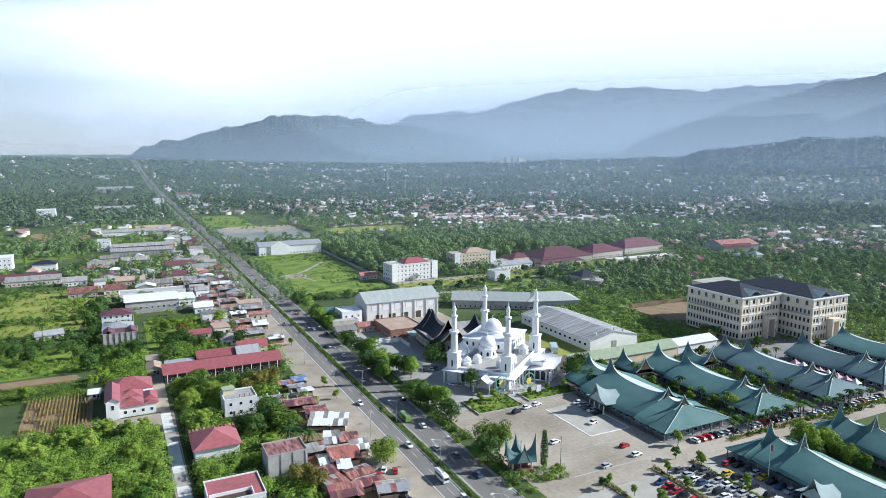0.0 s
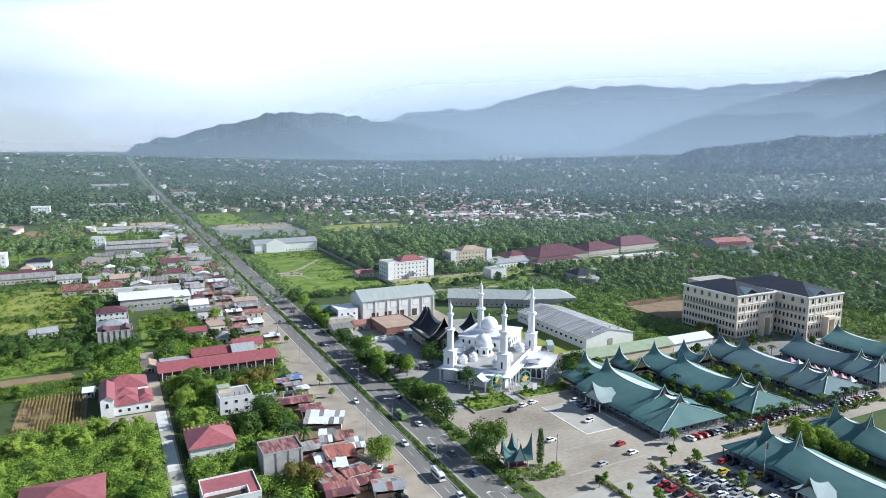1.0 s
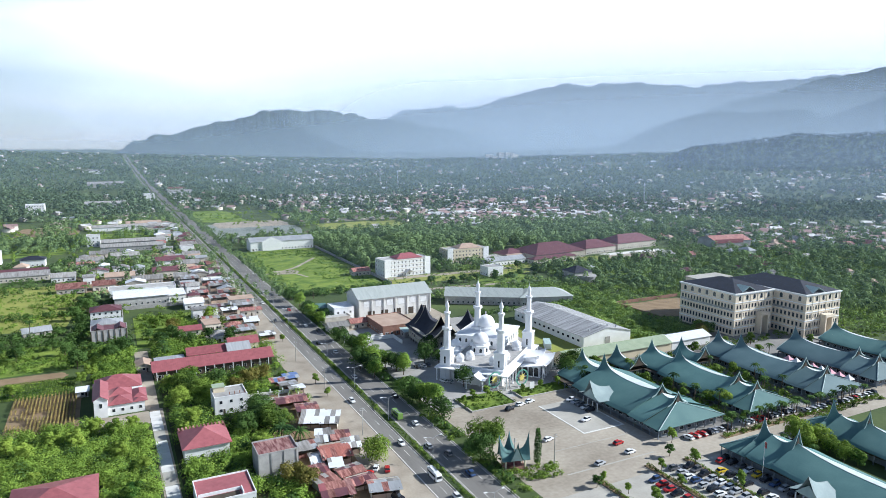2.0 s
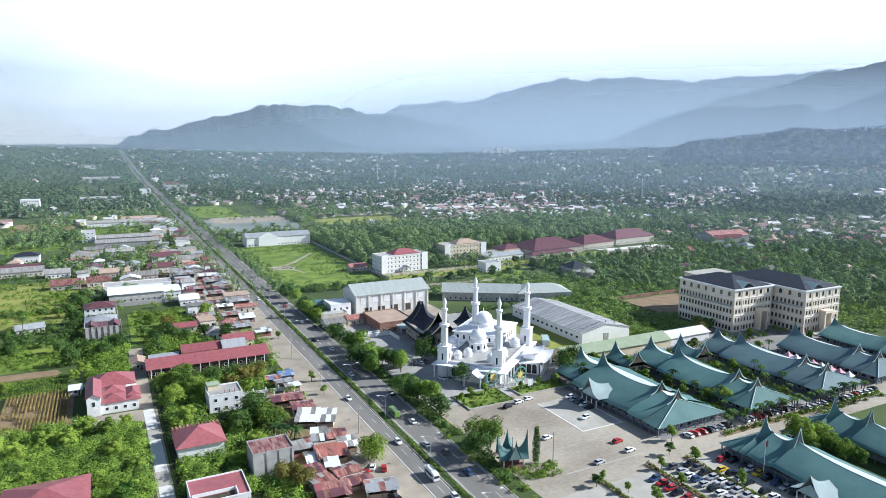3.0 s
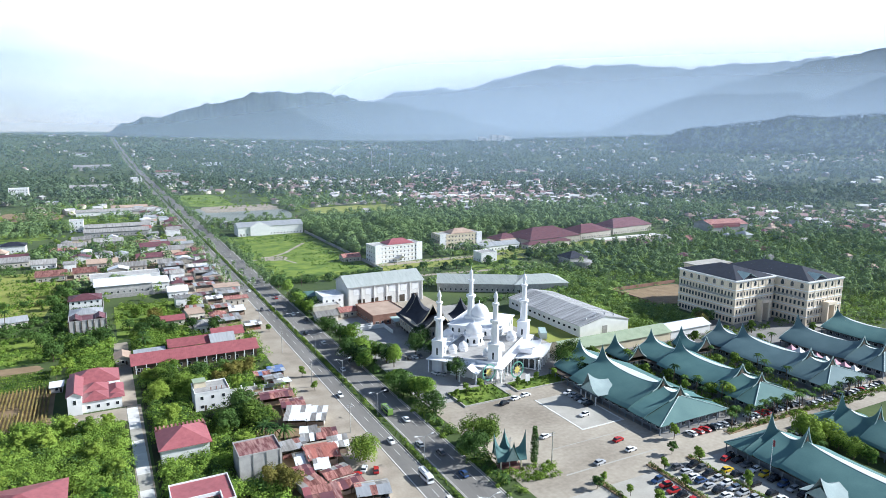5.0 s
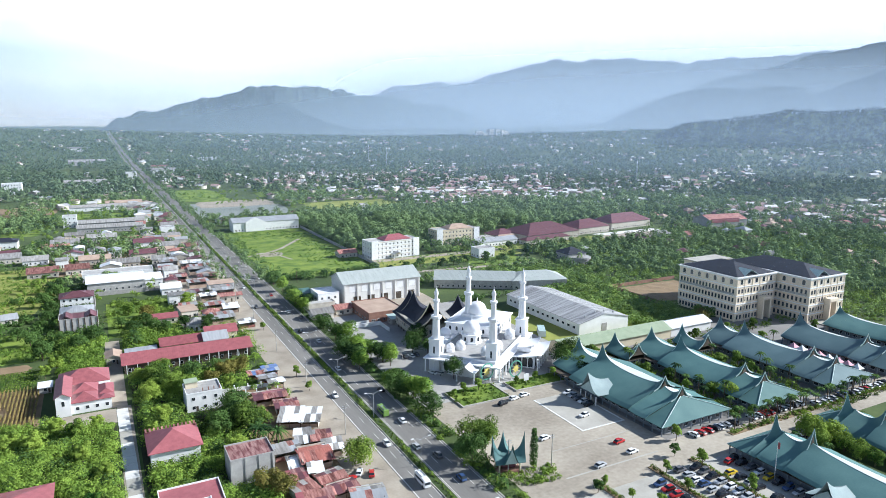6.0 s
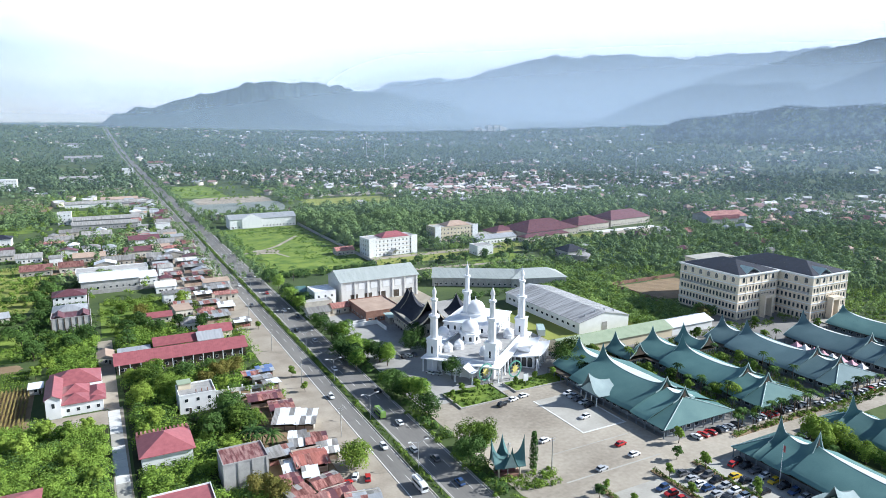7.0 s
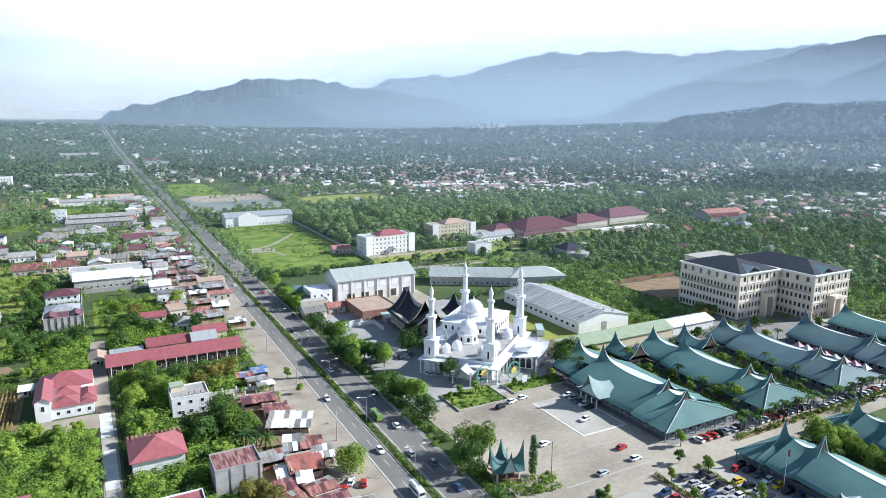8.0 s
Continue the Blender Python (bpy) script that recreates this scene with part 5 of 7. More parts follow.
solid("boundary_wall", join(box(-85, 440, 0, -40, 440.4, 2.4), box(-85.4, 408, 0, -85, 440.4, 2.4)), M_GREYWALL, "long grey boundary wall", "wall")
set_house(-59.5, 363, -48, 371, "red_house", "low house with red roof among trees", 3.4, "gable", 1.6, M_HOUSEWALL, M_REDROOF)
set_house(-134, 396, -121, 404, "farm_house", "small farm house with pale tin roof", 3.2, "gable", 1.8, M_HOUSEWALL, M_TIN, rz=12)

patch("stall_ground", -42, 158, -13, 262, 0.05, M_SOIL, "trodden earth under the stalls", "ground")
patch("shoulder", -21.5, 150, -12.6, 345, 0.07, M_SAND, "dusty pale roadside shoulder", "shoulder")
# tin-roofed roadside stalls and houses
g = np.random.default_rng(5)
STALLS = [(-29.5, 242.5, 11.5, 7, 3.4, 'm', -6), (-26, 232.5, 8, 8, 3.0, 'm', -6), (-27, 222, 8, 9, 3.0, 'w', -24), (-21, 219, 6.5, 8.5, 2.9, 'w', -24), (-28, 204.5, 5, 8, 3.1, 'w', -12),
          (-22.6, 202.5, 6.2, 7, 3.2, 'r', -12), (-28, 191.8, 9.5, 10, 3.9, 'o', -4), (-21.4, 194.7, 6, 5, 3.2, 'w', -8), (-35, 198.8, 8.5, 4.5, 3.3, 't', 4), (-34.6, 190.8, 3.4, 8, 2.8, 'w', -6),
          (-30.2, 183.6, 4.2, 5, 3.0, 'w', -8), (-27.6, 178, 8, 6, 3.0, 'r', 8), (-26.4, 171.4, 8, 5.5, 2.9, 'm', 6), (-35.8, 183, 5, 5.5, 2.7, 'm', -5), (-36, 175.5, 6.5, 6, 2.8, 'r', 10),
          (-35, 167.5, 9, 6.5, 3.1, 'm', -6), (-21.5, 164.5, 9, 6.5, 3.3, 't', -14), (-36.5, 229, 5.5, 4.5, 2.7, 'r', 8), (-29, 269, 6, 5, 2.6, 'b', 0), (-23, 270, 6, 5, 2.6, 'b', 0),
          (-26, 262, 7, 4, 2.7, 't', 0), (-24, 256, 6, 4, 2.7, 'w', 0), (-28, 355, 13, 9, 3.4, 't', 0), (-40, 388, 9, 7, 3.4, 't', 0), (-27, 383, 10, 9, 3.4, 't', 0),
          (-20, 372, 8, 8, 3.2, 'w', 0), (-18, 340, 8, 6, 3.0, 'w', 0), (-17, 414, 12, 9, 3.6, 't', 0), (-27, 404, 9, 8, 3.3, 'w', 0), (-33, 418, 9, 7, 3.2, 'r', 0),
          (-28, 440, 12, 10, 4.0, 't', 0), (-20, 455, 12, 10, 4.2, 'r', 0), (-37, 460, 10, 12, 4.2, 'r', 0), (-22, 478, 14, 12, 4.6, 't', 0), (-41, 486, 11, 10, 4.0, 'r', 0),
          (-24, 500, 15, 10, 4.8, 'w', 0), (-38, 512, 12, 11, 4.4, 't', 0)]
COVER = {"r": (M_RUST, "rusty red tin"), "w": (M_WHITEROOF, "pale sheet-metal"), "t": (M_TIN, "grey tin"), "b": (bpy.data.materials.get("pale_teal_edge"), "blue tarpaulin")}
M_BLUE = material("blue_tarpaulin", (0.16, 0.26, 0.50), (0.12, 0.16, 0.30), 0.6, scale=0.7, fine=5)
COVER["b"] = (M_BLUE, "blue tarpaulin")
M_ORANGETIN = material("orange_red_tin", (0.50, 0.20, 0.155), (0.27, 0.085, 0.07), 0.65, scale=0.5, fine=4, spread=0.5, random_value=0.12, stretch=(3, 0.5, 1))
COVER["o"], COVER["m"] = (M_ORANGETIN, "orange-red tin"), (M_MAROON, "dark red tin")
SHEETS = {"r": [M_RUST, M_RUST, M_RUST, M_OLDTIN, M_MAROON], "w": [M_WHITEROOF, M_WHITEROOF, M_WHITEROOF, M_OLDTIN], "t": [M_TIN, M_OLDTIN, M_OLDTIN, M_RUST], "o": [M_ORANGETIN, M_ORANGETIN, M_ORANGETIN, M_RUST], "m": [M_MAROON, M_WORNRED, M_RUST, M_REDROOF], "b": [M_BLUE, M_BLUE, M_TIN, M_RUST]}
for sx, sy, sw, sd, sh, c, turned in STALLS:
    word = COVER[c][1]
    keep_clear(sx - sw / 2 - 1, sy - sd / 2 - 1, sx + sw / 2 + 1, sy + sd / 2 + 1)
    t = thing("roadside_stall", "roadside stall under a patched " + word + " roof", "stall", sx, sy, 0, turned + float(g.uniform(-3, 3)), "stalls along the road")
    w2, d2 = sw / 2, sd / 2
    part("wall", join(box(-w2 + 0.3, d2 - 0.5, 0, w2 - 0.3, d2 - 0.3, sh - 0.1), box(-w2 + 0.3, -d2 + 0.3, 0, -w2 + 0.5, d2 - 0.5, sh - 0.3), box(w2 - 0.5, -d2 + 0.3, 0, w2 - 0.3, d2 - 0.5, sh - 0.3)), M_HOUSEWALL, t)
    part("front_board", box(-w2 + 0.5, -d2 + 0.35, 0, w2 - 0.5, -d2 + 0.5, sh * 0.45), M_RUST if g.random() < 0.4 else M_BROWNROOF, t)
    n = max(4, round(sw / 1.7))
    tilt = float(g.uniform(0.06, 0.2)) * (1 if g.random() < 0.6 else -1)
    for half in (-1, 1):
        for k in range(n):
            x0 = -w2 - 0.3 + (sw + 0.6) * k / n
            x1 = x0 + (sw + 0.6) / n + 0.12
            ya, yb = (-d2 - 0.5, 0.15) if half < 0 else (0.0, d2 + 0.5)
            za, zb = sh - tilt * ya * half * (1 if tilt > 0 else half), sh - tilt * yb * half * (1 if tilt > 0 else half)
            up = 0.05 + 0.1 * float(g.random()) + (0.08 if half < 0 else 0)
            ya, yb, sk = ya - 0.5 * float(g.random()) * (half < 0), yb + 0.6 * float(g.random()) * (half > 0), float(g.normal(0, 0.12))
            v = [(x0 + sk, ya, za + up), (x1 + sk, ya, za + up + 0.06), (x1, yb, zb + up + 0.06), (x0, yb, zb + up)]
            v = [(a, b, q - 0.05) for a, b, q in v] + v
            part("roof_sheet", (v, [(3, 2, 1, 0), (4, 5, 6, 7), (0, 1, 5, 4), (1, 2, 6, 5), (2, 3, 7, 6), (3, 0, 4, 7)]), SHEETS[c][int(g.integers(0, len(SHEETS[c])))], t)
    for k in range(3):
        part("post", box(-w2 + 0.4 + (sw - 0.9) * k / 2, -d2 - 0.2, 0, -w2 + 0.55 + (sw - 0.9) * k / 2, -d2 - 0.05, sh - 0.15), M_BARK, t)
fence = thing("fence", "white fence with posts and rails", "fence", -44, 252.6)
fp = as_mesh("post", box(-0.2, -0.2, 0, 0.2, 0.2, 2.6), M_WHITE)
for k in range(6):
    part("post", fp, None, fence, at=pose(3.9 * k, -0.4 * k, 0))
    if k < 5:
        part("rail", ([(3.9 * k + 0.2, -0.4 * k, 0.3), (3.9 * k + 3.7, -0.4 * k - 0.4, 0.3), (3.9 * k + 3.7, -0.4 * k - 0.4, 1.3), (3.9 * k + 0.2, -0.4 * k, 1.3), (3.9 * k + 0.2, -0.4 * k + 0.15, 0.3), (3.9 * k + 3.7, -0.4 * k - 0.25, 0.3), (3.9 * k + 3.7, -0.4 * k - 0.25, 1.3), (3.9 * k + 0.2, -0.4 * k + 0.15, 1.3)], [(0, 1, 2, 3), (7, 6, 5, 4), (0, 4, 5, 1), (2, 6, 7, 3)]), M_WHITE, fence)
# mid-distance houses along the west side
MIDH = [(-148, 642, 18, 12, 6, "hip", M_WHITE, M_BLACKROOF), (-155, 590, 42, 12, 4, "gable", M_HOUSEWALL, M_MAROON), (-150, 574, 36, 9, 4, "shed", M_HOUSEWALL, M_TIN), (-186, 660, 26, 20, 11, "flat", M_WHITE, M_WHITEROOF), (-104, 745, 12, 12, 11, "flat", M_WHITE, M_GREYWALL), (-68, 735, 58, 10, 5, "gable", M_GREYWALL, M_TIN), (-70, 700, 55, 10, 5, "gable", M_GREYWALL, M_TIN), (-78, 640, 22, 10, 5, "gable", M_GREYWALL, M_TIN), (-105, 622, 20, 10, 5, "gable", M_WHITE, M_TIN), (-122, 560, 16, 10, 4, "gable", M_WHITE, M_TIN), (-84, 545, 20, 9, 4, "gable", M_HOUSEWALL, M_BROWNROOF), (-66, 523, 20, 9, 4, "gable", M_HOUSEWALL, M_TIN), (-52, 548, 18, 10, 5, "gable", M_HOUSEWALL, M_MAROON), (-45, 592, 22, 12, 6, "gable", M_WHITE, M_MAROON), (-30, 575, 12, 10, 5, "gable", M_WHITE, M_TIN), (-95, 515, 14, 10, 4, "gable", M_HOUSEWALL, M_RUST), (-115, 512, 18, 9, 3.5, "shed", M_HOUSEWALL, M_RUST), (-25, 620, 14, 10, 5, "gable", M_WHITE, M_TIN), (-24, 665, 12, 10, 6, "flat", M_WHITE, M_GREYWALL), (-70, 872, 75, 9, 5, "gable", M_WHITE, M_TIN), (-50, 905, 40, 9, 5, "gable", M_HOUSEWALL, M_BROWNROOF), (-183, 1122, 24, 14, 15, "flat", M_WHITE, M_WHITEROOF), (-92, 1215, 60, 16, 7, "gable", M_WHITE, M_TIN), (45, 1445, 44, 18, 8, "gable", M_WHITE, M_TIN), (45, 1545, 36, 16, 8, "gable", M_WHITE, M_RUST), (-90, 1775, 78, 30, 9, "gable", M_GREYWALL, M_TIN), (-120, 2365, 66, 20, 10, "gable", M_WHITE, M_TIN), (192, 1855, 55, 16, 8, "flat", M_WHITE, M_WHITEROOF), (-20, 1330, 18, 14, 12, "flat", M_WHITE, M_WHITEROOF)]
for hx, hy, hw, hd, hh, rf, wl3, rc in MIDH:
    rc = M_OLDTIN if rc is M_TIN else rc
    keep_clear(hx - hw / 2 - 2, hy - hd / 2 - 4, hx + hw / 2 + 2, hy + hd / 2 + 2)
    look_of = {M_TIN: "grey tin roof", M_OLDTIN: "weathered tin roof", M_MAROON: "dark red roof", M_RUST: "rusty roof", M_BROWNROOF: "tan roof", M_BLACKROOF: "black roof", M_WHITEROOF: "white flat roof", M_GREYWALL: "grey flat roof"}[rc]
    house("town_house" if hw < 30 else "long_building", ("white" if wl3 is M_WHITE else "weathered") + " building with a " + look_of, hx, hy, hw, hd, hh, rf, 1.6 + hd * 0.09, wl3, rc, rz=float(g.uniform(-3, 3)), storeys=max(1, int(hh / 3.4)), category="building", over=0.6, lean=hy > 800 and hh < 14)

# shops and houses crowding the roadside and the yards behind it
patch("roadside_yard", -47, 345, -8.9, 690, 0.045, M_SAND, "dusty pale roadside yards between shops", "yard")
patch("back_yard", -125, 500, -47, 660, 0.04, M_SOIL, "trodden earth yards between houses", "yard", wobble=0.06)
g = np.random.default_rng(58)
SHOP_ROOF = [(M_OLDTIN, "weathered tin"), (M_TIN, "grey tin"), (M_WHITEROOF, "pale sheet-metal"), (M_RUST, "rusty red"), (M_MAROON, "dark red"), (M_OLDTIN, "weathered tin"), (M_BROWNROOF, "tan")]
tries = 0
shops = 0
while shops < 62 and tries < 3000:
    tries += 1
    back = shops % 5 == 4
    x, y = (g.uniform(-118, -50), g.uniform(505, 690)) if back else (-g.uniform(15, 44), g.uniform(348, 900) if shops % 2 else g.uniform(348, 640))
    w, d, h = g.uniform(7, 15), g.uniform(6, 11), g.uniform(2.8, 6.0)
    if any(a - 1 < x + w / 2 and x - w / 2 < c + 1 and b - 0.5 < y + d / 2 and y - d / 2 < e + 0.5 for a, b, c, e in FEET):
        continue
    keep_clear(x - w / 2 - 0.5, y - d / 2 - 0.5, x + w / 2 + 0.5, y + d / 2 + 0.5)
    cover, word = SHOP_ROOF[int(g.integers(0, 7))]
    kind = ("gable", "gable", "shed", "hip")[int(g.integers(0, 4))]
    house("shop_house", "small shop house under a " + word + " roof", x, y, w, d, h, kind, 0.4 if kind == "shed" else 0.9 + d * 0.11, M_WHITE if g.random() < 0.45 else M_HOUSEWALL, cover, rz=float(g.uniform(-5, 5)), axis="x" if g.random() < 0.6 else "y", over=0.5, category="house", lean=True)
    shops += 1

# the concrete lane, slab by slab; the greyer slabs paint shadow patches
lane = tagged(new("lane_base", as_mesh("lane_base", box(-79.6, 118, -0.05, -74.9, 263, 0.03), M_SAND)), "narrow lane bed under concrete slabs", "lane", "", "structure")
slabs = [as_mesh("slab", box(-1.85, -2.4, 0.0, 1.85, 2.4, 0.1), mt) for mt in (M_PALECONC, M_CONCRETE)]
for k in range(29):
    part("slab", slabs[1 if (k % 7 in (2, 3)) else 0], None, lane, at=pose(-77.1 - 0.012 * (121 + 4.9 * k - 190), 121 + 4.9 * k, 0.03, 0, 0, g.uniform(-0.4, 0.4)))
patch("lane_head", -82, 263, -76, 345, 0.05, M_SAND, "dusty track between gardens", "track")

# fields
keep_clear(-80.6, 118, -73.0, 263)
# dark ground colour paints the shade between and beneath the bushes
patch("undershade_1", -133, 118, -80.2, 257, 0.035, M_BUSHSHADE, "ground coloured dark for the shade under bushes", "ground")
patch("undershade_2", -74, 138, -52, 345, 0.035, M_BUSHSHADE, "ground coloured dark for the shade under bushes", "ground")
patch("undershade_3", -52, 150, -42, 345, 0.035, M_BUSHSHADE, "ground coloured dark for the shade under bushes", "ground")
keep_clear(-98, 247, -79, 262)
keep_clear(-76, 289, -25, 297)
keep_clear(-59, 240, -44, 246)
patch("corn_field", -127.5, 257, -103.5, 296, 0.04, M_SOIL, "patch of dried brown maize on bare soil", "field")
patch("soil_strip", -150, 317, -110, 328, 0.05, M_SOIL, "strip of bare brown soil", "field", wobble=0.06)
patch("meadow_1", -300, 408, -106, 545, 0.04, M_DRYGRASS, "olive green meadow", "field", wobble=0.1)
patch("meadow_9", -260, 330, -104, 378, 0.045, M_GRASS, "bright green meadow with bushes", "field", wobble=0.08)
patch("meadow_2", -80, 350, -46, 418, 0.04, M_GRASS, "bright grass plot behind houses", "field")
patch("meadow_3", -330, 690, -118, 850, 0.05, M_GRASS, "bright green fields", "field", wobble=0.08)
patch("meadow_4", 14, 905, 78, 1075, 0.06, M_GRASS, "pale yellow-green meadow", "field", wobble=0.2)
patch("meadow_5", 150, 755, 262, 835, 0.06, M_DRYGRASS, "dry olive meadow", "field", wobble=0.2)
patch("meadow_6", 120, 925, 225, 1000, 0.06, M_GRASS, "light green meadow", "field", wobble=0.2)
patch("pale_flat", 190, 855, 280, 900, 0.1, M_SAND, "pale dry sandy flat", "ground", wobble=0.25)
patch("pond", 18, 750, 120, 890, 0.10, M_WATER, "shallow greenish pond", "water", wobble=0.15)
patch("meadow_7", -185, 752, -40, 845, 0.05, M_GRASS, "bright green field with bushes", "field", wobble=0.15)
patch("meadow_8", -128, 930, -40, 1000, 0.05, M_GRASS, "light green field strip", "field", wobble=0.15)
patch("pale_yard", 326, 452, 402, 484, 0.07, M_PALECONC, "pale paved yard beside the halls", "yard")
patch("pond_bank", 30, 838, 122, 905, 0.14, M_SAND, "pale mud bank of the pond", "ground", wobble=0.1)
def footpath(points, width):
    """A worn path through points, its edges uneven."""
    v, f, n = [], [], 0
    for k in range(len(points) - 1):
        (x0, y0), (x1, y1) = points[k], points[k + 1]
        for m in range(6 if k < len(points) - 2 else 7):
            u = m / 6
            x, y, q = x0 + (x1 - x0) * u, y0 + (y1 - y0) * u, math.hypot(x1 - x0, y1 - y0)
            w = width * (1 + 0.5 * float(fbm(x * 0.3, y * 0.3, 6, 2)))
            v += [(x - (y1 - y0) / q * w, y + (x1 - x0) / q * w, 0.0), (x - (y1 - y0) / q * w, y + (x1 - x0) / q * w, 0.085), (x + (y1 - y0) / q * w, y - (x1 - x0) / q * w, 0.085), (x + (y1 - y0) / q * w, y - (x1 - x0) / q * w, 0.0)]
            n += 1
    return v, [(4 * k + i, 4 * k + 4 + i, 4 * k + 5 + i, 4 * k + 1 + i) for k in range(n - 1) for i in range(3)]


solid("field_path", footpath([(14, 517), (24, 521), (36, 527), (50, 541), (60, 556), (76, 580)], 1.5), M_SAND, "worn pale path through grass", "path")
solid("field_path", footpath([(33, 523), (42, 512), (47, 494)], 1.0), M_SAND, "narrow worn pale path through grass", "path")
garden_wall = new("garden_wall")
tagged(garden_wall, "white rendered garden wall with square piers", "wall")
garden_wall.matrix_world = pose(-34.2, 258.0, 0.0, rz=-5)
part("panel", box(-10.0, -0.12, 0, 10.0, 0.12, 1.5), M_WHITE, garden_wall)
for k in range(5):
    part("pier", box(-10.25 + 5 * k, -0.3, 0, -9.75 + 5 * k, 0.3, 2.4), M_WHITE, garden_wall)
patch("bare_patch", 25, 512, 46, 531, 0.07, M_SAND, "bare sandy patch in the green field", "ground", wobble=0.5)
solid("field_wall", join(box(94.6, 440, 0, 95.0, 642, 2.2), *[box(94.5, 440 + 5 * k, 0, 95.1, 440.4 + 5 * k, 2.4) for k in range(41)]), M_GREYWALL, "long grey wall beside the green field", "wall")
patch("dark_plot", -185, 850, -120, 935, 0.06, M_SOIL, "dry bare orchard ground", "field", wobble=0.1)
patch("garden_bed", 31.5, 205.5, 51.5, 220, 0.35, M_GRASS, "raised lawn bed with kerb", "garden bed", thick=0.4)
patch("garden_bed", 57, 209, 82, 218, 0.35, M_GRASS, "raised lawn bed with kerb", "garden bed", thick=0.4)
solid("bed_kerb", join(box(31, 205, 0, 52, 205.5, 0.6), box(31, 205.5, 0, 31.5, 220, 0.6), box(51.5, 205.5, 0, 52, 220, 0.6), box(56.5, 208.5, 0, 82.5, 209, 0.6), box(56.5, 209, 0, 57, 218, 0.6)), M_KERB, "pale kerb walls of the lawn beds", "kerb")
for yy in range(7):
    keep_clear(31, 205, 83, 220)

# ---- street furniture and vehicles ----
def street_lamp(x, y):
    t = thing("street_lamp", "double-armed grey steel street lamp on the median", "street lamp", x, y, 0.2, 0, "lamps along the median")
    part("pole", lathe([(0.16, 0), (0.14, 0.5), (0.09, 0.6), (0.06, 8.6)], 8), M_METAL, t)
    for s in (-1, 1):
        part("arm", tube([(0, 0, 8.3), (s * 1.2, 0, 8.9), (s * 2.6, 0, 9.1)], [0.05, 0.05, 0.05]), M_METAL, t)
        part("lamp_head", join(box(min(s * 2.3, s * 3.3), -0.2, 9.02, max(s * 2.3, s * 3.3), 0.2, 9.2)), M_WHITE, t)
    return t


lamp0 = street_lamp(-0.3, 175)
for yy in (137, 213, 251, 289, 327, 365, 403, 441, 479):
    copy_thing(lamp0, pose(-0.3, yy, 0.2))


def utility_pole(x, y):
    t = thing("utility_pole", "slim concrete utility pole with crossarms", "utility pole", x, y, 0, 0, "poles along the road")
    part("pole", lathe([(0.2, 0), (0.12, 10.5)], 8), M_KERB, t)
    for z in (9.2, 9.9):
        part("crossarm", box(-0.9, -0.06, z, 0.9, 0.06, z + 0.12), M_METAL, t)
    return t


pole0 = utility_pole(-13.5, 205)
for px, py in ((-13.5, 250), (-13.8, 296), (-14, 342), (-14, 390), (-14, 440), (21, 160), (34.5, 157), (-14, 490), (-14, 545)):
    copy_thing(pole0, pose(px, py, 0))

M_TYRE = material("tyre_rubber", (0.02, 0.02, 0.02), (0.012, 0.012, 0.012), 0.9)


def paint(name, c):
    return material(name, c, tuple(v * 0.85 for v in c), 0.25, scale=0.8, fine=4, bump=0.0, spec=0.5)


PAINT = {"white": paint("white_paint", (0.8, 0.8, 0.8)), "black": paint("black_paint", (0.02, 0.02, 0.025)), "silver": paint("silver_paint", (0.45, 0.46, 0.48)), "red": paint("red_paint", (0.45, 0.03, 0.03)), "yellow": paint("yellow_paint", (0.65, 0.45, 0.03)), "blue": paint("blue_paint", (0.05, 0.09, 0.2)), "green": paint("green_paint", (0.2, 0.33, 0.08)), "grey": paint("grey_paint", (0.13, 0.13, 0.14))}


def loft(sections):
    """A closed body through rings of equal length."""
    n = len(sections[0])
    v = [p for s in sections for p in s]
    f = [(j * n + i, j * n + (i + 1) % n, (j + 1) * n + (i + 1) % n, (j + 1) * n + i) for j in range(len(sections) - 1) for i in range(n)]
    return v, [q[::-1] for q in f] + [tuple(range(n)), tuple(range(len(v) - 1, len(v) - n - 1, -1))]


def car(colour, tall=1.0, length=4.3):
    """A car along +x: bodyshell, glasshouse, roof, wheels and lamps."""
    t = thing("car", colour + " parked passenger car", "car", 0, 0, 0)
    h = length / 2

    def ring(x, w, z0, z1):
        return [(x, -w, z0), (x, -w, z0 + (z1 - z0) * 0.6), (x, -w * 0.9, z1), (x, w * 0.9, z1), (x, w, z0 + (z1 - z0) * 0.6), (x, w, z0)]

    part("body", loft([ring(-h, 0.72, 0.4, 0.75), ring(-h + 0.15, 0.82, 0.28, 0.92), ring(-h * 0.5, 0.86, 0.24, 0.98), ring(h * 0.25, 0.86, 0.24, 0.96), ring(h * 0.8, 0.82, 0.26, 0.84), ring(h, 0.66, 0.4, 0.66)]), PAINT[colour], t)
    zt = 1.42 * tall
    part("glasshouse", loft([[(-h * 0.86, -0.72, 0.93), (-h * 0.86, 0.72, 0.93), (-h * 0.66, 0.58, zt), (-h * 0.66, -0.58, zt)], [(h * 0.42, -0.74, 0.94), (h * 0.42, 0.74, 0.94), (h * 0.08, 0.6, zt), (h * 0.08, -0.6, zt)]]), M_GLASS, t)
    part("roof", box(-h * 0.68, -0.61, zt - 0.02, h * 0.1, 0.61, zt + 0.05), PAINT[colour], t)
    wheel = as_mesh("wheel", moved(lathe([(0.30, -0.1), (0.32, -0.06), (0.32, 0.06), (0.30, 0.1), (0.18, 0.105)], 12)), M_TYRE)
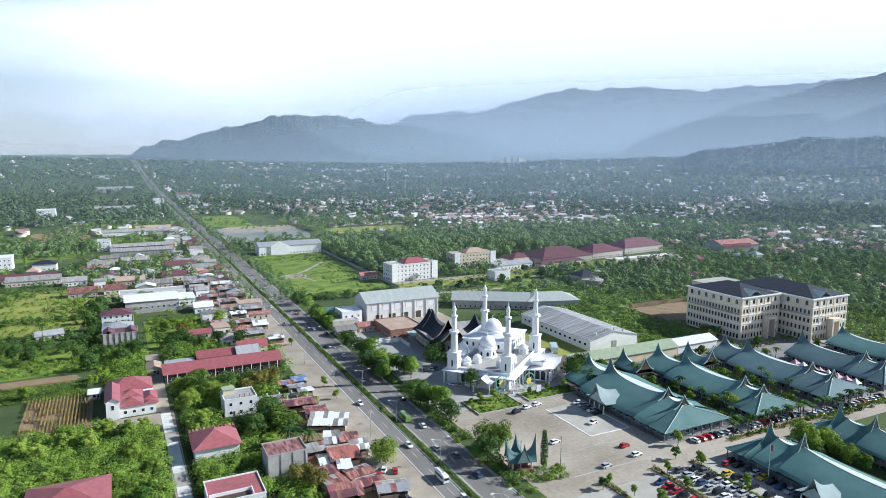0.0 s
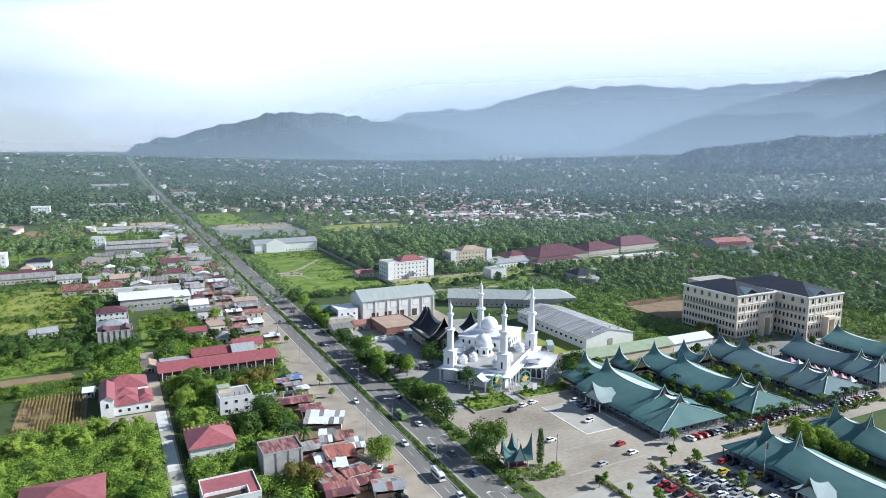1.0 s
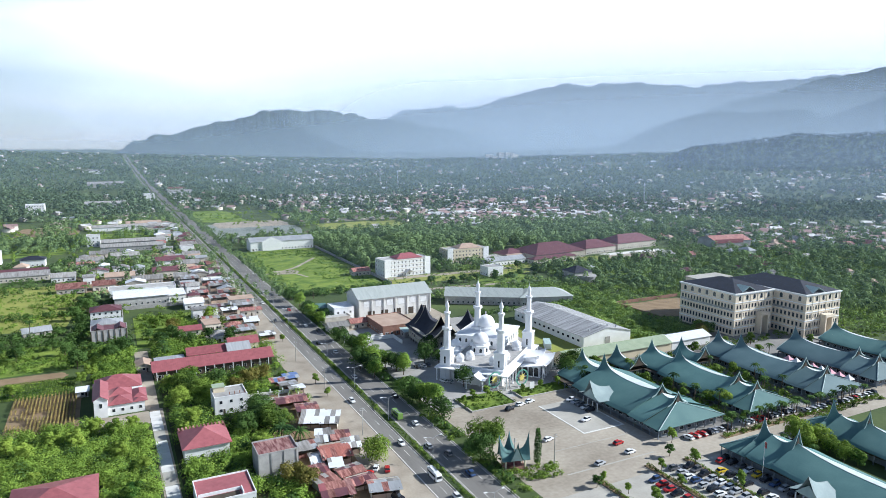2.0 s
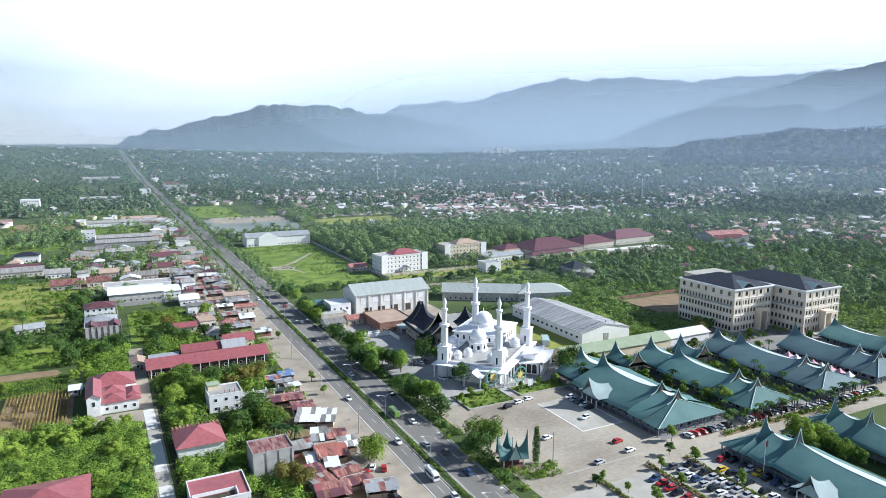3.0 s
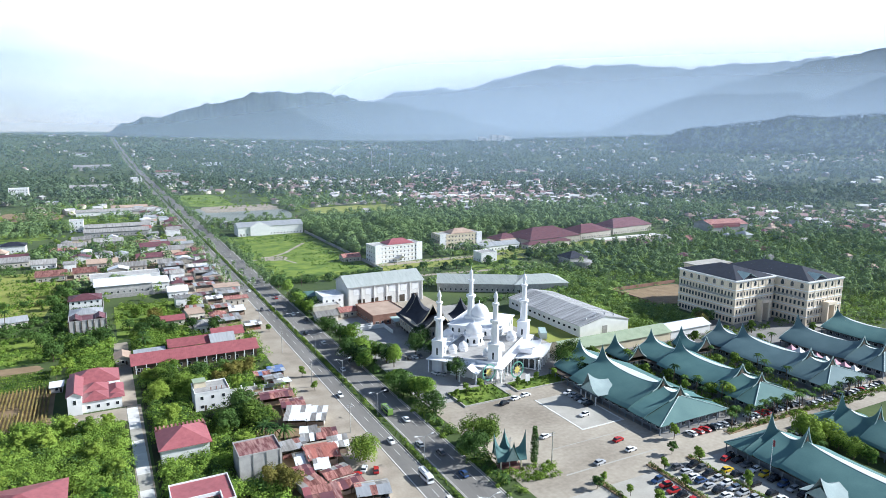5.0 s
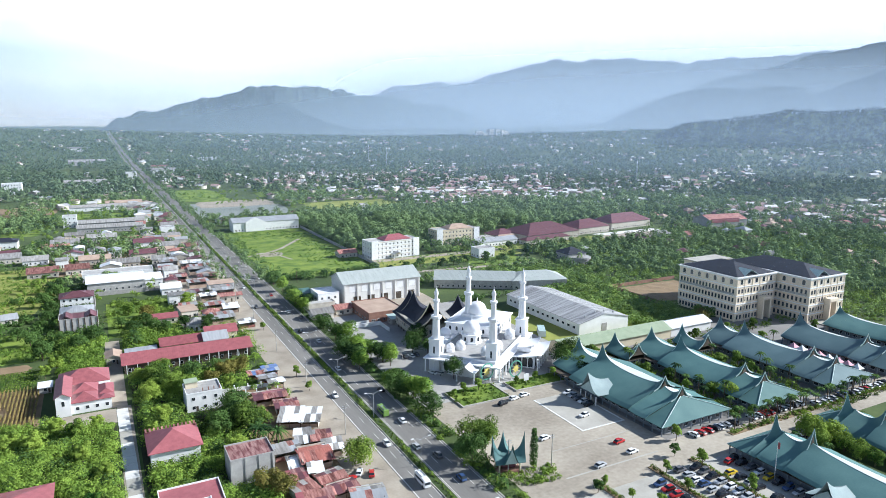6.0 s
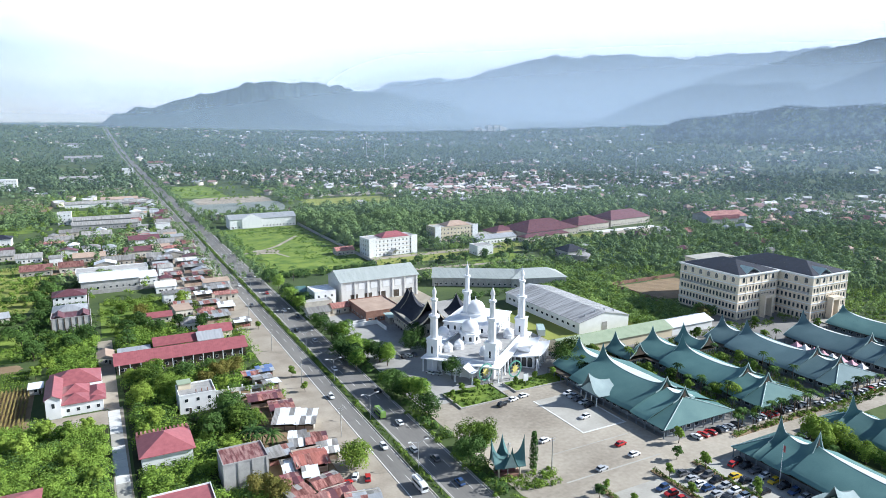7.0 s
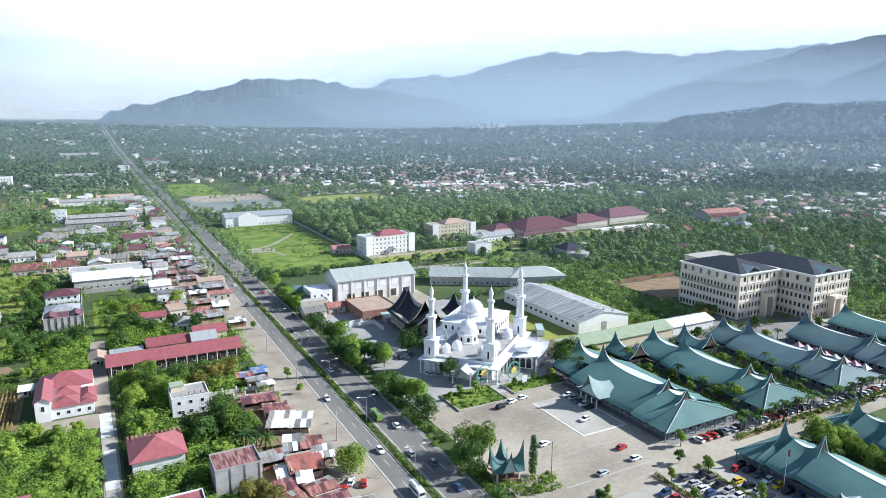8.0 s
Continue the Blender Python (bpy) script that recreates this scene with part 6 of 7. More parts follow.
    for x in (-h * 0.6, h * 0.62):
        for y in (-0.78, 0.78):
            part("wheel", wheel, None, t, at=Matrix.Translation((x, y, 0.32)) @ Matrix.Rotation(radians(90 if y < 0 else -90), 4, "X"))
    return t


CARS = {c: car(c, 1.0 if c in ("white", "red", "yellow", "silver") else 1.15) for c in ("white", "black", "silver", "red", "yellow", "blue", "grey")}
placed = set()


def park(colour, x, y, rz):
    t = CARS[colour]
    m = pose(x, y, 0.13 if 57 < x < 77 and 170 < y < 200 else 0.075, 0, 0, rz)
    if colour not in placed:
        placed.add(colour)
        t.matrix_basis = m
        return t
    return copy_thing(t, m)


ALL = ["white", "white", "white", "silver", "black", "grey", "black", "silver", "white", "black", "grey", "red", "white", "silver", "blue", "white"]
g = np.random.default_rng(21)
for k in range(5):
    park(["white", "silver", "grey", "white", "black"][k], 72.8, 198 - 3.0 * k, 184 + g.uniform(-2, 2))
park("white", 65.5, 179.5, 188)
park("red", -15.4, 177, 70)
park("white", -18.3, 179.3, 60)
for x, y, c, r in ((51.8, 203, "white", 8), (57, 204, "white", 6), (45.5, 201, "black", 15), (36.5, 240, "white", 110), (38.6, 238, "silver", 110), (34, 262, "black", 95), (37, 262, "white", 100), (39.5, 262, "grey", 92), (43, 172, "white", 10), (62, 152, "white", 4), (63, 159, "red", 8), (84, 134, "red", 12), (47.5, 150, "silver", 8)):
    park(c, x, y, r)
for col, (cx, n, y0) in enumerate(((55.5, 15, 92), (66.5, 18, 86), (71.8, 18, 85), (79.0, 16, 84))):
    for k in range(n):
        if g.random() < 0.14:
            continue
        c = "yellow" if (col, k) in ((3, 15), (3, 2)) else ALL[int(g.integers(0, len(ALL)))]
        park(c, cx + g.uniform(-0.3, 0.3), y0 + 3.0 * k + g.uniform(-0.2, 0.2), (0 if col % 2 else 180) + g.uniform(-4, 4))
for k in range(9):
    park(["black", "black", "grey", "white", "yellow", "black", "blue", "silver", "black"][k], 86.2, 134.5 - 3.1 * k, 180 + g.uniform(-4, 4))
for k in range(16):
    park(["white", "red", "red", "black", "white", "silver", "black", "white"][k % 8], 88 + 3.2 * k + g.uniform(-0.4, 0.4) + (6 if k > 6 else 0), 151.4, 95 + g.uniform(-6, 6))
for k in range(14):
    park(ALL[int(g.integers(0, len(ALL)))], 148 + 3.3 * k, 148.5 + g.uniform(-0.5, 0.5), 90 + g.uniform(-8, 8))
for k in range(8):
    park(ALL[int(g.integers(0, len(ALL)))], 118 + 3.1 * k, 134.6, 90 + g.uniform(-8, 8))
# traffic standing on the road
for x, y, c, r in ((-4.2, 192, "white", -90), (-6.6, 236, "white", -90), (3.3, 186, "silver", 90), (7.0, 205, "white", 90), (6.8, 178, "grey", 90), (10.7, 233, "black", 90), (3.4, 262, "white", 90), (6.9, 300, "white", 90), (3.5, 318, "black", 90), (-3.5, 152, "white", -90), (6.8, 163, "blue", 90), (10.4, 342, "grey", 90), (7.0, 355, "white", 90), (-6.3, 372, "grey", -90), (7.2, 395, "red", 90), (-3.6, 420, "white", -90), (3.4, 450, "white", 90), (-6.4, 480, "black", -90), (-22, 177, "red", 20), (-19, 160, "black", -60)):
    park(c, x, y, r)


def minibus(x, y, rz, colour, label):
    t = thing("minibus", label, "minibus", x, y, 0.075, rz)

    def ring(px, w, z0, z1):
        return [(px, -w, z0), (px, -w, z1 - 0.25), (px, -w * 0.86, z1), (px, w * 0.86, z1), (px, w, z1 - 0.25), (px, w, z0)]

    part("body", loft([ring(-3.4, 0.95, 0.45, 2.4), ring(-3.3, 1.02, 0.35, 2.6), ring(2.9, 1.02, 0.35, 2.6), ring(3.4, 0.95, 0.4, 2.2)]), PAINT[colour], t)
    part("side_window", box(-3.0, -1.03, 1.35, 2.6, 1.03, 2.05), M_GLASS, t)
    part("windscreen", box(3.2, -0.85, 1.2, 3.42, 0.85, 2.0), M_GLASS, t)
    part("roof_rack", join(box(-2.6, -0.7, 2.62, 0.8, -0.6, 2.8), box(-2.6, 0.6, 2.62, 0.8, 0.7, 2.8), box(-2.6, -0.7, 2.75, -2.5, 0.7, 2.8), box(0.7, -0.7, 2.75, 0.8, 0.7, 2.8)), M_METAL, t)
    wheel = as_mesh("wheel", lathe([(0.4, -0.14), (0.42, -0.1), (0.42, 0.1), (0.4, 0.14), (0.2, 0.145)], 12), M_TYRE)
    for px in (-2.2, 2.2):
        for py in (-0.92, 0.92):
            part("wheel", wheel, None, t, at=Matrix.Translation((px, py, 0.42)) @ Matrix.Rotation(radians(90 if py < 0 else -90), 4, "X"))
    return t


minibus(3.6, 214, 90, "green", "green city minibus on the asphalt road")
minibus(-4.2, 166, -90, "white", "white minibus with roof rack on the road")


# ---- gate monument with upswept roofs, cypress, wreath boards ----
tugu = thing("gate_monument", "gate monument with upswept teal roofs and tall spires", "monument", 21.5, 161, 0.05, -14)


def horn_roof(x, y, rz, half, w, base, top, spike):
    def skin(u, v):
        a = 2 * v - 1
        side = abs(2 * u - 1)
        rise = spike * abs(a) ** 4
        return (a * half * (1 + 0.1 * (1 - side)), (2 * u - 1) * w * (1 - 0.5 * abs(a) ** 3 * (1 - side)), base + (top - base + rise) * (1 - side) ** 1.1)

    r = part("roof", sheet(skin, 16, 24, 0.15), M_TEAL, tugu, at=pose(x, y, 0, 0, 0, rz))
    part("gable_wall", join(*[([(s * half * 0.9, -w * 0.8, base), (s * half * 0.9, w * 0.8, base), (s * half * 1.0, 0, top + spike * 0.5), (s * half * 0.9 - s * 0.2, -w * 0.8, base), (s * half * 0.9 - s * 0.2, w * 0.8, base), (s * half - s * 0.2, 0, top + spike * 0.5)], [(0, 1, 2), (5, 4, 3), (0, 3, 4, 1), (1, 4, 5, 2), (2, 5, 3, 0)]) for s in (-1, 1)]), M_TEALEDGE, r)


horn_roof(0, 0, 0, 4.6, 2.9, 3.6, 6.0, 6.0)
horn_roof(0, 0.5, 90, 4.0, 2.4, 3.6, 6.0, 4.4)
for a in (-3.2, 3.2):
    for b in (-1.8, 1.8):
        part("column", lathe([(0.4, 0), (0.4, 0.4), (0.28, 0.5), (0.28, 3.7)], 8, a, b), M_CREAM, tugu)
part("base", box(-3.9, -2.6, 0, 3.9, 2.6, 0.4), M_BRICK, tugu)
part("panel", box(-2.6, 0.5, 0.4, 2.6, 0.8, 3.4), M_MAROON, tugu)

cyp = thing("cypress", "slender dark green cypress tree", "tree", 29.3, 159)
part("trunk", tube([(0, 0, -0.1), (0, 0, 2.5), (0, 0, 11)], [0.2, 0.16, 0.04]), M_BARK, cyp)
q, f = leaf_cloud([(0, 0, 1.2 + 1.05 * k) for k in range(11)], [(0.75 + 0.6 * math.sin(math.pi * min(1.0, (k + 1.6) / 11.0)),) * 2 + (0.9,) for k in range(11)], 70, 0.3, up=0.1)
me = fast_mesh("crown", q, f)
me.materials.append(M_LEAFDARK)
part("crown", me, M_LEAFDARK, cyp)

M_STAR = material("yellow_ornament", (0.7, 0.6, 0.2), (0.5, 0.42, 0.12), 0.5)
M_RING = material("green_ornament", (0.16, 0.38, 0.3), (0.1, 0.27, 0.2), 0.5)


def star_ring(x, y):
    t = thing("ornament_ring", "round green ornament ring with a yellow star", "ornament", x, y, 0.3, 10, "ornament rings before the mosque")
    v, f = [], []
    n = 28
    for k in range(n):
        a = 2 * math.pi * k / n
        for r, yy in ((3.0, -0.1), (3.5, -0.1), (3.5, 0.1), (3.0, 0.1)):
            v.append((r * math.cos(a), yy, 4.2 + r * math.sin(a)))
    f = [(4 * k + j, 4 * ((k + 1) % n) + j, 4 * ((k + 1) % n) + (j + 1) % 4, 4 * k + (j + 1) % 4) for k in range(n) for j in range(4)]
    part("ring", (v, f), M_RING, t)
    star = [((2.1 if k % 2 == 0 else 1.0) * math.sin(math.pi * k / 8), (2.1 if k % 2 == 0 else 1.0) * math.cos(math.pi * k / 8)) for k in range(16)]
    v = [(a, -0.08, 4.2 + b) for a, b in star] + [(a, 0.08, 4.2 + b) for a, b in star]
    part("star", (v, [tuple(range(15, -1, -1)), tuple(range(16, 32))] + [(i, (i + 1) % 16, 16 + (i + 1) % 16, 16 + i) for i in range(16)]), M_STAR, t)
    for k in range(8):
        a = math.pi * k / 4
        part("spoke", tube([(2.0 * math.cos(a), 0, 4.2 + 2.0 * math.sin(a)), (3.1 * math.cos(a), 0, 4.2 + 3.1 * math.sin(a))], [0.05, 0.05], 5), M_RING, t)
    for s in (-1, 1):
        part("post", box(s * 2.0 - 0.12, 0.12, -0.4, s * 2.0 + 0.12, 0.3, 3.0), M_WHITE, t)


star_ring(51.5, 222)
star_ring(63.5, 219.5)
sign = thing("sign_board", "small white sign board on a post", "sign", 64.5, 213.5, 0.3)
part("board", box(-1.1, -0.1, 1.2, 1.1, 0.1, 4.0), M_WHITE, sign)
part("post", box(-0.15, -0.08, 0, 0.15, 0.08, 1.2), M_METAL, sign)

crate = thing("container", "pale green-white container on the lawn", "container", 107, 262, 0.06, 60)
part("body", join(box(-5, -1.6, 0.2, 5, 1.6, 3.0), *[box(-4.9 + 0.7 * k, -1.68, 0.3, -4.6 + 0.7 * k, 1.68, 2.9) for k in range(15)]), M_GLARE_AND_CRATE, crate)
part("lid", box(-5.05, -1.7, 3.0, 5.05, 1.7, 3.15), M_TEALEDGE, crate)

flag = thing("flag_pole", "slim white flag pole beside the hall", "flag pole", 87.2, 121)
part("pole", lathe([(0.1, 0), (0.05, 12)], 8), M_WHITE, flag)
part("flag", sheet(lambda u, v: (0.05 + 0.9 * u, 0.15 * math.sin(5 * u), 9.8 + 2.0 * v - 0.5 * u), 8, 3, 0.02), M_REDROOF, flag, "red hanging flag")

M_PINK = material("pink_canvas", (0.72, 0.42, 0.46), (0.6, 0.3, 0.35), 0.8)
for k in range(8):
    t = thing("market_tent", "small pink and white canvas market tent", "market tent", 192.6 + 0.15 * k, 160 + 4.2 * k, 0.05, 0, "tents beside the market hall")
    part("canopy", lathe([(2.6, 2.4), (2.5, 2.55), (1.2, 3.3), (0.1, 4.4)], 4, 0, 0, math.pi / 4), M_PINK if k % 3 else M_WHITE, t)
    for a in (-1.6, 1.6):
        for b in (-1.6, 1.6):
            part("pole", box(a - 0.05, b - 0.05, 0, a + 0.05, b + 0.05, 2.5), M_METAL, t)

tent = thing("canvas_tent", "white canvas tent beside the road trees", "tent", 27, 262, 0.05, 20)
part("canopy", sheet(lambda u, v: (7 * u - 3.5, 9 * v - 4.5, 2.4 + 3.6 * (1 - abs(2 * u - 1))), 8, 2, 0.06), M_WHITE, tent)
part("wall_sheet", box(-3.4, 4.3, 0, 3.4, 4.4, 2.5), M_WHITE, tent)
for a in (-3.3, 3.3):
    for b in (-4.3, 0, 4.1):
        part("pole", box(a - 0.06, b - 0.06, 0, a + 0.06, b + 0.06, 2.4), M_METAL, tent)

# ---- trees near by ----
HOUSE_FEET = [b for b in FEET if b != (31, 205, 83, 220)]
for box_ in ((-10, 60, 13, 4800), (19, 139, 105, 212), (35, 225, 100, 330), (78, 138, 262, 244), (20, 335, 90, 380), (119, 250, 156, 318), (205, 212, 272, 292), (14, 440, 96, 640), (-128, 256, -103, 297), (19, 60, 118, 139), (96, 462, 142, 486), (165, 488, 212, 512), (200, 476, 420, 534), (318, 446, 395, 476), (200, 276, 256, 318), (100, 335, 180, 378), (28, 638, 95, 662), (14, 740, 125, 1080), (150, 755, 262, 835), (-80, 112, -74, 345), (445, 446, 495, 480), (92, 398, 222, 466), (205, 446, 330, 478)):
    keep_clear(*box_)


def is_clear(x, y, gap=0.0):
    return not any(a - gap < x < c + gap and b - gap < y < d + gap for a, b, c, d in FEET)


ROAD_TREES = [(15.0, 233), (17.5, 224), (20, 216), (16.5, 229), (19, 221), (18.5, 206), (22.5, 176), (14.5, 170), (11.5, 258), (12.5, 264), (15, 269), (9.8, 272), (16.5, 276), (23.5, 262), (24.5, 256), (14, 284), (18, 292), (15.0, 300), (20.5, 268), (15.0, 318), (14.5, 352), (18.0, 358), (13.9, 366), (15.5, 380), (16, 402), (15, 420)]
plant(make_tree("street_tree", "bright green broadleaf tree beside the road", 7.8, 4.7, M_THICKET, 3, blobs=13), ROAD_TREES[::2], (0.95, 1.3), 2)
plant(make_tree("street_tree", "dense green tree beside the road", 7.2, 4.8, M_LEAFDARK, 4, blobs=13), ROAD_TREES[1::2], (0.95, 1.3), 3)
plant(make_tree("roadside_tree", "large bright green tree between stalls and road", 7.4, 5.6, M_LEAFBRIGHT, 44, blobs=18, per=120, size=0.34, low=0.22), [(-16, 185)], (1.0, 1.05), 45)
plant(make_tree("square_tree", "large spreading dark tree at the square's edge", 9.2, 6.2, M_LEAF, 8, blobs=14, per=90), [(18.5, 178), (22.5, 175.5)], (0.85, 1.0), 4)
plant(make_tree("garden_tree", "dark rounded tree beside the mosque garden", 9.5, 5.5, M_LEAFDARK, 9, blobs=12), [(87.5, 219), (92, 213), (88, 207), (45, 262), (42, 272), (48, 277), (39.5, 266), (41.5, 231)], (0.7, 1.05), 5)
plant(make_tree("spreading_tree", "wide dark tree beside the mosque steps", 9.5, 7.0, M_LEAF, 29, blobs=15, per=120), [(90, 222), (95, 226)], (0.95, 1.1), 30)
plant(make_tree("yard_tree", "bushy green tree among the houses", 7.5, 4.4, M_LEAFDARK, 10), [(-44, 231), (-41, 226), (-47, 226), (-38.5, 222), (-50, 222), (-52, 278), (-42, 282), (-69, 352), (-63, 362), (-74, 366), (-60, 352), (-55, 345), (-46, 350), (-36, 342), (-30, 330), (-106, 330), (-112, 352), (-118, 366), (-100, 350), (-86, 345), (-92, 336), (-140, 362), (-146, 372), (-132, 352), (-104, 442), (-108, 458), (-104, 474), (-106, 408), (-110, 425), (-107, 392)], (0.7, 1.15), 6)
plant(make_tree("olive_tree", "olive-brown leafy tree between houses", 7.0, 5.0, M_LEAFDRY, 11), [(-44.5, 181), (-41, 177), (-40, 272), (-34, 276), (-46, 268), (192, 240), (-62, 373)], (0.8, 1.05), 7)
plant(make_tree("bright_tree", "light green leafy tree beside the stalls", 6.8, 4.6, M_LEAFBRIGHT, 12), [(197, 247), (201, 243), (-48, 302), (-57, 268), (-66, 272), (-71, 284), (-62, 286), (-54, 290), (-68, 262), (-40, 392), (-70, 390), (-58, 380), (124, 166), (121, 171), (139, 132.5), (119, 133), (124, 128), (116, 126), (122, 122), (120, 116), (118, 129), (121, 112)], (0.75, 1.2), 8)
plant(make_tree("sapling", "young small-leaved tree with slim trunk", 4.2, 1.7, M_LEAF, 13, blobs=5, per=60, size=0.3, trunk_r=0.09), [(-13.5, 246), (-14.2, 262), (80.3, 151.5), (41, 141), (43, 132), (46, 124), (50, 116), (62, 138), (74.5, 136), (76, 120), (66, 108), (60, 128), (118.2, 153), (33, 215), (38, 217), (44, 216), (60, 214), (70, 215), (78, 214), (-12, 330)], (0.8, 1.3), 9)
plant(make_tree("garden_tree", "broad dark green tree in a walled garden", 8.2, 6.6, M_LEAFDARK, 47, blobs=20, per=120, size=0.34, low=0.25), [(-43, 236), (-37, 231)], (0.8, 1.0), 46)
plant(make_palm("palm_tree", "slim palm tree beside the access road", 5.6, 14, 15, 2.1), [(104 + 3.6 * k, 148.6 + (0.9 if k % 2 else -0.5)) for k in range(23)] + [(114, 170), (118, 182), (150, 170), (154, 182), (116, 160), (156, 162), (112, 132), (113, 122), (160, 146), (-40, 208), (-37, 213)], (0.75, 1.25), 10)
plant(make_palm("coconut_palm", "tall coconut palm among gardens", 9.0, 15, 18, 3.4), [(-110, 470), (-106, 486), (-72, 560), (-88, 600), (-60, 610), (-120, 600), (-70, 330), (-130, 395), (-36, 305), (-100, 560), (30, 420), (300, 330), (330, 350), (280, 300)], (0.8, 1.2), 11)


plant(make_tree("leafy_tree", "large rounded green tree beside the stalls", 9.6, 6.4, M_LEAF, 25, blobs=16, per=110, size=0.38), [(-43, 222.5), (-37.5, 222), (-60, 268), (-66, 279), (-55, 262)], (0.7, 1.0), 26)
plant(make_palm("spreading_palm", "low palm with long arching fronds beside the stalls", 3.6, 27, 20, 4.4), [(-34.8, 211), (-40, 214.5), (-70, 330)], (1.1, 1.35), 28)


# ---- undergrowth, gardens and woods that nobody could count ----
def scatter(x0, y0, x1, y1, area, keep=1.0, seed=0, wet=0.5, anywhere=False):
    g2 = np.random.default_rng(seed)
    n = int((x1 - x0) * (y1 - y0) / area)
    p = np.column_stack([g2.uniform(x0, x1, n), g2.uniform(y0, y1, n)])
    dens = fbm(p[:, 0] * 0.05, p[:, 1] * 0.05, seed + 50, 3) + wet
    ok = [i for i in range(n) if g2.random() < keep and dens[i] > 0 and (anywhere or is_clear(p[i, 0], p[i, 1], 0.4))]
    return p[ok]


def stuff(name, label, category, centres, radii, per, size, mat, ruffle=0.33):
    q, f = leaf_cloud(centres, radii, per, size, ruffle=ruffle)
    me = fast_mesh(name, q, f)
    me.materials.append(mat)
    tagged(new(name, me), label, category, "", "stuff")


def bushes(name, label, zones, mat, r=(1.0, 2.2), per=30, size=0.42, seed=0, wet=0.5, anywhere=False):
    g2 = np.random.default_rng(seed)
    pts = np.concatenate([scatter(*z[:4], z[4], 1.0, seed + k, wet, anywhere) for k, z in enumerate(zones)])
    rad = g2.uniform(*r, len(pts))
    c = np.column_stack([pts, land(pts[:, 0], pts[:, 1]) + rad * 0.55])
    stuff(name, label, "bushes", c, np.column_stack([rad, rad, rad * 0.85]), per, size, mat)


bushes("thicket", "dense fine-leaved bushes and creepers beside the lane", [(-132, 120, -80.5, 256, 5.0), (-70.5, 140, -54, 215, 9.0)], M_THICKET, (0.9, 3.4), 90, 0.34, 11, 0.4)
bushes("thicket", "dense bright green bushes and creepers", [(-73.5, 140, -54, 350, 8.0), (-54, 150, -40, 345, 10.0), (-40, 245, -20, 345, 14.0), (-100, 300, -83, 350, 5.0)], M_THICKET, (0.9, 3.4), 66, 0.38, 1, 0.5)
bushes("thicket", "dense light green garden bushes", [(-132, 120, -80.5, 256, 7.0), (-73.5, 140, -40, 350, 10.0), (-170, 338, -104, 372, 40.0), (-104, 330, -84, 400, 12.0), (-80, 350, -22, 420, 16)], M_LEAF, (0.8, 2.4), 44, 0.36, 2, 0.3)
bushes("thicket", "dark creepers between bright bushes", [(-132, 120, -80.5, 256, 45.0), (-73.5, 140, -40, 350, 26.0)], M_LEAFDARK, (1.4, 3.4), 60, 0.42, 8, 0.3)
bushes("scrub", "dark green scrub and hedges", [(-200, 374, -104, 406, 16.0), (-200, 436, -106, 446, 12), (-110, 330, -84, 470, 18.0), (-180, 512, -20, 660, 40), (80, 440, 98, 640, 6.0), (14, 425, 45, 480, 7.0), (50, 425, 95, 450, 14.0), (13.2, 150, 18.6, 420, 26.0), (98, 330, 200, 345, 10)], M_LEAFDARK, (1.2, 3.0), 34, 0.55, 3, 0.5)
bushes("scrub", "overgrown green scrub between warehouse and office", [(156, 244, 205, 470, 13.0), (160, 318, 470, 470, 19.0), (272, 200, 520, 330, 22.0), (96, 376, 220, 398, 22)], M_SCRUB, (0.9, 3.2), 24, 0.6, 4, 0.5)
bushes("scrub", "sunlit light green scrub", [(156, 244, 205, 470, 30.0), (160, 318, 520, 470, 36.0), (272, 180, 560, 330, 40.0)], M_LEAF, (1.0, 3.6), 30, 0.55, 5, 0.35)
patch("scrub_ground", 256, 318, 520, 446, 0.03, M_GRASS, "weedy grass under the scrub", "ground", wobble=0.08)
patch("scrub_ground", 158, 244, 205, 446, 0.03, M_GRASS, "weedy grass under the scrub", "ground")
bushes("grass_tufts", "tall grass tufts and weeds in the green fields", [(-230, 408, -106, 545, 16.0), (-200, 330, -104, 378, 12.0), (-185, 752, -40, 845, 40.0)], M_THICKET, (0.5, 1.7), 16, 0.42, 6, 0.25)
g = np.random.default_rng(35)
tx, ty = g.uniform(16, 92, 1400), g.uniform(436, 636, 1400)
sel = fbm(tx * 0.05, ty * 0.05, 36, 3) > 0.0
tx, ty = tx[sel], ty[sel]
tr_ = g.uniform(0.4, 1.3, len(tx))
stuff("grass_tufts", "darker grass tufts and weeds in the green field", "grass", np.column_stack([tx, ty, tr_ * 0.4]), np.column_stack([tr_, tr_, tr_ * 0.45]), 12, 0.34, M_THICKET)
plant(make_tree("yard_edge_tree", "dark leafy tree at the yard's edge", 6.0, 3.6, M_LEAFDARK, 51, blobs=9, per=70, size=0.42), [(108 + 7.5 * k + 2.2 * math.sin(5 * k), 423 + 6 * math.sin(3.7 * k)) for k in range(15)] + [(97 + 3 * math.sin(k), 388 + 6 * k) for k in range(6)] + [(148, 470), (152, 480), (160, 492), (215, 455), (228, 448), (243, 452), (262, 446), (290, 452)], (0.6, 1.15), 52)
bushes("scrub", "low scrub and weeds round the apartment blocks", [(92, 380, 216, 462, 34.0), (205, 440, 330, 476, 30.0), (14, 432, 30, 640, 16.0)], M_SCRUB, (0.5, 1.7), 18, 0.45, 53, 0.3, True)
# hedge plants on the median and planted strips of the car park
g = np.random.default_rng(33)
hy = np.arange(90, 640, 1.15)
hx = g.uniform(-1.0, 0.6, len(hy))
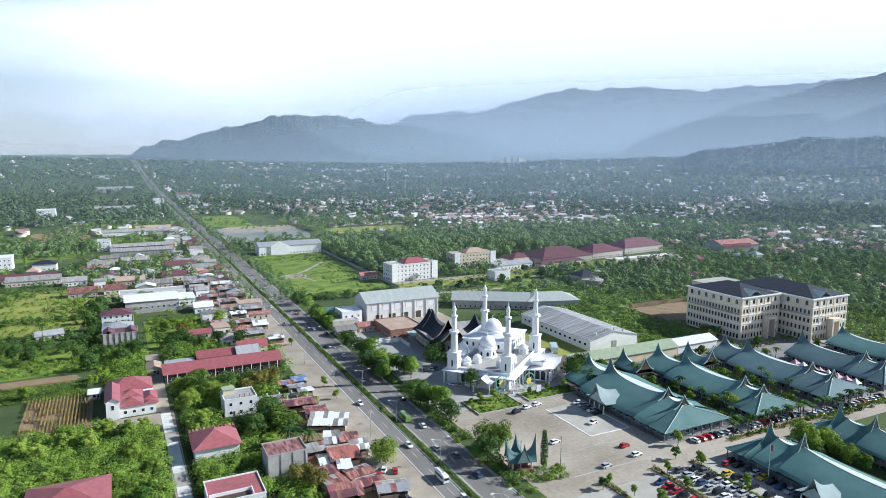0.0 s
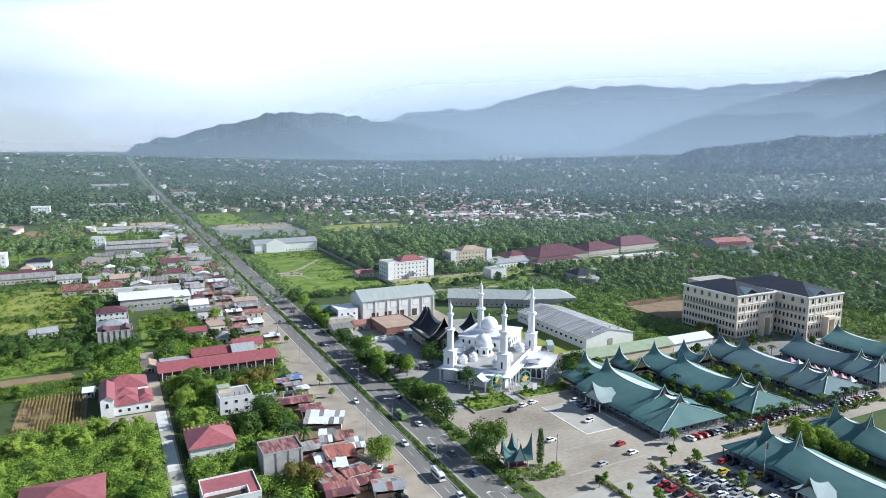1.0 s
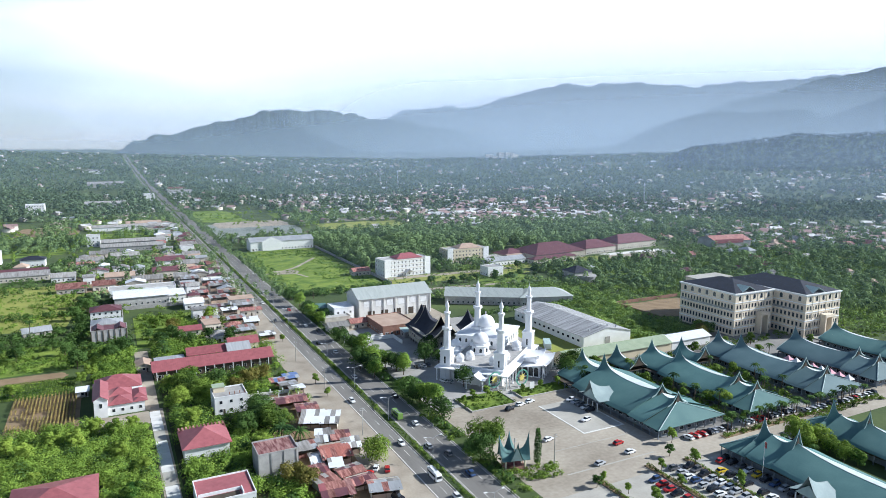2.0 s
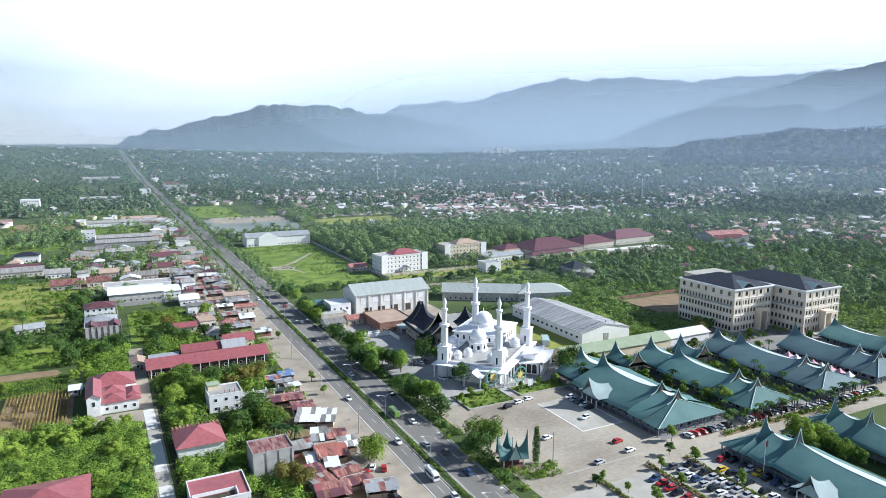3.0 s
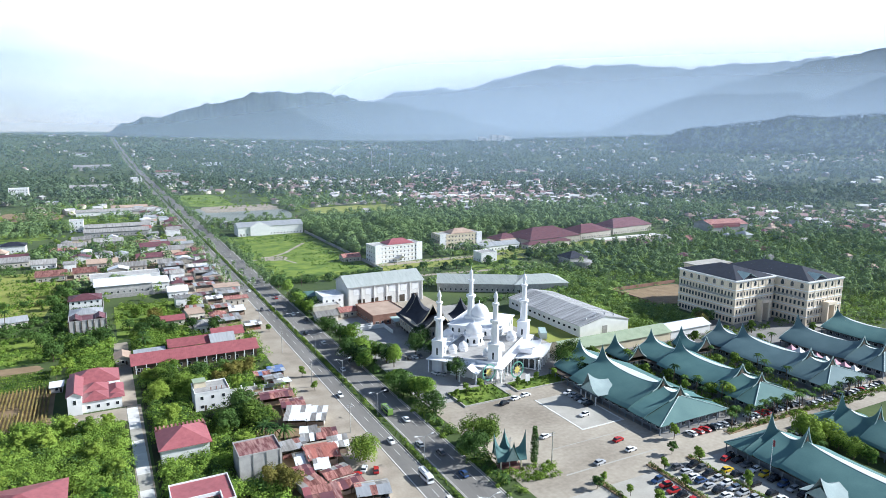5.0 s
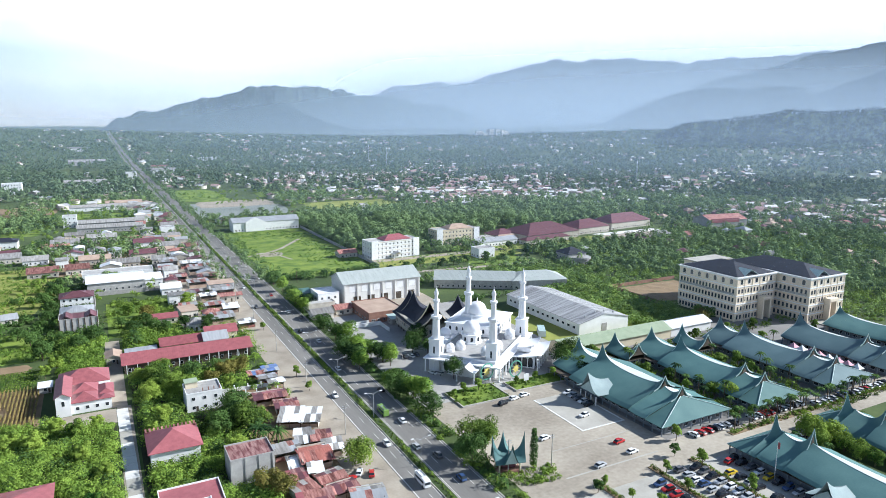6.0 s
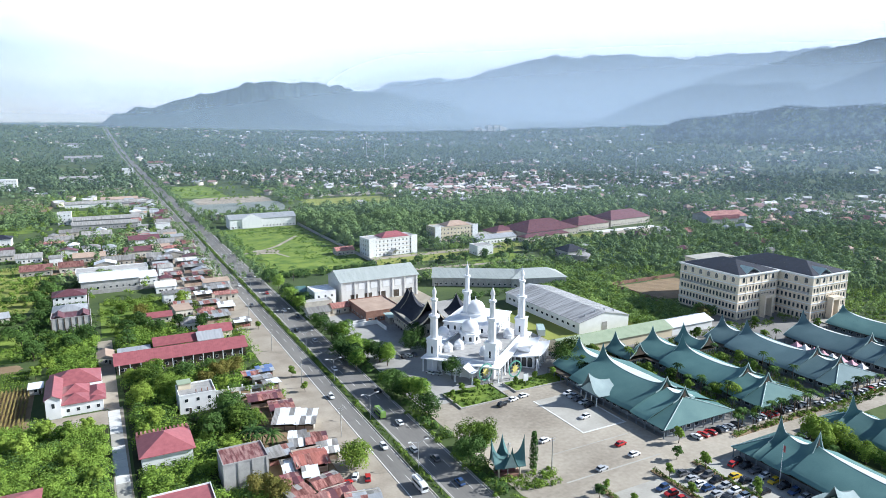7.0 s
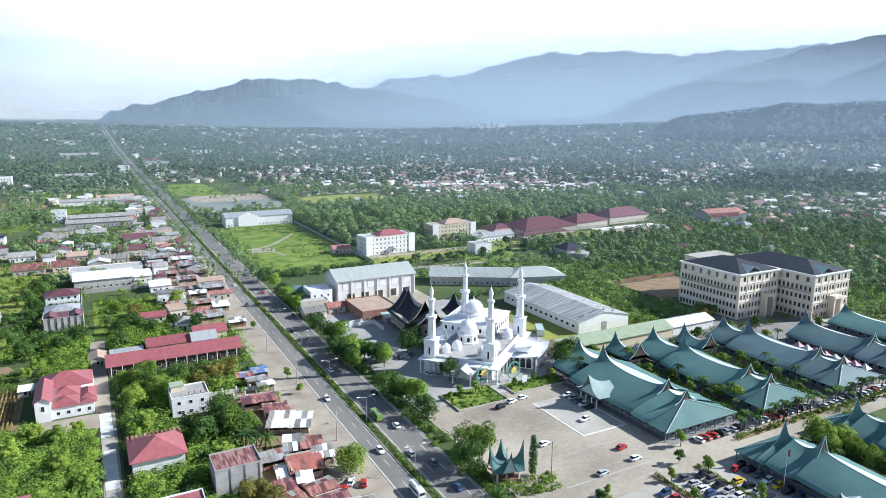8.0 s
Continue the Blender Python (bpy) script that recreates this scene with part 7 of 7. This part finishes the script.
hr = g.uniform(0.35, 0.95, len(hy)) * np.where(vnoise(hy * 0.08, hy * 0, 4) > -0.35, 1, 0.35)
stuff("median_hedge", "low clipped shrubs and flowers on the median", "hedge", np.column_stack([hx, hy, 0.3 + hr * 0.5]), np.column_stack([hr, hr, hr * 0.8]), 26, 0.26, M_LEAF)
hx = np.concatenate([np.full(40, 40.5), np.full(46, 60.6), np.full(46, 75.3), g.uniform(31, 52, 60), g.uniform(57, 82, 60), np.full(40, 114), g.uniform(146, 190, 60), g.uniform(100, 190, 130)])
hy = np.concatenate([np.linspace(96, 143, 40), np.linspace(88, 142, 46), np.linspace(88, 140, 46), g.uniform(206, 219, 60), g.uniform(210, 217, 60), np.linspace(156, 212, 40), g.uniform(142.5, 146, 60), g.uniform(145.6, 147.6, 130)])
hr = g.uniform(0.4, 1.0, len(hx))
stuff("planting", "shrubs in planted strips and lawn beds", "shrubs", np.column_stack([hx, hy, 0.2 + hr * 0.5]), np.column_stack([hr, hr, hr * 0.8]), 24, 0.26, M_LEAF)
solid("planting_kerb", join(box(39.6, 95, 0, 41.4, 144, 0.25), box(59.6, 87, 0, 61.6, 143, 0.25), box(74.4, 87, 0, 76.2, 141, 0.25), box(100, 145.4, 0, 190, 147.8, 0.22)), M_SOIL, "narrow raised planting strips in the car park", "planting strip")

# maize rows, dried
rows_x = np.arange(-126.5, -104, 1.25)
cx, cy = np.meshgrid(rows_x, np.arange(258, 295.5, 0.5))
cx, cy = cx.ravel() + g.uniform(-0.12, 0.12, cx.size), cy.ravel() + g.uniform(-0.3, 0.3, cy.size)
thin = (fbm(cx * 0.12, cy * 0.12, 77) > -0.30)
M_MAIZE = foliage("dried_maize", (0.40, 0.30, 0.12), (0.13, 0.14, 0.05), scale=0.2, leaf_through=0.15)
stuff("maize", "rows of dried brown maize plants", "maize", np.column_stack([cx, cy, np.full(cx.size, 0.8)])[thin], np.tile([0.2, 0.3, 0.9], (int(thin.sum()), 1)), 8, 0.26, M_MAIZE)
vx, vy = np.meshgrid(np.arange(-124, -96, 2.0), np.arange(243, 256, 0.7))
stuff("vegetable_rows", "rows of green vegetables", "vegetables", np.column_stack([vx.ravel(), vy.ravel(), np.full(vx.size, 0.35)]), np.tile([0.45, 0.45, 0.4], (vx.size, 1)), 10, 0.3, M_LEAF)
vx, vy = np.meshgrid(np.arange(-160, -106, 0.9), np.arange(297, 317, 2.4))
stuff("vegetable_rows", "rows of leafy green crops", "vegetables", np.column_stack([vx.ravel(), vy.ravel(), np.full(vx.size, 0.5)]), np.tile([0.55, 0.6, 0.55], (vx.size, 1)), 9, 0.34, M_LEAFBRIGHT)


# ---- the wooded plain and its scattered town ----
def plain_points(r0, r1, spacing, seed, az0=-16.0, az1=66.0):
    """Jittered points round the eye, wider apart with distance."""
    g2 = np.random.default_rng(seed)
    out = []
    r = r0
    while r < r1:
        s = spacing(r)
        n = int(r * radians(az1 - az0) / s)
        a = radians(az0) + (np.arange(n) + g2.random(n)) * s / r
        rr = r + g2.uniform(-0.5, 0.5, n) * s
        out.append(np.column_stack([EYE[0] + rr * np.sin(a), EYE[1] + rr * np.cos(a)]))
        r += s * 0.9
    return np.concatenate(out)


# middles, reaches and density of the built-up parts of the plain
TOWNS = [(320, 1160, 110, 110, 0.9), (450, 900, 170, 170, 0.95), (-95, 600, 80, 110, 0.12), (640, 500, 130, 80, 0.75), (720, 800, 110, 70, 0.45), (600, 1250, 170, 130, 0.35), (900, 900, 160, 120, 0.2)]


def in_town(x, y):
    """How built-up the plain is, 0 to 1."""
    t = 0.0
    for cx, cy, sx, sy, much in TOWNS:
        t = t + much * np.exp(-(((x - cx) / sx) ** 2 + ((y - cy) / sy) ** 2))
    t = t + 0.5 * np.exp(-(((x - 8) / 42) ** 2)) * (y > 560)
    t = t + 0.22 * smooth(fbm(x * 0.004, y * 0.004, 91, 3) * 2.0 + 0.1) * (y > 600)
    return np.clip(t, 0, 1)


p = plain_points(470, 4500, lambda r: max(8.2, r / 90.0), 61)
g = np.random.default_rng(62)
dist = np.hypot(p[:, 0] - EYE[0], p[:, 1] - EYE[1])
open_land = fbm(p[:, 0] * 0.006, p[:, 1] * 0.006, 17, 3)
keep = (g.random(len(p)) > 0.72 * in_town(p[:, 0], p[:, 1])) & (open_land < 0.38) & (g.random(len(p)) < 0.86 + 1.3 * fbm(p[:, 0] * 0.011, p[:, 1] * 0.011, 23, 3)) & (np.abs(p[:, 0]) > 11 + 0.002 * dist)
west_fields = (p[:, 0] < -20) & (p[:, 1] < 1000) & (fbm(p[:, 0] * 0.02, p[:, 1] * 0.012, 19, 3) > 0.12)
keep &= ~west_fields
keep &= np.array([is_clear(a, b, 1.5) for a, b in p])
p, dist = p[keep], dist[keep]


def woods(name, label, pts, h, spread, blobs, per, size, mat, seed):
    g2 = np.random.default_rng(seed)
    n = len(pts)
    cs, rs = [], []
    tall = 1 + 0.7 * fbm(pts[:, 0] * 0.02, pts[:, 1] * 0.02, seed + 5, 2)
    hh = g2.uniform(h[0], h[1], n) * tall
    sp = g2.uniform(spread[0], spread[1], n) * tall ** 0.6
    z0 = land(pts[:, 0], pts[:, 1])
    for k in range(blobs):
        off = sp[:, None] * g2.uniform(-0.55, 0.55, (n, 2)) * (0.0 if blobs == 1 else 1.0)
        z = z0 + hh * (0.42 + 0.34 * (k / max(1, blobs - 1) if blobs > 1 else 0.4))
        q = sp * (0.62 if blobs > 1 else 1.0)
        cs.append(np.column_stack([pts + off, z]))
        rs.append(np.column_stack([q, q, hh * (0.3 if blobs > 1 else 0.5)]))
    stuff(name, label, "woods", np.concatenate(cs), np.concatenate(rs), per, size, mat, 0.17)


mid, far = dist < 1000, (dist >= 1000)
dark = g.random(len(p)) < 0.55
woods("woods", "dark green woodland trees of the plain", p[mid & dark], (5, 11), (3.4, 6.4), 2, 28, 0.95, M_FOREST, 71)
woods("woods", "green woodland trees of the plain", p[mid & ~dark], (4, 10), (3.2, 6.0), 2, 28, 0.9, M_FOREST, 72)
vfar = dist > 2300
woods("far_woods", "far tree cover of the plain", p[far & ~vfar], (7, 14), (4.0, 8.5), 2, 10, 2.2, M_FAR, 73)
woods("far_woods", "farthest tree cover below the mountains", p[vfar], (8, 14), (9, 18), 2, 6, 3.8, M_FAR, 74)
forest = np.concatenate([scatter(96, 505, 420, 690, 58, 1.0, 75, 0.7), scatter(330, 530, 620, 700, 110, 1.0, 76, 0.35)])
woods("forest", "dense dark forest behind the apartment blocks", forest, (6, 14), (4.2, 8.4), 2, 54, 0.92, M_FOREST, 77)
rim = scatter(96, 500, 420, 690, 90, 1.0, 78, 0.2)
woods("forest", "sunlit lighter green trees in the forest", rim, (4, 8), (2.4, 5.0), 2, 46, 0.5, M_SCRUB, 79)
# roadside trees of the long straight road
ry = np.concatenate([np.arange(425, 1300, 6.5), np.arange(1300, 4300, 20.0)])
rp = np.concatenate([np.column_stack([g.uniform(8.6, 19, len(ry)), ry + g.uniform(-4, 4, len(ry))]), np.column_stack([g.uniform(-17, -8.0, len(ry)), ry + g.uniform(-4, 4, len(ry))]), np.column_stack([g.uniform(-16, -8.0, len(ry)), ry + g.uniform(-4, 4, len(ry))]), np.column_stack([g.uniform(8.6, 14, len(ry)), ry + g.uniform(-4, 4, len(ry))]), np.column_stack([g.uniform(-0.6, 0.6, len(ry)), ry + g.uniform(-4, 4, len(ry))])])
rp = rp[(g.random(len(rp)) < 0.62) & ((np.abs(rp[:, 0]) > 2) | (g.random(len(rp)) < 0.45))]
woods("roadside_trees", "grey-green trees lining the long straight road", rp, (4, 8), (1.8, 3.8), 2, 24, 0.6, M_FOREST, 80)
wt = np.concatenate([scatter(-125, 425, -46, 720, 230, 1.0, 81, 0.5), scatter(-260, 560, -16, 1000, 210, 1.0, 83, 0.2), scatter(14, 690, 280, 1080, 190, 1.0, 84, 0.1)])
hx_ = g.uniform(14, 280, 260)
hy_ = 742 + np.round(g.uniform(0, 5.49, 260)) * 62 + g.uniform(-4, 4, 260) + 0.12 * hx_
wt = np.concatenate([wt, np.column_stack([hx_, hy_])[fbm(hx_ * 0.03, hy_ * 0.03, 41) > -0.1]])
woods("garden_trees", "dark trees between the western houses", wt, (2.6, 6.5), (1.8, 3.6), 2, 34, 0.5, M_LEAF, 82)

# scattered small houses: the nearest as things, the rest as one town
hp = plain_points(540, 4300, lambda r: max(11.5, r / 72.0), 63)
g = np.random.default_rng(64)
hd_ = np.hypot(hp[:, 0] - EYE[0], hp[:, 1] - EYE[1])
ok = (g.random(len(hp)) < 0.045 + 0.75 * in_town(hp[:, 0], hp[:, 1])) & (np.abs(hp[:, 0]) > 18 + 0.003 * hd_)
ok &= ~((hp[:, 0] < -14) & (hp[:, 0] > -900) & (hp[:, 1] < 2600) & (g.random(len(hp)) < 0.8))
ok &= np.array([is_clear(a, b, 5) for a, b in hp])
ok &= ~((hp[:, 0] > 96) & (hp[:, 0] < 345) & (hp[:, 1] > 500) & (hp[:, 1] < 690))
hp, hd_ = hp[ok], hd_[ok]
order = np.argsort(hd_)
hp, hd_ = hp[order], hd_[order]
KINDS = [("town_house", "small pale house with a grey tin roof", M_WHITE, M_TIN), ("town_house", "small house with a rusty red roof", M_HOUSEWALL, M_RUST), ("town_house", "small house with a brown-red roof", M_HOUSEWALL, M_MAROON), ("town_house", "small white house with a weathered tin roof", M_WHITE, M_OLDTIN), ("town_house", "small house with a tan roof", M_HOUSEWALL, M_BROWNROOF)]
protos = []
for k, (nm, lb, wm, rm) in enumerate(KINDS):
    x, y = hp[k]
    protos.append(house(nm, lb, float(x), float(y), 10, 9, 4.2, "gable" if k % 2 else "hip", 2.3, wm, rm, rz=float(g.uniform(0, 180)), group="houses of the plain", category="house", lean=True))
for k in range(5, min(80, len(hp))):
    x, y = hp[k]
    c = copy_thing(protos[int(g.integers(0, 5))], pose(x, y, float(land(x, y)), 0, 0, 90 * int(g.integers(0, 2)) + g.uniform(-12, 12)))
    s = g.uniform(0.6, 1.1)
    c.scale = (s * g.uniform(0.9, 1.3), s, s * g.uniform(0.9, 1.25))


def far_town(name, label, pts, mat_roof, mat_wall, seed):
    g2 = np.random.default_rng(seed)
    rv, rf, wv, wf = [], [], [], []
    for x, y in pts:
        z = float(land(x, y)) - 0.2
        d = math.hypot(x - EYE[0], y - EYE[1])
        s = g2.uniform(0.5, 1.05) * (1 + d / 4500)
        w, dd, h, ang = 5.5 * s, 4.5 * s, g2.uniform(3.4, 5.5) * s ** 0.5, g2.uniform(0, math.pi)
        ca, sa = math.cos(ang), math.sin(ang)
        pt = lambda a, b, c: (x + ca * a - sa * b, y + sa * a + ca * b, z + c)
        n = len(wv)
        wv += [pt(-w, -dd, 0), pt(w, -dd, 0), pt(w, dd, 0), pt(-w, dd, 0), pt(-w, -dd, h), pt(w, -dd, h), pt(w, dd, h), pt(-w, dd, h)]
        wf += [(n, n + 1, n + 5, n + 4), (n + 1, n + 2, n + 6, n + 5), (n + 2, n + 3, n + 7, n + 6), (n + 3, n, n + 4, n + 7)]
        n = len(rv)
        r = h + 2.0 * s
        rv += [pt(-w - 0.5, -dd - 0.5, h), pt(w + 0.5, -dd - 0.5, h), pt(w + 0.5, 0, r), pt(-w - 0.5, 0, r), pt(w + 0.5, dd + 0.5, h), pt(-w - 0.5, dd + 0.5, h)]
        rf += [(n, n + 1, n + 2, n + 3), (n + 3, n + 2, n + 4, n + 5)]
    for nm, v, f, m, lb in ((name, rv, rf, mat_roof, label), ("town_walls", wv, wf, mat_wall, "pale walls of " + label)):
        me = fast_mesh(nm, v, f)
        me.materials.append(m)
        tagged(new(nm, me), lb, "town", "", "stuff")


M_TOWNRED = foliage("town_red_roofs", (0.36, 0.25, 0.23), (0.19, 0.125, 0.12), scale=0.05, leaf_through=0.0)
M_TOWNPALE = foliage("town_pale_roofs", (0.74, 0.73, 0.71), (0.30, 0.30, 0.30), scale=0.05, leaf_through=0.0)
rest = hp[80:]
pick = g.random(len(rest)) < 0.5
far_town("town_roofs", "small red and brown roofed houses of the plain", rest[pick], M_TOWNRED, M_HOUSEWALL, 5)
far_town("town_roofs", "small pale roofed houses of the plain", rest[~pick], M_TOWNPALE, M_HOUSEWALL, 6)
# bright buildings at the mountain's foot
g = np.random.default_rng(66)
for k in range(15):
    a, d = radians(30.4 + 0.19 * k + g.uniform(-0.08, 0.08)), 2985 + g.uniform(-50, 45)
    x, y = EYE[0] + d * math.sin(a), EYE[1] + d * math.cos(a)
    house("works_building", "pale works building at the mountain's foot", x, y, g.uniform(8, 26), 12, g.uniform(14, 34), "flat", 0, M_WHITE, M_WHITEROOF, group="works at the mountain's foot", category="building", windows=False).location.z = float(land(x, y))


MASTS = ((511, 1409, 46), (523, 1551, 46), (733, 853, 38))


def mast(x, y, h):
    """A slim lattice mast: three legs, rings and braces."""
    t = thing("lattice_mast", "slim pale steel lattice mast above the trees", "mast", x, y, float(land(x, y)), 0, "masts of the plain")
    foot = [(1.6 * math.cos(2.1 * k), 1.6 * math.sin(2.1 * k)) for k in range(3)]
    for a, b in foot:
        part("leg", tube([(a, b, 0), (a * 0.25, b * 0.25, h)], [0.22, 0.14], 5), M_METAL, t)
    for m in range(8):
        z0, z1 = h * m / 8, h * (m + 1) / 8
        q0, q1 = 1 - 0.75 * m / 8, 1 - 0.75 * (m + 1) / 8
        part("brace", join(*[tube([(foot[k][0] * q0, foot[k][1] * q0, z0), (foot[(k + 1) % 3][0] * q1, foot[(k + 1) % 3][1] * q1, z1)], [0.09, 0.09], 4) for k in range(3)]), M_METAL, t)
    part("antenna", box(-0.8, -0.8, h - 4, 0.8, 0.8, h - 1.5), M_WHITE, t)


for mx_, my_, mh in MASTS:
    mast(mx_, my_, mh)


# ---- haze over the plain, painted on thin upright sheets ----
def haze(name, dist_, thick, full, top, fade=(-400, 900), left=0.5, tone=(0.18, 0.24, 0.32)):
    """A straight sheet across the plain with haze painted into its colour: nothing at the ground, thickest at the
    height full, gone at top; thinner towards the west.
    """
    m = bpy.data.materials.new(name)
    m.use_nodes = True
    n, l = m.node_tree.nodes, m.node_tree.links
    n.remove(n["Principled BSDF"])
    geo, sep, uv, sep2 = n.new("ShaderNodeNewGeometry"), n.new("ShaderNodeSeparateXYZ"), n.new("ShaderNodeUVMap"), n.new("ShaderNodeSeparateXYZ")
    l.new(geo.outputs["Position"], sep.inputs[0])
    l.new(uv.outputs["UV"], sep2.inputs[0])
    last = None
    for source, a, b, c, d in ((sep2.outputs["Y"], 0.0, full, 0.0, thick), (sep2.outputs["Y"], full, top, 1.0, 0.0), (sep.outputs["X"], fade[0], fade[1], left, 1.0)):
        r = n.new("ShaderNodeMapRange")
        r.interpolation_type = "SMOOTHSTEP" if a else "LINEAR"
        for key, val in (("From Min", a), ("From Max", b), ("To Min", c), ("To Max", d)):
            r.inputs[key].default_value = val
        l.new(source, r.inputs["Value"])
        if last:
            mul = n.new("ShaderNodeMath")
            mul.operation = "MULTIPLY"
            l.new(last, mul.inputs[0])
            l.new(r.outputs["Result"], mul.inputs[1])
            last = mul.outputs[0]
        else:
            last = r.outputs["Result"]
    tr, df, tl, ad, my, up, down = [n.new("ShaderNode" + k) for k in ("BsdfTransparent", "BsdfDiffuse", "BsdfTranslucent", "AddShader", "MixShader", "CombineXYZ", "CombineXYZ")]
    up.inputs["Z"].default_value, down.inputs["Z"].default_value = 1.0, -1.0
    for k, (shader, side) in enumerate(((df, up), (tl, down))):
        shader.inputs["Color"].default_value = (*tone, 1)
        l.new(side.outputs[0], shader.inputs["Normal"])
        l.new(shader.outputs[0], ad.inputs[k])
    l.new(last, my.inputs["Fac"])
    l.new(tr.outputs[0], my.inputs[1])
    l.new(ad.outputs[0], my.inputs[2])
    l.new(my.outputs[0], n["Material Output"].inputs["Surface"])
    steps, levels = 80, np.array([-3.0, full, top])
    a = np.radians(-25 + 105 * np.arange(steps + 1) / steps)
    d = dist_ / np.cos(a - math.radians(36))
    x, y = EYE[0] + d * np.sin(a), EYE[1] + d * np.cos(a)
    v = np.column_stack([np.repeat(x, 3), np.repeat(y, 3), (land(x, y)[:, None] + levels).ravel()])
    k = np.repeat(3 * np.arange(steps), 2) + np.tile([0, 1], steps)
    faces = np.column_stack([k, k + 3, k + 4, k + 1])
    me = fast_mesh(name, v, faces)
    me.materials.append(m)
    layer = me.uv_layers.new(name="UVMap")
    height = np.tile(levels, steps + 1)[faces.ravel()]
    layer.data.foreach_set("uv", np.column_stack([np.zeros(len(height)), height]).ravel())
    solid(name, me, m, "thin bluish sheet with painted haze over the plain", "haze")


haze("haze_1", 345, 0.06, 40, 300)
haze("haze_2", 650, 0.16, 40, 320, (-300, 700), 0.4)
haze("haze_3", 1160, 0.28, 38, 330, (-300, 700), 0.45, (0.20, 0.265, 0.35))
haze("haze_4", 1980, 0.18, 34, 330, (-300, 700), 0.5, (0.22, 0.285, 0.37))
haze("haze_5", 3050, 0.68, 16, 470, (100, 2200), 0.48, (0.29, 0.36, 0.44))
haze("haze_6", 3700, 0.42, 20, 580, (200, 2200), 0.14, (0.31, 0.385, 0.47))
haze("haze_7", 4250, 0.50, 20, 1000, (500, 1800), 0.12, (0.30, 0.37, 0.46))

# gardens between the market halls
g = np.random.default_rng(37)
gx = np.concatenate([g.uniform(112, 119, 150), g.uniform(147.5, 158.5, 190), g.uniform(190, 196.5, 30), g.uniform(84, 260, 120), g.uniform(146, 152, 40)])
gy = np.concatenate([g.uniform(156, 226, 150), g.uniform(156, 226, 190), g.uniform(200, 226, 30), g.uniform(219.5, 227.5, 120), g.uniform(120, 137, 40)])
gr = g.uniform(0.5, 1.7, len(gx))
stuff("garden_shrubs", "shrubs and small trees between the market halls", "shrubs", np.column_stack([gx, gy, gr * 0.6]), np.column_stack([gr, gr, gr * 0.9]), 34, 0.34, M_LEAF)
plant(make_tree("court_tree", "leafy tree between the market halls", 5.6, 2.6, M_LEAF, 16, blobs=7, per=70, size=0.36), [(114, 178), (117, 190), (113, 199), (118, 214), (150, 177), (155, 188), (149, 192), (156, 208), (152, 216), (193, 205), (104, 222), (140, 222), (166, 221), (186, 220), (205, 219), (110, 226), (232, 205)], (0.8, 1.3), 17)
plant(make_palm("court_palm", "fan-leaved palm between the market halls", 8.0, 18, 16, 2.4), [(113, 172), (118, 176), (116, 186), (120, 166), (149, 168), (154, 174), (158, 180), (152, 199), (191, 198), (157, 166), (113, 208)], (0.8, 1.15), 19)
plant(make_tree("thicket_tree", "leafy tree rising from the bushes", 6.5, 3.6, M_LEAFBRIGHT, 20), [(-124, 240), (-118, 232), (-110, 240), (-104, 236), (-98, 246), (-92, 240), (-86, 246), (-126, 222), (-114, 215), (-90, 222), (-84, 210), (-88, 190), (-94, 176), (-128, 300), (-104, 306), (-100, 312), (-70, 232), (-66, 240), (-62, 200), (-48, 206), (-66, 300), (-40, 262)], (0.7, 1.2), 21)

# tree cover of the low hill, thickest at its crest; bushes round the gate monument
g = np.random.default_rng(91)
ha = np.concatenate([g.uniform(45.0, 68, 2600), np.linspace(47.4, 66, 160)])
hu = np.concatenate([g.random(2600) ** 0.7, np.full(160, 1.0)])
he = np.interp(ha, [47.3, 49.7, 52.9, 54.4, 57.3, 59.6, 66], [-0.1, 0.11, 0.54, 0.87, 0.73, 0.91, 1.2])
hd = 2050 + 590 * hu
hx, hy = EYE[0] + hd * np.sin(np.radians(ha)), EYE[1] + hd * np.cos(np.radians(ha))
hb = land(hx, hy) - 4
hz_ = hb + np.maximum(0, 101.5 + np.tan(np.radians(he)) * 2640 - hb) * hu ** 2.2 * smooth((ha - 44.5) / 3.0)
hr = g.uniform(4, 9, len(ha)) * (1 + 0.6 * (g.random(len(ha)) < 0.06))
stuff("hill_trees", "dark tree cover of the low hill", "woods", np.column_stack([hx, hy, hz_ + hr * 0.35]), np.column_stack([hr, hr, hr * g.uniform(0.7, 1.3, len(ha))]), 9, 3.0, M_HILLTREES)
gx = np.concatenate([g.uniform(20, 34, 46), g.uniform(12, 19, 60)])
gy = np.concatenate([g.uniform(150, 158, 46), g.uniform(140, 212, 60)])
gr = g.uniform(0.5, 1.5, 106)
stuff("monument_shrubs", "low shrubs round the gate monument and verge", "shrubs", np.column_stack([gx, gy, gr * 0.5]), np.column_stack([gr, gr, gr * 0.8]), 34, 0.3, M_LEAF)

plant(make_tree("young_tree", "single young tree in the square", 4.6, 1.9, M_LEAFDARK, 41, blobs=6, per=70, size=0.3, trunk_r=0.09), [(71.9, 144.3), (37, 139)], (0.9, 1.0), 42)
# worn pale joint lines across the square
solid("paving_line", join(box(40, 163.9, 0.03, 72, 164.3, 0.062), box(34, 148.8, 0.03, 70, 149.4, 0.062)), M_CONCRETE, "pale worn joint lines in the paving", "paving line")
